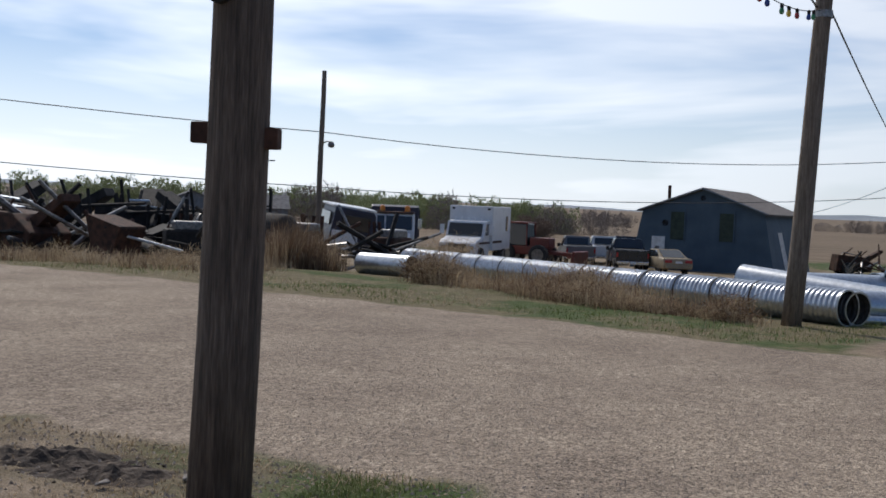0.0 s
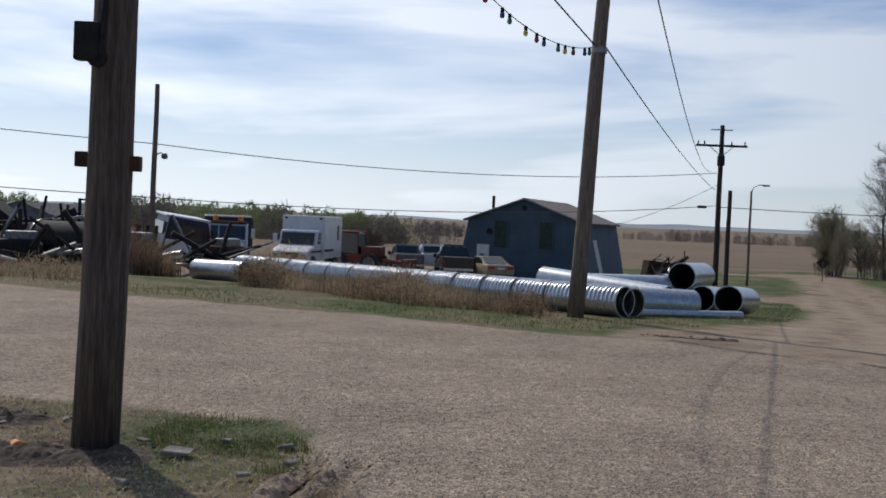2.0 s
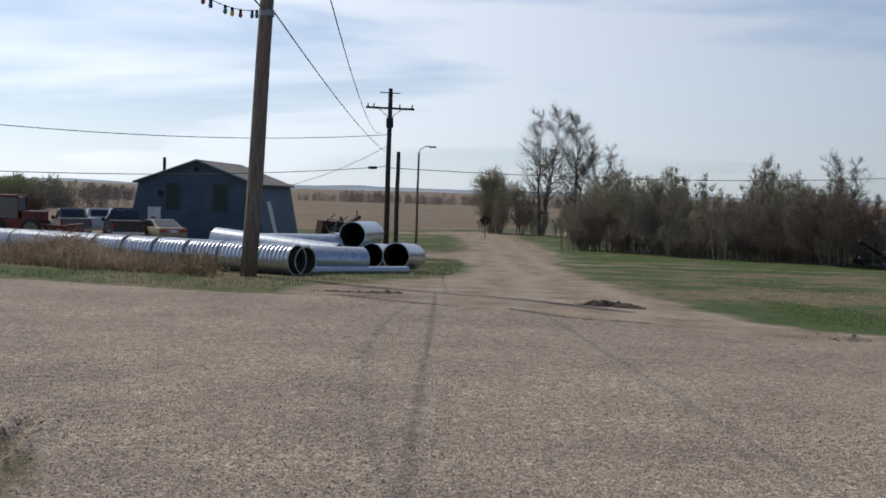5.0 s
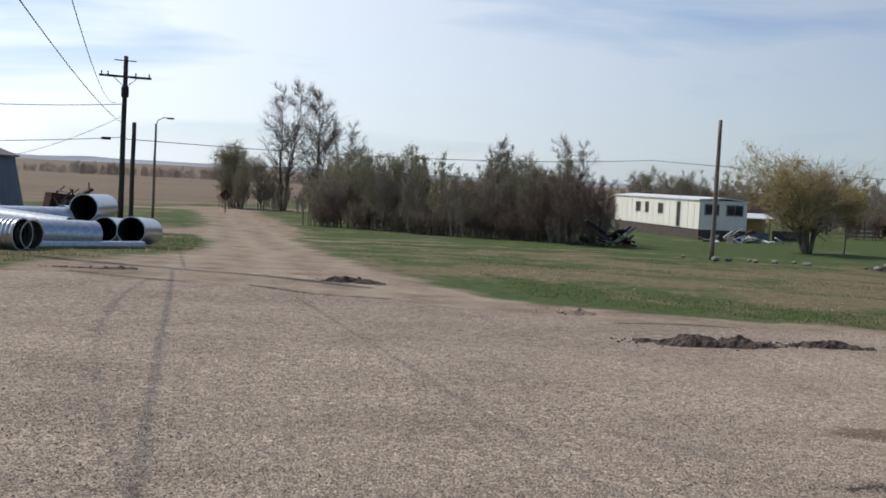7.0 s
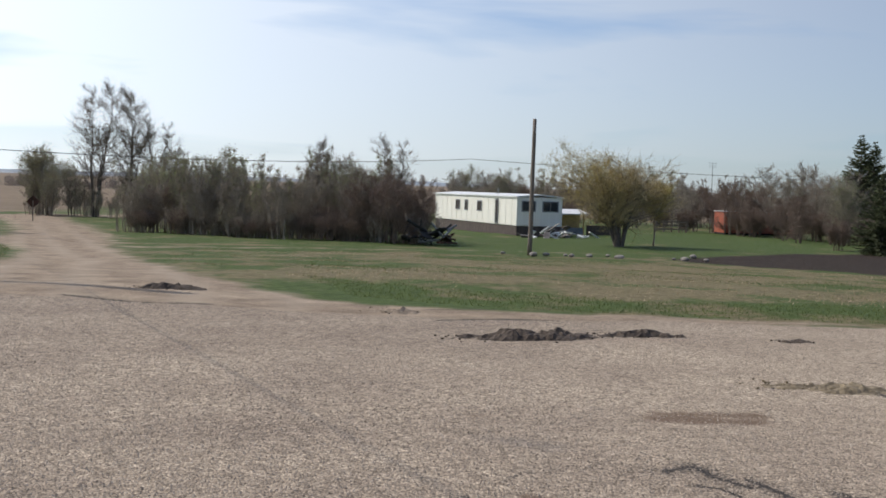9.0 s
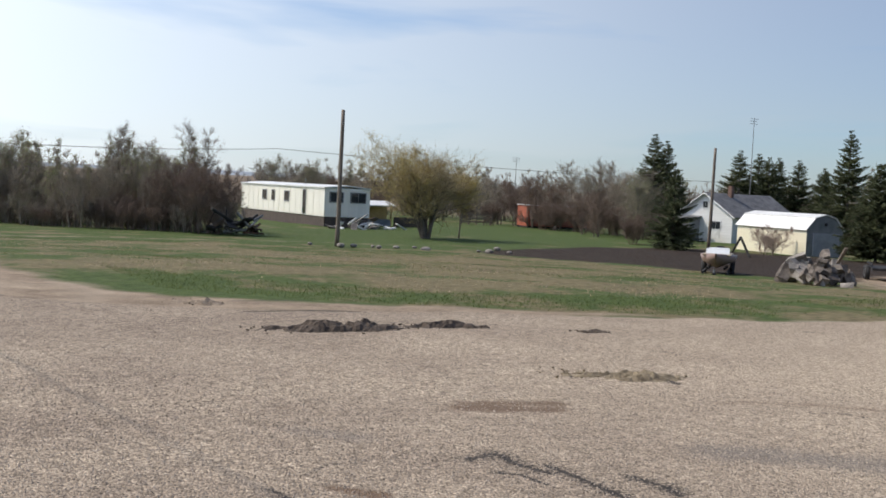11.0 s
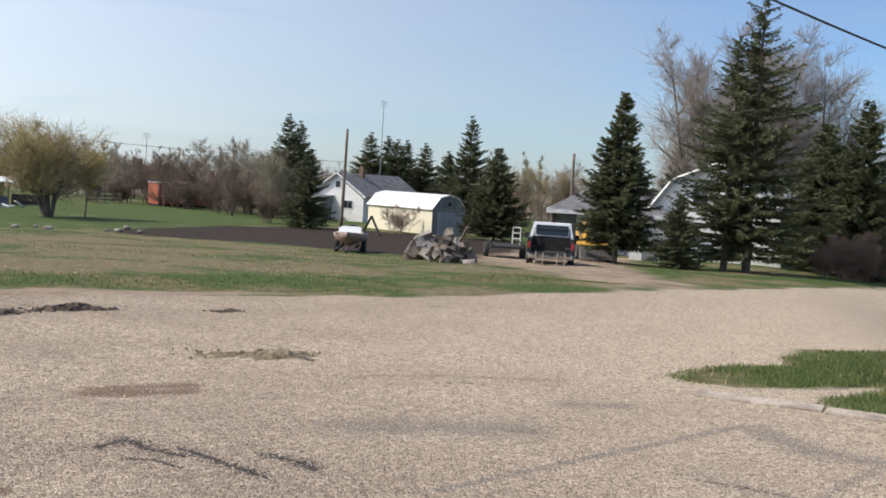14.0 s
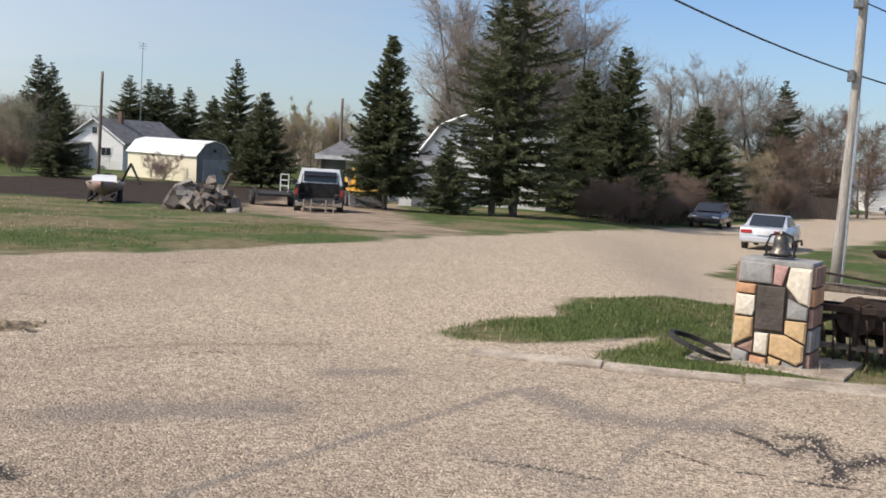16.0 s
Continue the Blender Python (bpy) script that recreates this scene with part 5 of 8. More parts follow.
M_FARGREEN = foliage("far_budding_wood", (0.16, 0.19, 0.09), (0.32, 0.35, 0.18), 0.9, 0.2)
M_FARBROWN = foliage("far_bare_wood", (0.15, 0.125, 0.11), (0.28, 0.24, 0.21), 0.9, 0.1)
far_wood("far_budding_wood", "distant budding green poplar wood across the field",
         [(-40, 185, -10, 190, 230, 5.4, 3), (-120, 250, -62, 265, 170, 7.0, 4), (-64, 262, -40, 225, 110, 6.5, 4), (-190, 235, -110, 250, 170, 8, 5)], M_FARGREEN, False, 3)
far_wood("far_bare_wood", "distant leafless brown shrub rows across the field",
         [(-48, 170, -38, 172, 18, 7.5, 1.5), (-26, 176, -22, 176, 8, 7, 1), (-12, 180, 2, 190, 40, 4.4, 2.0), (-8, 300, 8, 302, 40, 3.6, 1.5), (-140, 225, -60, 220, 120, 4.0, 4),
          (-40, 428, 70, 425, 190, 4.2, 3), (70, 425, 150, 400, 150, 4.6, 4), (150, 400, 240, 350, 150, 5.0, 5), (-200, 420, -40, 428, 200, 4.6, 4), (135, 190, 185, 150, 50, 7, 6), (130, 130, 150, 90, 40, 6.5, 4), (120, -34, 160, -50, 30, 9, 4), (140, 20, 150, 60, 30, 7, 4)], M_FARBROWN, True, 4)


# pale blue-grey base colour stands in for haze over the wooded hills
M_HAZE_HILL = worn("hazy_hill_backdrop", (0.20, 0.235, 0.27), (0.29, 0.325, 0.355), 0.004, 0.95, 0, 0.0)
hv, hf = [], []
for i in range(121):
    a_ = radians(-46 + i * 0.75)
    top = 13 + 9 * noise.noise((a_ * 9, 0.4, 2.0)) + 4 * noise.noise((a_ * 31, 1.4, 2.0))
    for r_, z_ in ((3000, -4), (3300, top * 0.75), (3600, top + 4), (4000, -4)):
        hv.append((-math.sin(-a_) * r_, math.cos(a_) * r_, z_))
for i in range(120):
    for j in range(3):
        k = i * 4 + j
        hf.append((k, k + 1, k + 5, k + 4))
tagged(link_mesh("backdrop_hills", hv, hf, M_HAZE_HILL, None, True), "low backdrop hills in blue-grey painted haze", "hills", "", "structure")


# grass and weeds
def blades(name, label, cat, pts, h, w, lean, mat, seed, bend=True):
    rng_ = np.random.default_rng(seed)
    n = len(pts)
    p = np.column_stack([pts, surf_z(pts[:, 0], pts[:, 1]) - 0.005])
    az = rng_.uniform(0, 6.28, n)
    d = np.stack([np.cos(az), np.sin(az), np.zeros(n)], 1)
    hh = (h * rng_.uniform(0.35, 1.15, n))[:, None] if np.isscalar(h) else (h * rng_.uniform(0.5, 1.15, n))[:, None]
    ww = w * rng_.uniform(0.6, 1.4, (n, 1))
    s = np.stack([-np.sin(az + rng_.normal(size=n)), np.cos(az), np.zeros(n)], 1) * ww
    ln = (lean * np.abs(rng_.normal(size=n)))[:, None]
    mid_ = p + d * hh * ln * 0.35 + np.array([0, 0, 1.0]) * hh * 0.6
    top = p + d * hh * ln * 1.1 + np.array([0, 0, 1.0]) * hh * np.clip(1 - ln * 0.45, 0.25, 1)
    t1 = np.stack([p - s, p + s, mid_], 1)
    t2 = np.stack([mid_ - s * 0.7, mid_ + s * 0.7, top], 1)
    tris = np.concatenate([np.stack([p - s, p + s, mid_ + s * 0.5], 1), np.stack([p - s, mid_ + s * 0.5, mid_ - s * 0.5], 1), t2]) if bend else np.stack([p - s, p + s, top], 1)
    return tagged(tri_mesh(name, tris, mat), label, cat, "", "stuff")


def tussocks(name, label, cat, poly, n, each, h, w, mat, seed, spread=0.12, flop=0.55):
    """Weeds that splay outward from many roots, some flopped over."""
    rng_ = np.random.default_rng(seed)
    c = scatter(poly, n, seed)
    tall = np.clip(0.62 + 1.0 * np.array([noise.noise((x * 0.7, y * 0.7, 1.0)) for x, y in c]) + rng_.normal(size=len(c)) * 0.22, 0.2, 1.5)
    c, tall = np.repeat(c, each, 0), np.repeat(tall, each)
    m_ = len(c)
    off = rng_.normal(size=(m_, 2)) * spread
    p = np.column_stack([c + off, ground_z(c[:, 0], c[:, 1]) - 0.01])
    az = np.arctan2(off[:, 1], off[:, 0]) + rng_.normal(size=m_) * 0.8
    d = np.stack([np.cos(az), np.sin(az), np.zeros(m_)], 1)
    hh = (h * tall * rng_.uniform(0.45, 1.15, m_))[:, None]
    ln = np.clip(np.abs(rng_.normal(size=m_)) * flop, 0, 1.35)[:, None]
    s = np.stack([-np.sin(az), np.cos(az), np.zeros(m_)], 1) * (w * rng_.uniform(0.5, 1.5, m_))[:, None]
    a = p + d * hh * np.sin(ln * 0.5) * 0.55 + np.array([0, 0, 1.0]) * hh * np.cos(ln * 0.5) * 0.55
    b = a + d * hh * np.sin(ln * 1.3) * 0.5 + np.array([0, 0, 1.0]) * hh * np.cos(ln * 1.3) * 0.5
    tris = np.concatenate([np.stack([p - s, p + s, a + s * 0.6], 1), np.stack([p - s, a + s * 0.6, a - s * 0.6], 1), np.stack([a - s * 0.7, a + s * 0.7, b], 1)])
    return tagged(tri_mesh(name, tris, mat), label, cat, "", "stuff")


def scatter(poly, n, seed, keep=None):
    rng_ = np.random.default_rng(seed)
    q = np.array(poly)
    lo, hi = q.min(0), q.max(0)
    pts = rng_.uniform(lo, hi, (n * 3, 2))
    pts = pts[inside(poly, pts[:, 0], pts[:, 1]) > 0][:n]
    return pts if keep is None else pts[keep(pts, rng_)]


def patchy(scale, cut):
    def keep(pts, rng_):
        v = np.array([noise.noise((x * scale, y * scale, 4.2)) for x, y in pts])
        return v + rng_.normal(size=len(pts)) * 0.12 > cut
    return keep


WEEDS = [(-4.9, 29.3), (-2, 26.2), (0.6, 23.5), (1.7, 22.5), (2.2, 22.9), (1.9, 24.6), (-0.2, 27.2), (-2.8, 30.2), (-4.2, 31.4)]
WEEDS_YARD = [(-30, 34.5), (-20, 31.6), (-12, 28.2), (-8.5, 27.4), (-8, 29.5), (-9.5, 32.5), (-13, 34), (-20, 36.5), (-30, 38)]
WEEDS_CAB = [(-10.0, 33.8), (-9.0, 31.6), (-7.9, 32.6), (-8.0, 34.8), (-9.2, 36.5)]
def tangle(name, label, poly, n, each, size, w, mat, seed, clump=0.6):
    """Dry weeds fallen into one another: clumps of crossing strands."""
    rng_ = np.random.default_rng(seed)
    c = scatter(poly, n, seed)
    tall = size * np.clip(0.6 + clump * 1.6 * np.array([noise.noise((x * 0.55, y * 0.55, 2.0)) for x, y in c]) + rng_.normal(size=len(c)) * 0.25, 0.15, 1.7)
    c, tall = np.repeat(c, each, 0), np.repeat(tall, each)
    m_ = len(c)
    off = unit(rng_.normal(size=(m_, 3))) * (rng_.uniform(0, 1, m_) ** 0.5)[:, None]
    p = np.column_stack([c, ground_z(c[:, 0], c[:, 1])]) + off * np.stack([tall * 0.75, tall * 0.75, tall * 0.5], 1) + np.array([0, 0, 1.0]) * (tall * 0.4)[:, None]
    d = unit(rng_.normal(size=(m_, 3)) * np.array([1, 1, 0.9]) + np.array([0, 0, 0.5]) + off * 0.5)
    ln = (tall * rng_.uniform(0.25, 0.75, m_))[:, None]
    s = unit(np.cross(d, rng_.normal(size=(m_, 3)))) * (w * rng_.uniform(0.6, 1.4, (m_, 1)))
    a, b = p + d * ln * 0.5, p + unit(d + rng_.normal(size=(m_, 3)) * 0.45) * ln
    tris = np.concatenate([np.stack([p - s, p + s, a + s * 0.6], 1), np.stack([p - s, a + s * 0.6, a - s * 0.6], 1), np.stack([a - s * 0.7, a + s * 0.7, b], 1)])
    return tagged(tri_mesh(name, tris, mat), label, "weeds", "", "stuff")


tangle("dry_weeds", "tangled dry straw-coloured weeds along the pipe", WEEDS, 360, 64, 0.50, 0.007, M_STRAW, 161, 0.95)
tangle("brown_weeds", "tangled brown old weeds along the pipe", WEEDS, 260, 56, 0.46, 0.007, M_STRAW_DARK, 162, 0.9)
tangle("dry_weeds", "tangled dry straw weeds at the scrapyard edge", WEEDS_YARD, 300, 50, 0.42, 0.008, M_STRAW, 163)
tangle("dry_weeds", "tangled straw weeds beside the wrecked cab", WEEDS_CAB, 60, 70, 1.0, 0.008, M_STRAW, 164)
tussocks("dry_weeds", "tall dry straw-coloured weeds along the pipe", "weeds", WEEDS, 330, 18, 0.50, 0.006, M_STRAW, 61, 0.3, 1.15)
tussocks("brown_weeds", "brown old weed stalks along the pipe", "weeds", WEEDS, 240, 16, 0.55, 0.006, M_STRAW_DARK, 63, 0.28, 1.0)
tussocks("dry_weeds", "matted dry straw weeds at the scrapyard edge", "weeds", WEEDS_YARD, 600, 22, 0.36, 0.009, M_STRAW, 65, 0.2, 0.9)
tussocks("brown_weeds", "brown weeds at the scrapyard edge", "weeds", WEEDS_YARD, 160, 18, 0.45, 0.009, M_STRAW_DARK, 66, 0.2, 0.6)
tussocks("brown_weeds", "tall brown weeds beside the wrecked cab", "weeds", WEEDS_CAB, 210, 24, 1.25, 0.009, M_STRAW_DARK, 67, 0.2, 0.4)
tussocks("dry_weeds", "dry straw weeds beside the wrecked cab", "weeds", WEEDS_CAB, 120, 22, 1.05, 0.009, M_STRAW, 68, 0.2, 0.5)
TX, TY = -8.2, 60.5
TUMBLE = [(TX - 0.8, TY - 0.5), (TX + 0.8, TY - 0.5), (TX + 0.8, TY + 0.5), (TX - 0.8, TY + 0.5)]
tangle("dry_weeds", "tall tangled beige weed clump in front of the box truck", TUMBLE, 26, 160, 1.7, 0.011, M_STRAW, 169, 0.2)
VERGE = [(-26, 32), (-11, 26.2), (-3.6, 22.2), (-0.6, 21.0), (0.6, 20.0), (2.0, 19.4), (3.2, 19.8), (3.9, 21.6), (4.8, 21.4), (6.0, 23.3), (7.0, 24.0), (9.7, 31), (13.2, 41), (15.6, 49.8), (13, 51), (9.5, 40), (7, 31.5), (4, 24.6),
         (2.2, 21.8), (-3, 25), (-9, 28.5), (-26, 36)]
gp = scatter(VERGE, 46000, 71, patchy(0.4, 0.0))
blades("verge_grass", "short green spring grass on the road verge", "grass", gp, 0.09, 0.007, 0.5, M_GRASS, 72, False)
gp = scatter(VERGE, 15000, 73, patchy(0.5, 0.0))
blades("verge_thatch", "short dry grass on the road verge", "grass", gp, 0.14, 0.006, 0.8, M_STRAW, 74, False)
gp = scatter(BED_GRASS, 3600, 75, patchy(1.6, -0.02))
blades("bed_grass", "bright green grass tuft beside the near pole", "grass", gp, 0.085, 0.004, 0.8, M_GRASS, 76)
gp = scatter(BED, 26000, 77, patchy(0.9, -0.25))
blades("bed_straw", "dry grass litter round the near pole", "grass", gp, 0.06, 0.005, 1.6, M_STRAW, 78)
ISL_NEAR = [(11.0, 2.2), (11.9, 2.0), (12.5, 1.7), (12.7, 1.3), (13.5, 1.4), (14.4, 1.15), (14.8, 0.65), (16.5, -0.6), (17.2, -1.2), (18, -3.5), (10.6, -3.0), (10.3, -1.0), (10.1, 0.0), (10.3, 0.75), (10.75, 0.72), (11.3, 0.42), (11.85, 0.25), (11.5, 0.75), (11.1, 1.05), (10.75, 1.55), (10.7, 2.05)]
gp = scatter(ISL_NEAR, 36000, 79, patchy(0.9, -0.35))
blades("island_grass", "lush green spring grass by the stone pier", "grass", gp, 0.065, 0.006, 0.6, M_GRASS, 80, False)
gp = scatter(ISL_NEAR, 1200, 81, patchy(1.0, 0.1))
blades("island_thatch", "dry grass among the green by the pier", "grass", gp, 0.12, 0.005, 0.9, M_STRAW, 82, False)
BANK_FOOT = [(10.1, 14.6), (10.9, 12.2), (12.5, 10.2), (14.6, 8.7), (17, 7.0), (20.4, 5.8), (25, 6.0), (24, 8.0), (18.5, 9.2), (14.4, 11.8), (12.2, 15.2), (11.4, 18.5)]
BANK = [(12.2, 15.2), (14.4, 11.8), (18.5, 9.2), (24, 8.0), (33, 13), (40, 22), (38, 34), (30, 44), (21, 45), (13.6, 28.6), (10.6, 19.5)]
gp = scatter(BANK_FOOT, 30000, 83, patchy(0.35, -0.28))
blades("bank_grass", "green spring grass at the bank's foot", "grass", gp, 0.055, 0.006, 0.9, M_GRASS, 84, False)
gp = scatter(BANK, 60000, 85, patchy(0.22, 0.02))
blades("bank_grass", "thin green spring grass on the bank", "grass", gp, 0.05, 0.008, 1.0, M_GRASS, 87, False)
gp = scatter(BANK, 34000, 88, patchy(0.3, 0.05))
blades("bank_thatch", "dry beige grass on the bank", "grass", gp, 0.06, 0.008, 1.3, M_STRAW, 86, False)


# ---- houses and sheds ----
M_SIDING = worn("white_lap_siding", (0.70, 0.70, 0.68), (0.82, 0.82, 0.80), 1.2, 0.6, 0, 0.25, (0.2, 0.2, 9.0), 10, (0.3, 0.7), 0.06)
M_CREAM = worn("cream_metal_siding", (0.76, 0.69, 0.51), (0.84, 0.775, 0.59), 1.0, 0.5, 0, 0.2, (0.3, 0.3, 8), 10, (0.3, 0.7), 0.05)
M_TRAILER = worn("cream_white_trailer_panel", (0.80, 0.775, 0.67), (0.88, 0.855, 0.75), 0.8, 0.5, 0, 0.15, (8, 8, 0.4), 12, (0.3, 0.7), 0.05)
M_SKIRT = worn("brown_skirting_board", (0.06, 0.045, 0.038), (0.11, 0.085, 0.07), 3, 0.85, 0, 0.3, (8, 8, 0.6), 20)
M_ROOF = worn("grey_asphalt_shingle", (0.10, 0.10, 0.105), (0.18, 0.18, 0.185), 2, 0.9, 0, 0.4, (1, 1, 1), 24)
M_ROOFWHITE = worn("white_metal_roof", (0.72, 0.71, 0.68), (0.82, 0.81, 0.78), 1.5, 0.4, 0.1, 0.1)
M_DOORGREY = worn("grey_garage_door", (0.28, 0.30, 0.34), (0.36, 0.38, 0.42), 1.5, 0.5)
M_REDBOX = worn("faded_orange_red_steel", (0.30, 0.075, 0.04), (0.45, 0.13, 0.075), 2, 0.6, 0, 0.2, (1, 1, 4), 14)
M_GREYWALL = worn("grey_board_wall", (0.16, 0.17, 0.18), (0.24, 0.25, 0.26), 1.5, 0.8)
M_WOODPALE = worn("fresh_yellow_timber", (0.40, 0.26, 0.09), (0.58, 0.40, 0.16), 3, 0.7, 0, 0.1, (1, 1, 6))
M_CONCRETE = worn("broken_concrete", (0.15, 0.13, 0.115), (0.36, 0.325, 0.285), 3, 0.9, 0, 0.5)
M_RUBBLE = worn("dirty_broken_concrete", (0.07, 0.056, 0.047), (0.24, 0.20, 0.165), 3, 0.9, 0, 0.6)
M_WALK = worn("pale_worn_concrete_slab", (0.24, 0.195, 0.15), (0.46, 0.39, 0.31), 3, 0.9, 0, 0.3)
M_DIRTCLOD = worn("dark_dirt_clod", (0.045, 0.032, 0.024), (0.11, 0.082, 0.06), 6, 0.95, 0, 0.8, (1, 1, 1), 30, (0.3, 0.7), 0.4)
M_TAR = worn("black_road_tar", (0.035, 0.032, 0.03), (0.085, 0.077, 0.07), 8, 0.8, 0, 0.3)


def window(parent, x, y, z, w, h, face, trim=M_WHITEWOOD, depth=0.05):
    """A window let into a wall; face: 'y-' looks along -y, 'x-' along -x, 'x+' along +x."""
    if face == "y-":
        f = part("window", box(x, y - 0.02, z, w + 0.16, depth, h + 0.16), trim, parent)
        part("pane", box(x - w * 0.25, y - 0.05, z, w * 0.46, 0.02, h), M_WIN, f)
        part("pane", box(x + w * 0.25, y - 0.05, z, w * 0.46, 0.02, h), M_WIN, f)
    else:
        s = -1 if face == "x-" else 1
        f = part("window", box(x + s * 0.02, y, z, depth, w + 0.16, h + 0.16), trim, parent)
        part("pane", box(x + s * 0.05, y - w * 0.25, z, 0.02, w * 0.46, h), M_WIN, f)
        part("pane", box(x + s * 0.05, y + w * 0.25, z, 0.02, w * 0.46, h), M_WIN, f)
    return f


def gable_body(prof, depth, mat, parent, name="wall"):
    bm = bmesh.new()
    a = [bm.verts.new((x, 0, z)) for x, z in prof]
    b = [bm.verts.new((x, depth, z)) for x, z in prof]
    bm.faces.new(a)
    bm.faces.new(b[::-1])
    for i in range(len(prof)):
        bm.faces.new((a[i], a[(i + 1) % len(prof)], b[(i + 1) % len(prof)], b[i]))
    return part(name, bm, mat, parent)


def roof_plane(p0, p1, depth, mat, parent, over=0.25, thick=0.1, label=""):
    """A roof slab over the slope from p0 to p1 (x, z), drawn along y."""
    bm = bmesh.new()
    d = Vector((p1[0] - p0[0], p1[1] - p0[1])).normalized()
    nrm = Vector((-d.y, d.x)) if d.x > 0 else Vector((d.y, -d.x))
    q = [Vector(p0) + nrm * 0.01, Vector(p1) + d * over * 0.0 + nrm * 0.01, Vector(p1) + nrm * (thick + 0.01), Vector(p0) + nrm * (thick + 0.01)]
    a = [bm.verts.new((v.x, -over, v.y)) for v in q]
    b = [bm.verts.new((v.x, depth + over, v.y)) for v in q]
    bm.faces.new(a)
    bm.faces.new(b[::-1])
    for i in range(4):
        bm.faces.new((a[i], a[(i + 1) % 4], b[(i + 1) % 4], b[i]))
    return part("roof_slope", bm, mat, parent, label)


def mobile_home():
    t = thing("mobile_home", on_ground(61.45, 67.1, -17.5, -0.05), "long cream-white mobile home on brown skirting", "mobile home")
    w, ln = 4.1, 18.4
    part("skirting", box(w / 2, ln / 2, 0.42, w - 0.12, ln - 0.12, 0.86), M_SKIRT, t, "brown board skirting")
    part("body", box(w / 2, ln / 2, 2.02, w, ln, 2.34, 0.05), M_TRAILER, t)
    bm = prism([(-0.12, 3.16), (w / 2, 3.34), (w + 0.12, 3.16), (w + 0.12, 3.24), (w / 2, 3.44), (-0.12, 3.24)], -0.12, ln + 0.12)
    part("roof", bm, M_ROOFWHITE, t, "white metal roof")
    part("roof_vent", rod((1.2, 6.5, 3.3), (1.2, 6.5, 3.85), 0.06), M_STEEL, t)
    for y, ww, hh in ((3.9, 0.5, 1.9), (7.6, 0.9, 0.75), (10.6, 0.6, 0.8), (12.6, 0.9, 0.75)):
        window(t, 0, y, 2.3 if hh < 1.5 else 1.95, ww, hh, "x-", M_STEEL)
    window(t, 1.05, 0, 2.45, 1.1, 0.72, "y-", M_STEEL)
    window(t, 3.0, 0, 2.45, 1.3, 0.72, "y-", M_STEEL)
    for y in np.arange(0.9, 18, 1.2):
        part("seam_strip", box(-0.012, float(y), 2.0, 0.02, 0.03, 2.2), M_TRAILER, t)
    return t


mobile_home()
sh = thing("timber_shed", on_ground(69.8, 69.2, -17), "small open shed of fresh yellow timber", "shed")
part("wall", box(0, 0.9, 0.9, 2.5, 0.1, 1.7), M_WOODPALE, sh)
part("wall", box(0, 0, 0.35, 2.5, 0.08, 0.6), M_GREYWALL, sh)
part("roof", box(0, 0.45, 2.0, 2.9, 1.8, 0.1, 0, None, 0, 0, 12), M_ROOFWHITE, sh)
for x in (-1.2, 1.2):
    part("post", box(x, 0, 0.95, 0.1, 0.1, 1.9), M_WOODPALE, sh)
part("fence_board", box(3.2, 0, 0.45, 3.4, 0.06, 0.85), M_SKIRT, sh)

bc = thing("freight_box", on_ground(94.6, 71.6, -22, 0.0) @ Matrix.Scale(0.86, 4), "faded orange-red steel freight box with pale roof", "freight box")
part("body", box(5.0, 1.3, 1.45, 10.5, 2.5, 2.5, 0.03), M_REDBOX, bc)
part("roof", box(5.0, 1.3, 2.76, 10.7, 2.7, 0.1, 0.02), M_ROOFWHITE, bc)
for i in range(9):
    part("rib", box(0.2 + i * 1.2, 0.02, 1.45, 0.08, 0.08, 2.4), M_REDBOX, bc)
part("sill", box(5.0, 1.3, 0.12, 10.5, 2.3, 0.2), M_BLACK, bc)
fn = thing("board_fence", on_ground(90.4, 76.0, -20), "low weathered wooden rail fence", "fence")
for i in range(5):
    part("post", box(i * 0.9 - 1.2, 0, 0.6, 0.12, 0.1, 1.25), M_POLE_GREY, fn)
for z in (0.35, 0.75, 1.1):
    part("rail", box(0.6, -0.07, z, 4.0, 0.04, 0.16), M_POLE_GREY, fn)


def white_house():
    t = thing("farm_house", on_ground(92.3, 50.05, -95), "white gabled house with grey shingled roof", "house")
    hw, ea, ap, dp = 2.85, 2.5, 4.35, 10.5
    gable_body([(-hw, -0.3), (hw, -0.3), (hw, ea), (0, ap), (-hw, ea)], dp, M_SIDING, t)
    for s in (-1, 1):
        roof_plane((0, ap), (s * (hw + 0.4), ea - 0.26), dp, M_ROOF, t, 0.3, 0.1, "grey shingled roof slope")
        part("barge_board", rod((0, -0.32, ap + 0.0), (s * (hw + 0.4), -0.32, ea - 0.28), 0.07, seg=4), M_WHITEWOOD, t)
    window(t, 0.0, 0, 3.35, 0.5, 0.55, "y-", M_WHITEWOOD)
    window(t, 1.2, 0, 1.55, 0.95, 0.65, "y-", M_WHITEWOOD)
    part("chimney", box(0.5, 3.2, 4.6, 0.4, 0.4, 1.1, 0.01), M_BRICK, t, "brick chimney")
    part("porch", box(-1.4, -0.8, 1.0, 1.7, 1.6, 2.0), M_GREYWALL, t, "grey porch")
    part("porch_roof", box(-1.4, -0.8, 2.1, 2.1, 1.9, 0.1, 0, None, 0, 0, 10), M_ROOF, t)
    part("step_rail", box(1.6, -0.8, 0.7, 1.0, 0.06, 0.7), M_WHITEWOOD, t)
    return t


white_house()


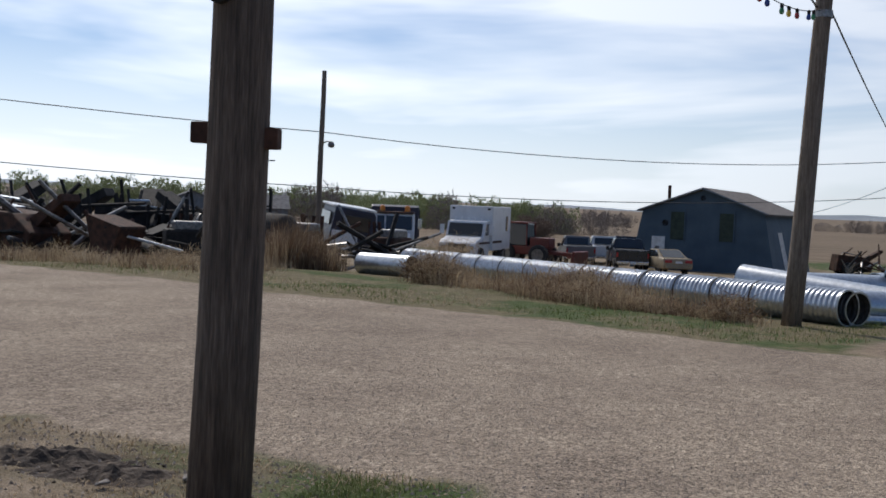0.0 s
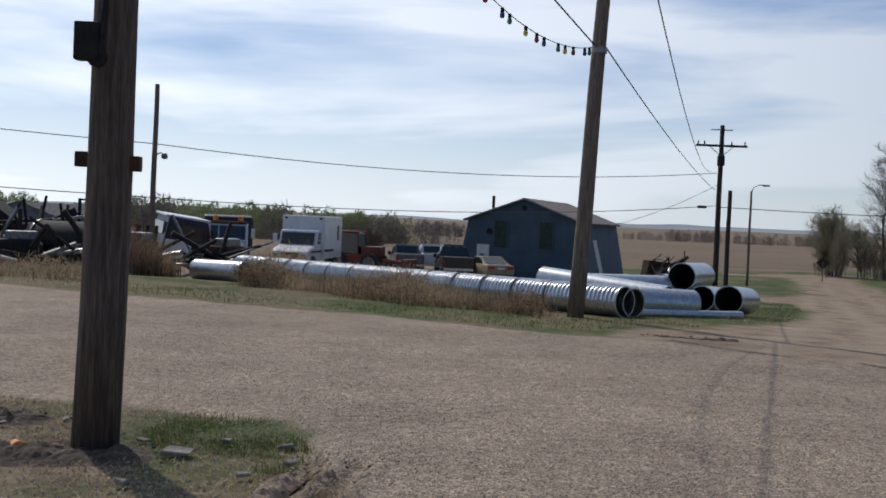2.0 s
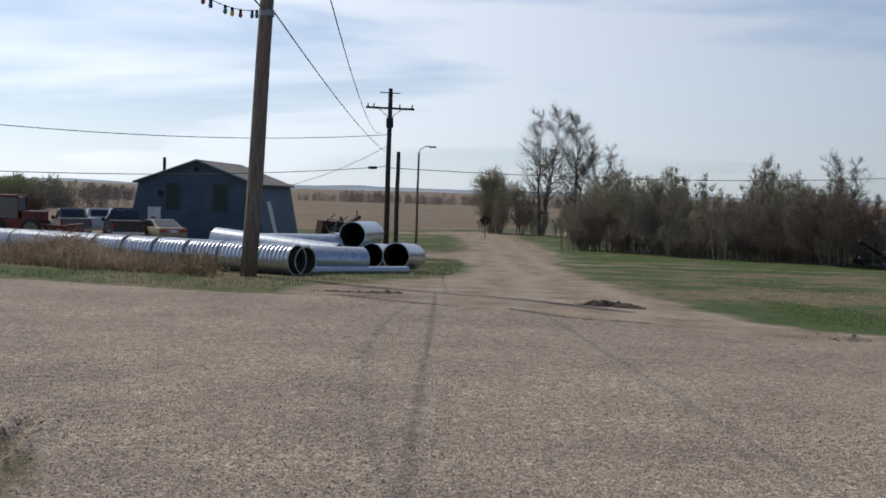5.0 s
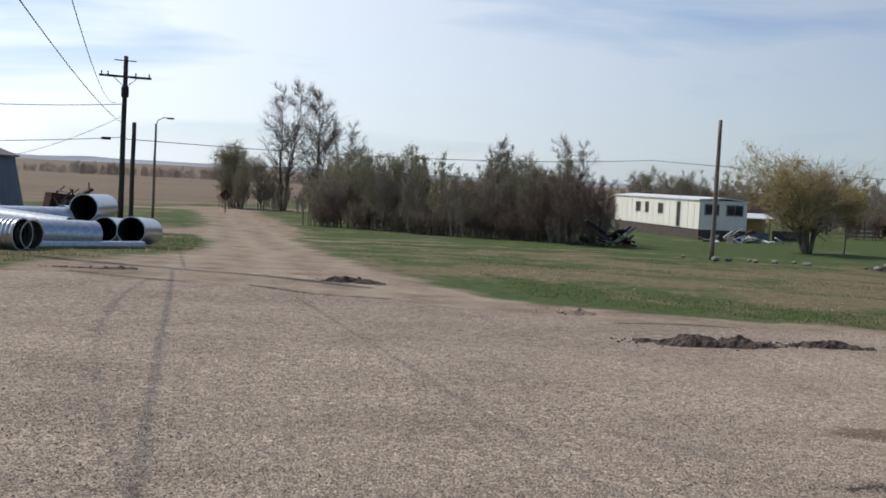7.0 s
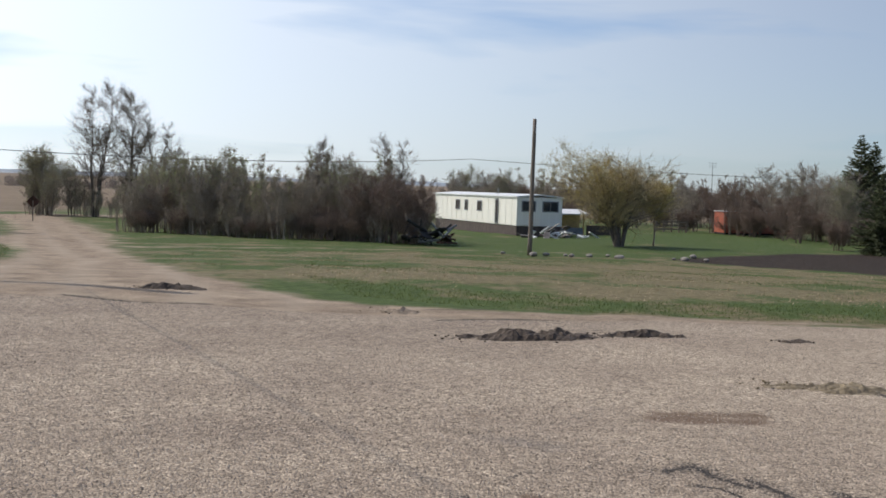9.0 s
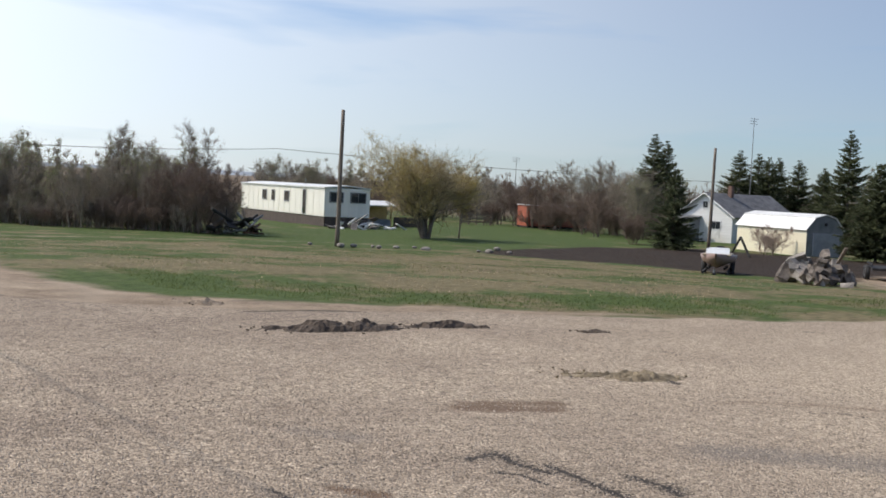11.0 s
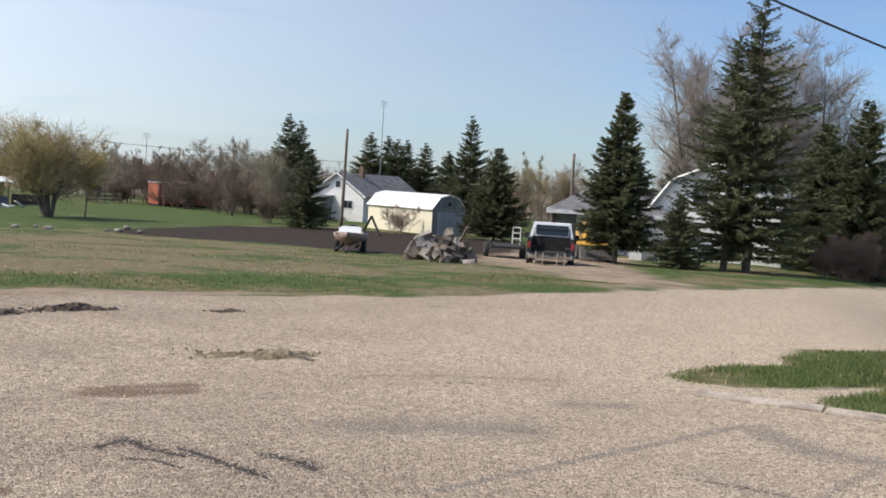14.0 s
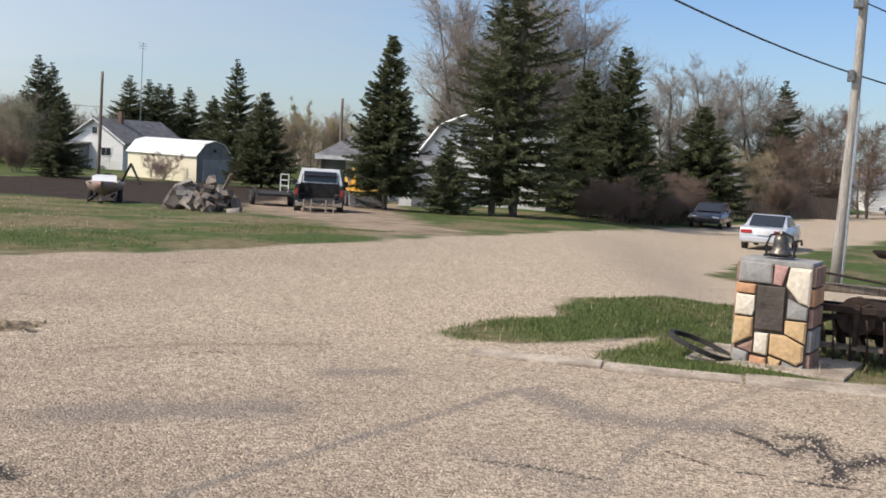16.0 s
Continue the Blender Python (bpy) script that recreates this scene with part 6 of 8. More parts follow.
def garage():
    t = thing("garage", on_ground(75.15, 32.9, -26, -0.05), "cream garage with white roof and grey door", "garage")
    w, dp, ea, ap = 3.15, 7.7, 1.95, 2.95
    gable_body([(0, 0), (w, 0), (w, ea), (w * 0.78, ap - 0.25), (w / 2, ap), (w * 0.22, ap - 0.25), (0, ea)], dp, M_CREAM, t)
    part("gable_cladding", prism([(0.01, 0.0), (w - 0.01, 0.0), (w - 0.01, ea), (w * 0.78, ap - 0.26), (w / 2, ap - 0.01), (w * 0.22, ap - 0.26), (0.01, ea)], -0.03, 0.0), M_GREYWALL, t, "grey gable cladding")
    for a, b in (((w / 2, ap), (w * 0.2, ap - 0.24)), ((w * 0.22, ap - 0.25), (-0.12, ea - 0.12)), ((w / 2, ap), (w * 0.8, ap - 0.24)), ((w * 0.78, ap - 0.25), (w + 0.12, ea - 0.12))):
        roof_plane(a, b, dp, M_ROOFWHITE, t, 0.1, 0.05, "white metal roof")
    d = part("overhead_door", box(w / 2 + 0.1, -0.06, 0.85, 2.3, 0.06, 1.65, 0.01), M_DOORGREY, t, "grey overhead door")
    for i in range(4):
        part("door_panel", box(w / 2 + 0.1, -0.1, 0.25 + i * 0.4, 2.25, 0.025, 0.36, 0.008), M_DOORGREY, d)
    part("gable_lamp", box(w / 2, -0.08, 2.3, 0.18, 0.1, 0.22, 0.02), M_BLACK, t)
    return t


garage()


def carport():
    t = thing("carport", on_ground(66.6, 17.2, 17, 0.0), "open carport with grey hipped roof and white fascia", "carport")
    bm = bmesh.new()
    e = [bm.verts.new(v) for v in ((-4.2, -4, 2.45), (4.2, -4, 2.45), (4.2, 4, 2.45), (-4.2, 4, 2.45), (-4.2, -4, 2.5), (4.2, -4, 2.5), (4.2, 4, 2.5), (-4.2, 4, 2.5), (0, -1.2, 4.1), (0, 1.2, 4.1))]
    for f in ((3, 2, 1, 0), (0, 1, 5, 4), (1, 2, 6, 5), (2, 3, 7, 6), (3, 0, 4, 7), (4, 5, 8), (5, 6, 9, 8), (6, 7, 9), (7, 4, 8, 9)):
        bm.faces.new([e[i] for i in f])
    part("roof", bm, M_ROOF, t, "grey hipped roof")
    for x, y, sx, sy in ((0, -4.02, 8.5, 0.06), (0, 4.02, 8.5, 0.06), (-4.22, 0, 0.06, 8.1), (4.22, 0, 0.06, 8.1)):
        part("fascia", box(x, y, 2.38, sx, sy, 0.22), M_WHITEWOOD, t, "white fascia board")
    for x in (-3.8, 3.8):
        for y in (-3.6, 0.0, 3.6):
            part("post", box(x, y, 1.15, 0.15, 0.15, 2.5), M_SKIRT if y else M_POLE_GREY, t)
    part("back_wall", box(3.9, 0, 1.2, 0.1, 7.6, 2.4), M_GREYWALL, t)
    return t


carport()
rb = thing("covered_load", on_ground(61.8, 19.0, 15), "rounded dark tarpaulin-covered load under the carport", "load")
part("cover", lathe([(0.02, 1.25), (0.5, 1.15), (0.85, 0.8), (0.95, 0.35), (0.95, 0.0)], 18, None, pose(0, 0, 0)), M_BLACK, rb, "dark domed cover")
tk = thing("white_frame_rack", on_ground(59.4, 20.6, 15) @ Matrix.Scale(0.62, 4), "leaning white tubular frame", "frame")
for a, b in (((0, 0, 0), (0.3, 0.0, 2.0)), ((0, 0.7, 0), (0.3, 0.7, 2.0)), ((0.3, 0, 2.0), (0.3, 0.7, 2.0)), ((0.15, 0, 1.0), (0.15, 0.7, 1.0)), ((0.22, 0, 1.5), (0.22, 0.7, 1.5))):
    part("tube", rod(a, b, 0.05), M_WHITEWOOD, tk)


def gambrel_house():
    t = thing("street_house", on_ground(64.6, 10.9, -84), "white gambrel-roofed house behind spruces", "house")
    hw, dp = 3.7, 9.0
    prof = [(-hw, -0.3), (hw, -0.3), (hw, 2.7), (hw * 0.66, 4.5), (0, 5.55), (-hw * 0.66, 4.5), (-hw, 2.7)]
    gable_body(prof, dp, M_SIDING, t)
    for s in (-1, 1):
        roof_plane((0, 5.55), (s * hw * 0.67, 4.48), dp, M_ROOF, t, 0.3, 0.1, "grey shingled roof slope")
        roof_plane((s * hw * 0.66, 4.5), (s * (hw + 0.25), 2.45), dp, M_ROOF, t, 0.3, 0.1, "grey shingled roof slope")
        part("barge_board", rod((0, -0.32, 5.6), (s * hw * 0.67, -0.32, 4.52), 0.08, seg=4), M_WHITEWOOD, t)
        part("barge_board", rod((s * hw * 0.67, -0.32, 4.52), (s * (hw + 0.28), -0.32, 2.45), 0.08, seg=4), M_WHITEWOOD, t)
    for x in (-1.5, 1.5):
        window(t, x, 0, 1.5, 1.1, 1.0, "y-")
        window(t, x * 0.6, 0, 3.6, 0.8, 0.9, "y-")
    part("chimney", box(-0.6, 4, 5.8, 0.5, 0.5, 1.0), M_BRICK, t, "brick chimney")
    part("wing", box(-hw - 2.3, 5.0, 1.2, 4.4, 6.5, 2.8), M_SIDING, t, "lower wing")
    part("wing_roof", prism([(-hw - 4.8, 2.5), (-hw - 2.3, 4.2), (-hw, 2.6), (-hw, 2.45), (-hw - 4.8, 2.4)], 1.5, 8.5), M_ROOF, t, "grey wing roof")
    return t


gambrel_house()
gs_ = thing("garden_shed", on_ground(58.0, 13.1, -80), "small white garden shed with black roof", "shed")
gable_body([(-0.95, 0), (0.95, 0), (0.95, 1.55), (0, 2.15), (-0.95, 1.55)], 2.0, M_SIDING, gs_)
for s in (-1, 1):
    roof_plane((0, 2.15), (s * 1.15, 1.42), 2.0, M_BLACK, gs_, 0.15, 0.06)
part("shed_door", box(0.1, -0.03, 0.85, 0.8, 0.05, 1.6, 0.01), M_GREYWALL, gs_)
gh = thing("grey_house", on_ground(-55.6, 150.5, 24), "grey house with broad roof across the yard", "house")
gable_body([(-5, -0.3), (5, -0.3), (5, 2.4), (0, 4.3), (-5, 2.4)], 8, M_GREYWALL, gh)
for s in (-1, 1):
    roof_plane((0, 4.3), (s * 5.4, 2.2), 8, M_ROOF, gh, 0.3, 0.1)
gh2 = thing("grey_house", on_ground(-58.5, 163, -70), "far house with a pale tin roof", "house")
gable_body([(-4, -0.3), (4, -0.3), (4, 2.4), (0, 4.2), (-4, 2.4)], 12, M_GREYWALL, gh2)
for s in (-1, 1):
    roof_plane((0, 4.2), (s * 4.4, 2.2), 12, M_ROOF, gh2, 0.3, 0.1)
fh = thing("street_bungalow", on_ground(106, -9.6, -82), "far white bungalow along the street", "house")
gable_body([(-4, -0.3), (4, -0.3), (4, 2.4), (0, 3.9), (-4, 2.4)], 9, M_SIDING, fh)
for s in (-1, 1):
    roof_plane((0, 3.9), (s * 4.4, 2.2), 9, M_ROOF, fh, 0.3, 0.1)
fh2 = thing("street_bungalow", on_ground(118, -23.5, -78), "far white bungalow at the street's end", "house")
gable_body([(-5, -0.3), (5, -0.3), (5, 2.5), (0, 4.0), (-5, 2.5)], 9, M_SIDING, fh2)
for s in (-1, 1):
    roof_plane((0, 4.0), (s * 5.4, 2.3), 9, M_ROOF, fh2, 0.3, 0.1)
window(fh2, -1.5, 0, 1.5, 1.4, 1.0, "y-")
fc = thing("picket_fence", on_ground(82, -3.5, -80), "brown wooden picket fence along the street", "fence")
for i in range(22):
    part("picket", box(-3.4 + i * 0.3, 0, 0.62, 0.14, 0.04, 1.15), M_WOODPALE if 2 < i < 9 else M_SKIRT, fc)
for z in (0.3, 0.95):
    part("rail", box(-0.2, 0.05, z, 6.6, 0.05, 0.09), M_SKIRT, fc)
fc2 = thing("board_fence", on_ground(90, -8.2, -76), "dark close-boarded fence along the street", "fence")
for i in range(26):
    part("board", box(-4.5 + i * 0.36, 0, 0.8, 0.34, 0.04, 1.6 + 0.04 * (i % 3)), M_SKIRT, fc2)

for x, y, h in ((107.5, 53.4, 12.4), (118.3, 92.2, 8.3)):
    am = thing("antenna_mast", on_ground(x, y), "thin steel antenna mast behind the houses", "antenna")
    part("mast", tube([(0, 0, 0), (0, 0, h)], [0.07, 0.03], 6), M_STEEL, am)
    for k in range(3):
        part("element", rod((-0.8, 0, h - 0.1 - k * 0.25), (0.8, 0, h - 0.1 - k * 0.25), 0.02, seg=5), M_STEEL, am)


M_GREYCAR = paint("grey_car_paint", (0.16, 0.165, 0.17), 0.35, 0.1, 0.2, 0.3)


# ---- vehicles: x forward, y left ----
def wheel(parent, x, y, r, w=0.22, dual=False):
    ty = part("wheel", lathe([(r * 0.62, -w / 2), (r * 0.93, -w / 2), (r, -w * 0.3), (r, w * 0.3), (r * 0.93, w / 2), (r * 0.62, w / 2)], 20, None, pose(x, y, r, 90, 0, 0)), M_RUBBER, parent, "black tyre", True)
    part("rim", lathe([(0.001, -w * 0.36), (r * 0.3, -w * 0.42), (r * 0.63, -w * 0.46), (r * 0.63, w * 0.46), (r * 0.3, w * 0.42), (0.001, w * 0.36)], 16, None, pose(x, y, r, 90, 0, 0)), M_STEEL, ty, "steel rim")
    return ty


def pickup(m, paint_cab, paint_bed, label, open_bed=False):
    t = thing("pickup_truck", m, label, "pickup truck")
    w = 0.96
    if open_bed:
        part("bed_floor", box(-1.72, 0, 0.66, 1.98, 1.6, 0.08, 0.01), M_BLACK, t, "black bed liner")
        part("bed_headboard", box(-0.80, 0, 1.0, 0.08, 1.6, 0.6, 0.01), M_BLACK, t)
        for sgn in (-1, 1):
            part("bed_side", box(-1.73, sgn * 0.87, 0.92, 1.98, 0.18, 0.78, 0.03), paint_bed, t)
            part("wheel_hump", box(-1.85, sgn * 0.70, 0.80, 0.8, 0.2, 0.22, 0.06), M_BLACK, t)
        part("tailgate", box(-3.0, 0, 0.66, 0.56, 1.6, 0.07, 0.015), paint_bed, t, "lowered black tailgate")
        part("load_hoop", tube([(-0.95, -0.75, 1.3), (-0.9, -0.72, 1.62), (-0.9, 0.72, 1.62), (-0.95, 0.75, 1.3)], 0.03, 6), M_BLACK, t)
    else:
        part("bed", prism([(-2.7, 0.5), (-0.75, 0.5), (-0.75, 1.3), (-2.72, 1.3)], -w, w, 0.03), paint_bed, t)
        # flat black plate stands in for the shaded hollow of the bed
        part("bed_hollow_shade", box(-1.72, 0, 1.285, 1.75, 1.6, 0.04), M_BLACK, t)
        part("tailgate", box(-2.74, 0, 0.98, 0.06, 1.62, 0.58, 0.015), paint_bed, t)
    part("cab", prism([(-0.78, 0.5), (1.35, 0.5), (1.35, 1.1), (0.95, 1.2), (0.45, 1.86), (-0.6, 1.9), (-0.78, 1.2)], -w, w, 0.03, None, lambda x, z: 0.0 if z < 1.2 else (z - 1.16) * 0.24), paint_cab, t)
    part("rear_window", prism([(-0.815, 1.36), (-0.77, 1.36), (-0.66, 1.78), (-0.70, 1.78)], -0.68, 0.68), M_GLASS, t)
    part("windshield", prism([(0.94, 1.2), (0.98, 1.2), (0.55, 1.74), (0.51, 1.74)], -0.72, 0.72), M_GLASS, t)
    for sgn in (-1, 1):
        bm = bmesh.new()
        bm.faces.new([bm.verts.new((x, sgn * (w + 0.012 - (z - 1.16) * 0.24), z)) for x, z in ((-0.6, 1.2), (0.8, 1.2), (0.42, 1.70), (-0.52, 1.74))])
        part("side_window", bm, M_GLASS, t)
        part("tail_lamp", box(-2.75, sgn * 0.89, 1.0, 0.05, 0.09, 0.26, 0.01), M_TAILRED, t, "red tail lamp")
        part("mirror", box(0.75, sgn * 1.08, 1.25, 0.1, 0.2, 0.24, 0.03), M_BLACK, t)
        for x in (-1.85, 1.75):
            wheel(t, x, sgn * 0.86, 0.38, 0.26)
        part("headlamp", box(2.52, sgn * 0.74, 0.88, 0.06, 0.3, 0.2, 0.02), M_CHROME, t)
    part("hood", prism([(1.3, 0.5), (2.5, 0.5), (2.52, 0.98), (1.3, 1.14)], -w, w, 0.04), paint_cab, t)
    part("rear_bumper", box(-2.84, 0, 0.55, 0.16, 1.86, 0.2, 0.03), M_CHROME, t, "bright rear bumper")
    part("front_bumper", box(2.58, 0, 0.5, 0.14, 1.86, 0.2, 0.03), M_CHROME, t)
    part("plate", box(-2.93, 0, 0.57, 0.02, 0.32, 0.15), M_WHITE, t, "pale plain plate")
    return t


def sedan(m, pt, label, s=1.0):
    t = thing("car", m, label, "car")
    w = 0.88
    part("body", prism([(-2.2, 0.32), (2.2, 0.30), (2.25, 0.62), (1.95, 0.76), (0.95, 0.90), (-1.35, 0.96), (-2.15, 0.92), (-2.28, 0.62)], -w, w, 0.06), pt, t, "", True)
    part("cabin", prism([(1.05, 0.88), (0.30, 1.36), (-0.75, 1.40), (-1.62, 0.93)], -0.84, 0.84, 0.04, None, lambda x, z: 0.0 if z < 1.0 else (z - 0.9) * 0.36), pt, t)
    part("rear_window", prism([(-1.60, 0.97), (-1.55, 0.97), (-0.78, 1.37), (-0.84, 1.37)], -0.64, 0.64), M_GLASS, t)
    part("windshield", prism([(1.0, 0.94), (1.06, 0.94), (0.38, 1.34), (0.32, 1.34)], -0.64, 0.64), M_GLASS, t)
    for sgn in (-1, 1):
        bm = bmesh.new()
        bm.faces.new([bm.verts.new((x, sgn * (0.86 - max(0, z - 0.9) * 0.36), z)) for x, z in ((-1.3, 0.98), (0.85, 0.95), (0.28, 1.31), (-0.75, 1.34))])
        part("side_window", bm, M_GLASS, t)
        part("tail_lamp", box(-2.26, sgn * 0.62, 0.76, 0.06, 0.42, 0.15, 0.02), M_TAILRED, t, "red tail lamp")
        part("headlamp", box(2.18, sgn * 0.62, 0.62, 0.1, 0.4, 0.14, 0.03), M_CHROME, t)
        part("mirror", box(0.7, sgn * 0.98, 0.98, 0.12, 0.16, 0.12, 0.03), pt, t)
        for x in (-1.35, 1.38):
            wheel(t, x, sgn * 0.78, 0.31, 0.2)
    part("plate", box(-2.31, 0, 0.72, 0.02, 0.42, 0.13), M_WHITE, t, "pale plain plate")
    part("bumper", box(-2.28, 0, 0.46, 0.12, 1.6, 0.2, 0.04), pt, t)
    part("grille", box(2.25, 0, 0.5, 0.05, 0.9, 0.16, 0.02), M_BLACK, t)
    return t


pickup(on_ground(44.0, 13.9, 17, -0.12) @ Matrix.Scale(0.94, 4), M_WHITE, M_DARKCAR, "white-cabbed pickup with lowered tailgate parked on dirt", True)
pickup(on_ground(-2.1, 79.0, 98), M_GREYCAR, M_GREYCAR, "grey pickup parked behind the pipe")
pickup(on_ground(1.1, 72.0, 96), M_DARKCAR, M_DARKCAR, "black pickup parked beside the barn")
pickup(on_ground(-0.3, 82.5, 96), M_WHITE, M_WHITE, "white pickup parked in the yard")
pickup(on_ground(1.3, 87.5, 96), M_DARKCAR, M_DARKCAR, "dark pickup parked at the back")
sedan(on_ground(3.15, 70.2, 110), M_TAN, "faded tan car in front of the barn")


def box_truck():
    t = thing("box_truck", on_ground(-7.9, 69.5, -98, 0.08) @ Matrix.Scale(1.12, 4), "white box truck with a tall body and dark stripe", "truck")
    part("box_body", box(-1.3, 0, 1.95, 4.2, 2.35, 2.3, 0.06), M_WHITE, t, "tall white box body")
    part("box_window", box(-2.4, -1.19, 2.2, 0.4, 0.03, 0.8, 0.02), M_GLASS, t)
    part("box_window", box(-2.4, 1.19, 2.2, 0.4, 0.03, 0.8, 0.02), M_GLASS, t)
    for sgn in (-1, 1):
        part("stripe", box(-0.3, sgn * 1.185, 1.25, 2.0, 0.02, 0.12), M_RUST, t, "dark red stripe")
        part("stripe", box(1.6, sgn * 1.03, 1.22, 2.6, 0.02, 0.10), M_RUST, t, "dark red stripe")
        part("box_lamp", box(0.82, sgn * 0.95, 2.95, 0.04, 0.14, 0.1), M_BLACK, t)
        part("mirror", box(1.6, sgn * 1.32, 1.85, 0.08, 0.24, 0.5, 0.03), M_WHITE, t)
        wheel(t, 2.5, sgn * 0.95, 0.5, 0.3)
        wheel(t, -1.9, sgn * 0.92, 0.5, 0.5)
        part("headlamp", box(3.38, sgn * 0.72, 1.0, 0.06, 0.3, 0.2, 0.03), M_CHROME, t)
        bm = bmesh.new()
        bm.faces.new([bm.verts.new((x, sgn * 1.03, z)) for x, z in ((0.95, 1.6), (1.75, 1.6), (1.5, 2.18), (0.95, 2.2))])
        part("side_window", bm, M_GLASS, t)
    part("cab", prism([(0.8, 0.6), (2.0, 0.6), (2.0, 1.52), (1.62, 2.3), (0.8, 2.36)], -1.02, 1.02, 0.06), M_WHITE, t)
    part("windshield", prism([(2.0, 1.58), (2.03, 1.58), (1.72, 2.2), (1.69, 2.2)], -0.88, 0.88), M_GLASS, t)
    part("hood", prism([(1.95, 0.6), (3.35, 0.6), (3.36, 1.2), (3.1, 1.36), (1.95, 1.55)], -0.96, 0.96, 0.08), M_WHITE, t)
    part("grille", box(3.38, 0, 0.95, 0.05, 0.95, 0.45, 0.02), M_BLACK, t)
    part("bumper", box(3.48, 0, 0.55, 0.16, 2.2, 0.26, 0.04), M_CHROME, t)
    for y in (-0.7, -0.35, 0, 0.35, 0.7):
        part("marker_lamp", box(1.45, y, 2.42, 0.14, 0.1, 0.08, 0.02), M_WHITE, t)
    return t


def wreck_cab():
    t = thing("truck_cab_wreck", on_ground(-13.75, 60.4, 28) @ pose(0, 0, 0.35, 4, 7, 0) @ Matrix.Scale(1.2, 4), "wrecked navy and white truck cab tilted in weeds", "truck cab")
    part("shell", prism([(-1.0, 0.2), (1.1, 0.2), (1.1, 1.15), (0.85, 2.2), (-0.9, 2.28), (-1.0, 1.1)], -1.05, 1.05, 0.08), M_NAVY, t)
    part("roof", box(-0.05, 0, 2.27, 1.95, 2.0, 0.1, 0.04), M_WHITE, t, "white roof edge")
    for sgn in (-1, 1):
        part("door_panel", box(-0.35, sgn * 1.06, 0.85, 1.15, 0.03, 0.85, 0.02), M_WHITE, t, "white door panel")
        part("door_window", box(0.05, sgn * 1.065, 1.65, 1.25, 0.02, 0.62, 0.02), M_GLASS, t)
        wheel(t, 0.6, sgn * 0.9, 0.48, 0.28)
    part("windshield", prism([(1.12, 1.2), (1.15, 1.2), (0.92, 2.08), (0.89, 2.08)], -0.9, 0.9), M_GLASS, t)
    part("rear_window", box(-1.02, 0, 1.7, 0.03, 1.5, 0.55, 0.02), M_GLASS, t)
    part("frame_rail", box(-2.2, 0.5, 0.35, 3.2, 0.12, 0.22), M_BLACK, t)
    part("frame_rail", box(-2.2, -0.5, 0.35, 3.2, 0.12, 0.22), M_BLACK, t)
    part("engine_block", box(1.5, 0, 0.7, 0.9, 0.8, 0.7, 0.06), M_BLACK, t)
    part("radiator", box(2.0, 0, 0.75, 0.12, 1.0, 0.85, 0.03), M_BLACK, t)
    return t


def dump_truck():
    t = thing("dump_truck", on_ground(-12.6, 68.9, -80) @ Matrix.Scale(1.18, 4), "old white dump truck with amber beacons and navy tipper", "truck")
    part("cab", prism([(-0.4, 0.7), (1.0, 0.7), (1.0, 1.6), (0.8, 2.45), (-0.4, 2.5)], -1.0, 1.0, 0.06), M_WHITE, t)
    part("cab_trim", box(0.25, 0, 2.52, 1.3, 1.9, 0.1, 0.03), M_RUST, t, "rusty roof rail")
    part("windshield", prism([(1.01, 1.68), (1.04, 1.68), (0.88, 2.36), (0.85, 2.36)], -0.42, 0.86), M_GLASS, t)
    part("windshield", prism([(1.01, 1.68), (1.04, 1.68), (0.88, 2.36), (0.85, 2.36)], -0.86, -0.5), M_GLASS, t)
    part("hood", prism([(1.0, 0.7), (2.2, 0.7), (2.2, 1.3), (1.0, 1.55)], -0.8, 0.8, 0.08), M_WHITE, t)
    part("grille", box(2.23, 0, 0.95, 0.06, 1.1, 0.6, 0.02), M_RUST, t, "rusty grille")
    part("tipper", prism([(-3.8, 1.2), (-0.6, 1.2), (-0.6, 2.8), (-0.9, 2.9), (-3.8, 2.7)], -1.2, 1.2, 0.04), M_NAVY, t, "navy tipper body")
    for i in range(4):
        for sgn in (-1, 1):
            part("tipper_rib", box(-3.5 + i * 0.85, sgn * 1.23, 2.0, 0.1, 0.07, 1.4), M_NAVY, t)
    for sgn in (-1, 1):
        b = part("beacon", lathe([(0.001, 0.30), (0.10, 0.28), (0.13, 0.2), (0.13, 0.03), (0.15, 0.0)], 14, None, pose(0.3, sgn * 0.62, 2.58)), M_AMBER, t, "amber beacon")
        part("beacon_base", box(0.3, sgn * 0.62, 2.57, 0.28, 0.28, 0.06), M_BLACK, b)
        wheel(t, 1.6, sgn * 0.9, 0.5, 0.3)
        wheel(t, -2.6, sgn * 0.9, 0.5, 0.5)
        part("headlamp", box(2.2, sgn * 0.86, 1.0, 0.14, 0.26, 0.26, 0.05), M_CHROME, t)
        part("side_window", box(0.3, sgn * 1.005, 2.05, 0.75, 0.02, 0.55), M_GLASS, t)
        part("mirror", box(0.8, sgn * 1.25, 2.0, 0.06, 0.2, 0.5, 0.02), M_CHROME, t)
    return t


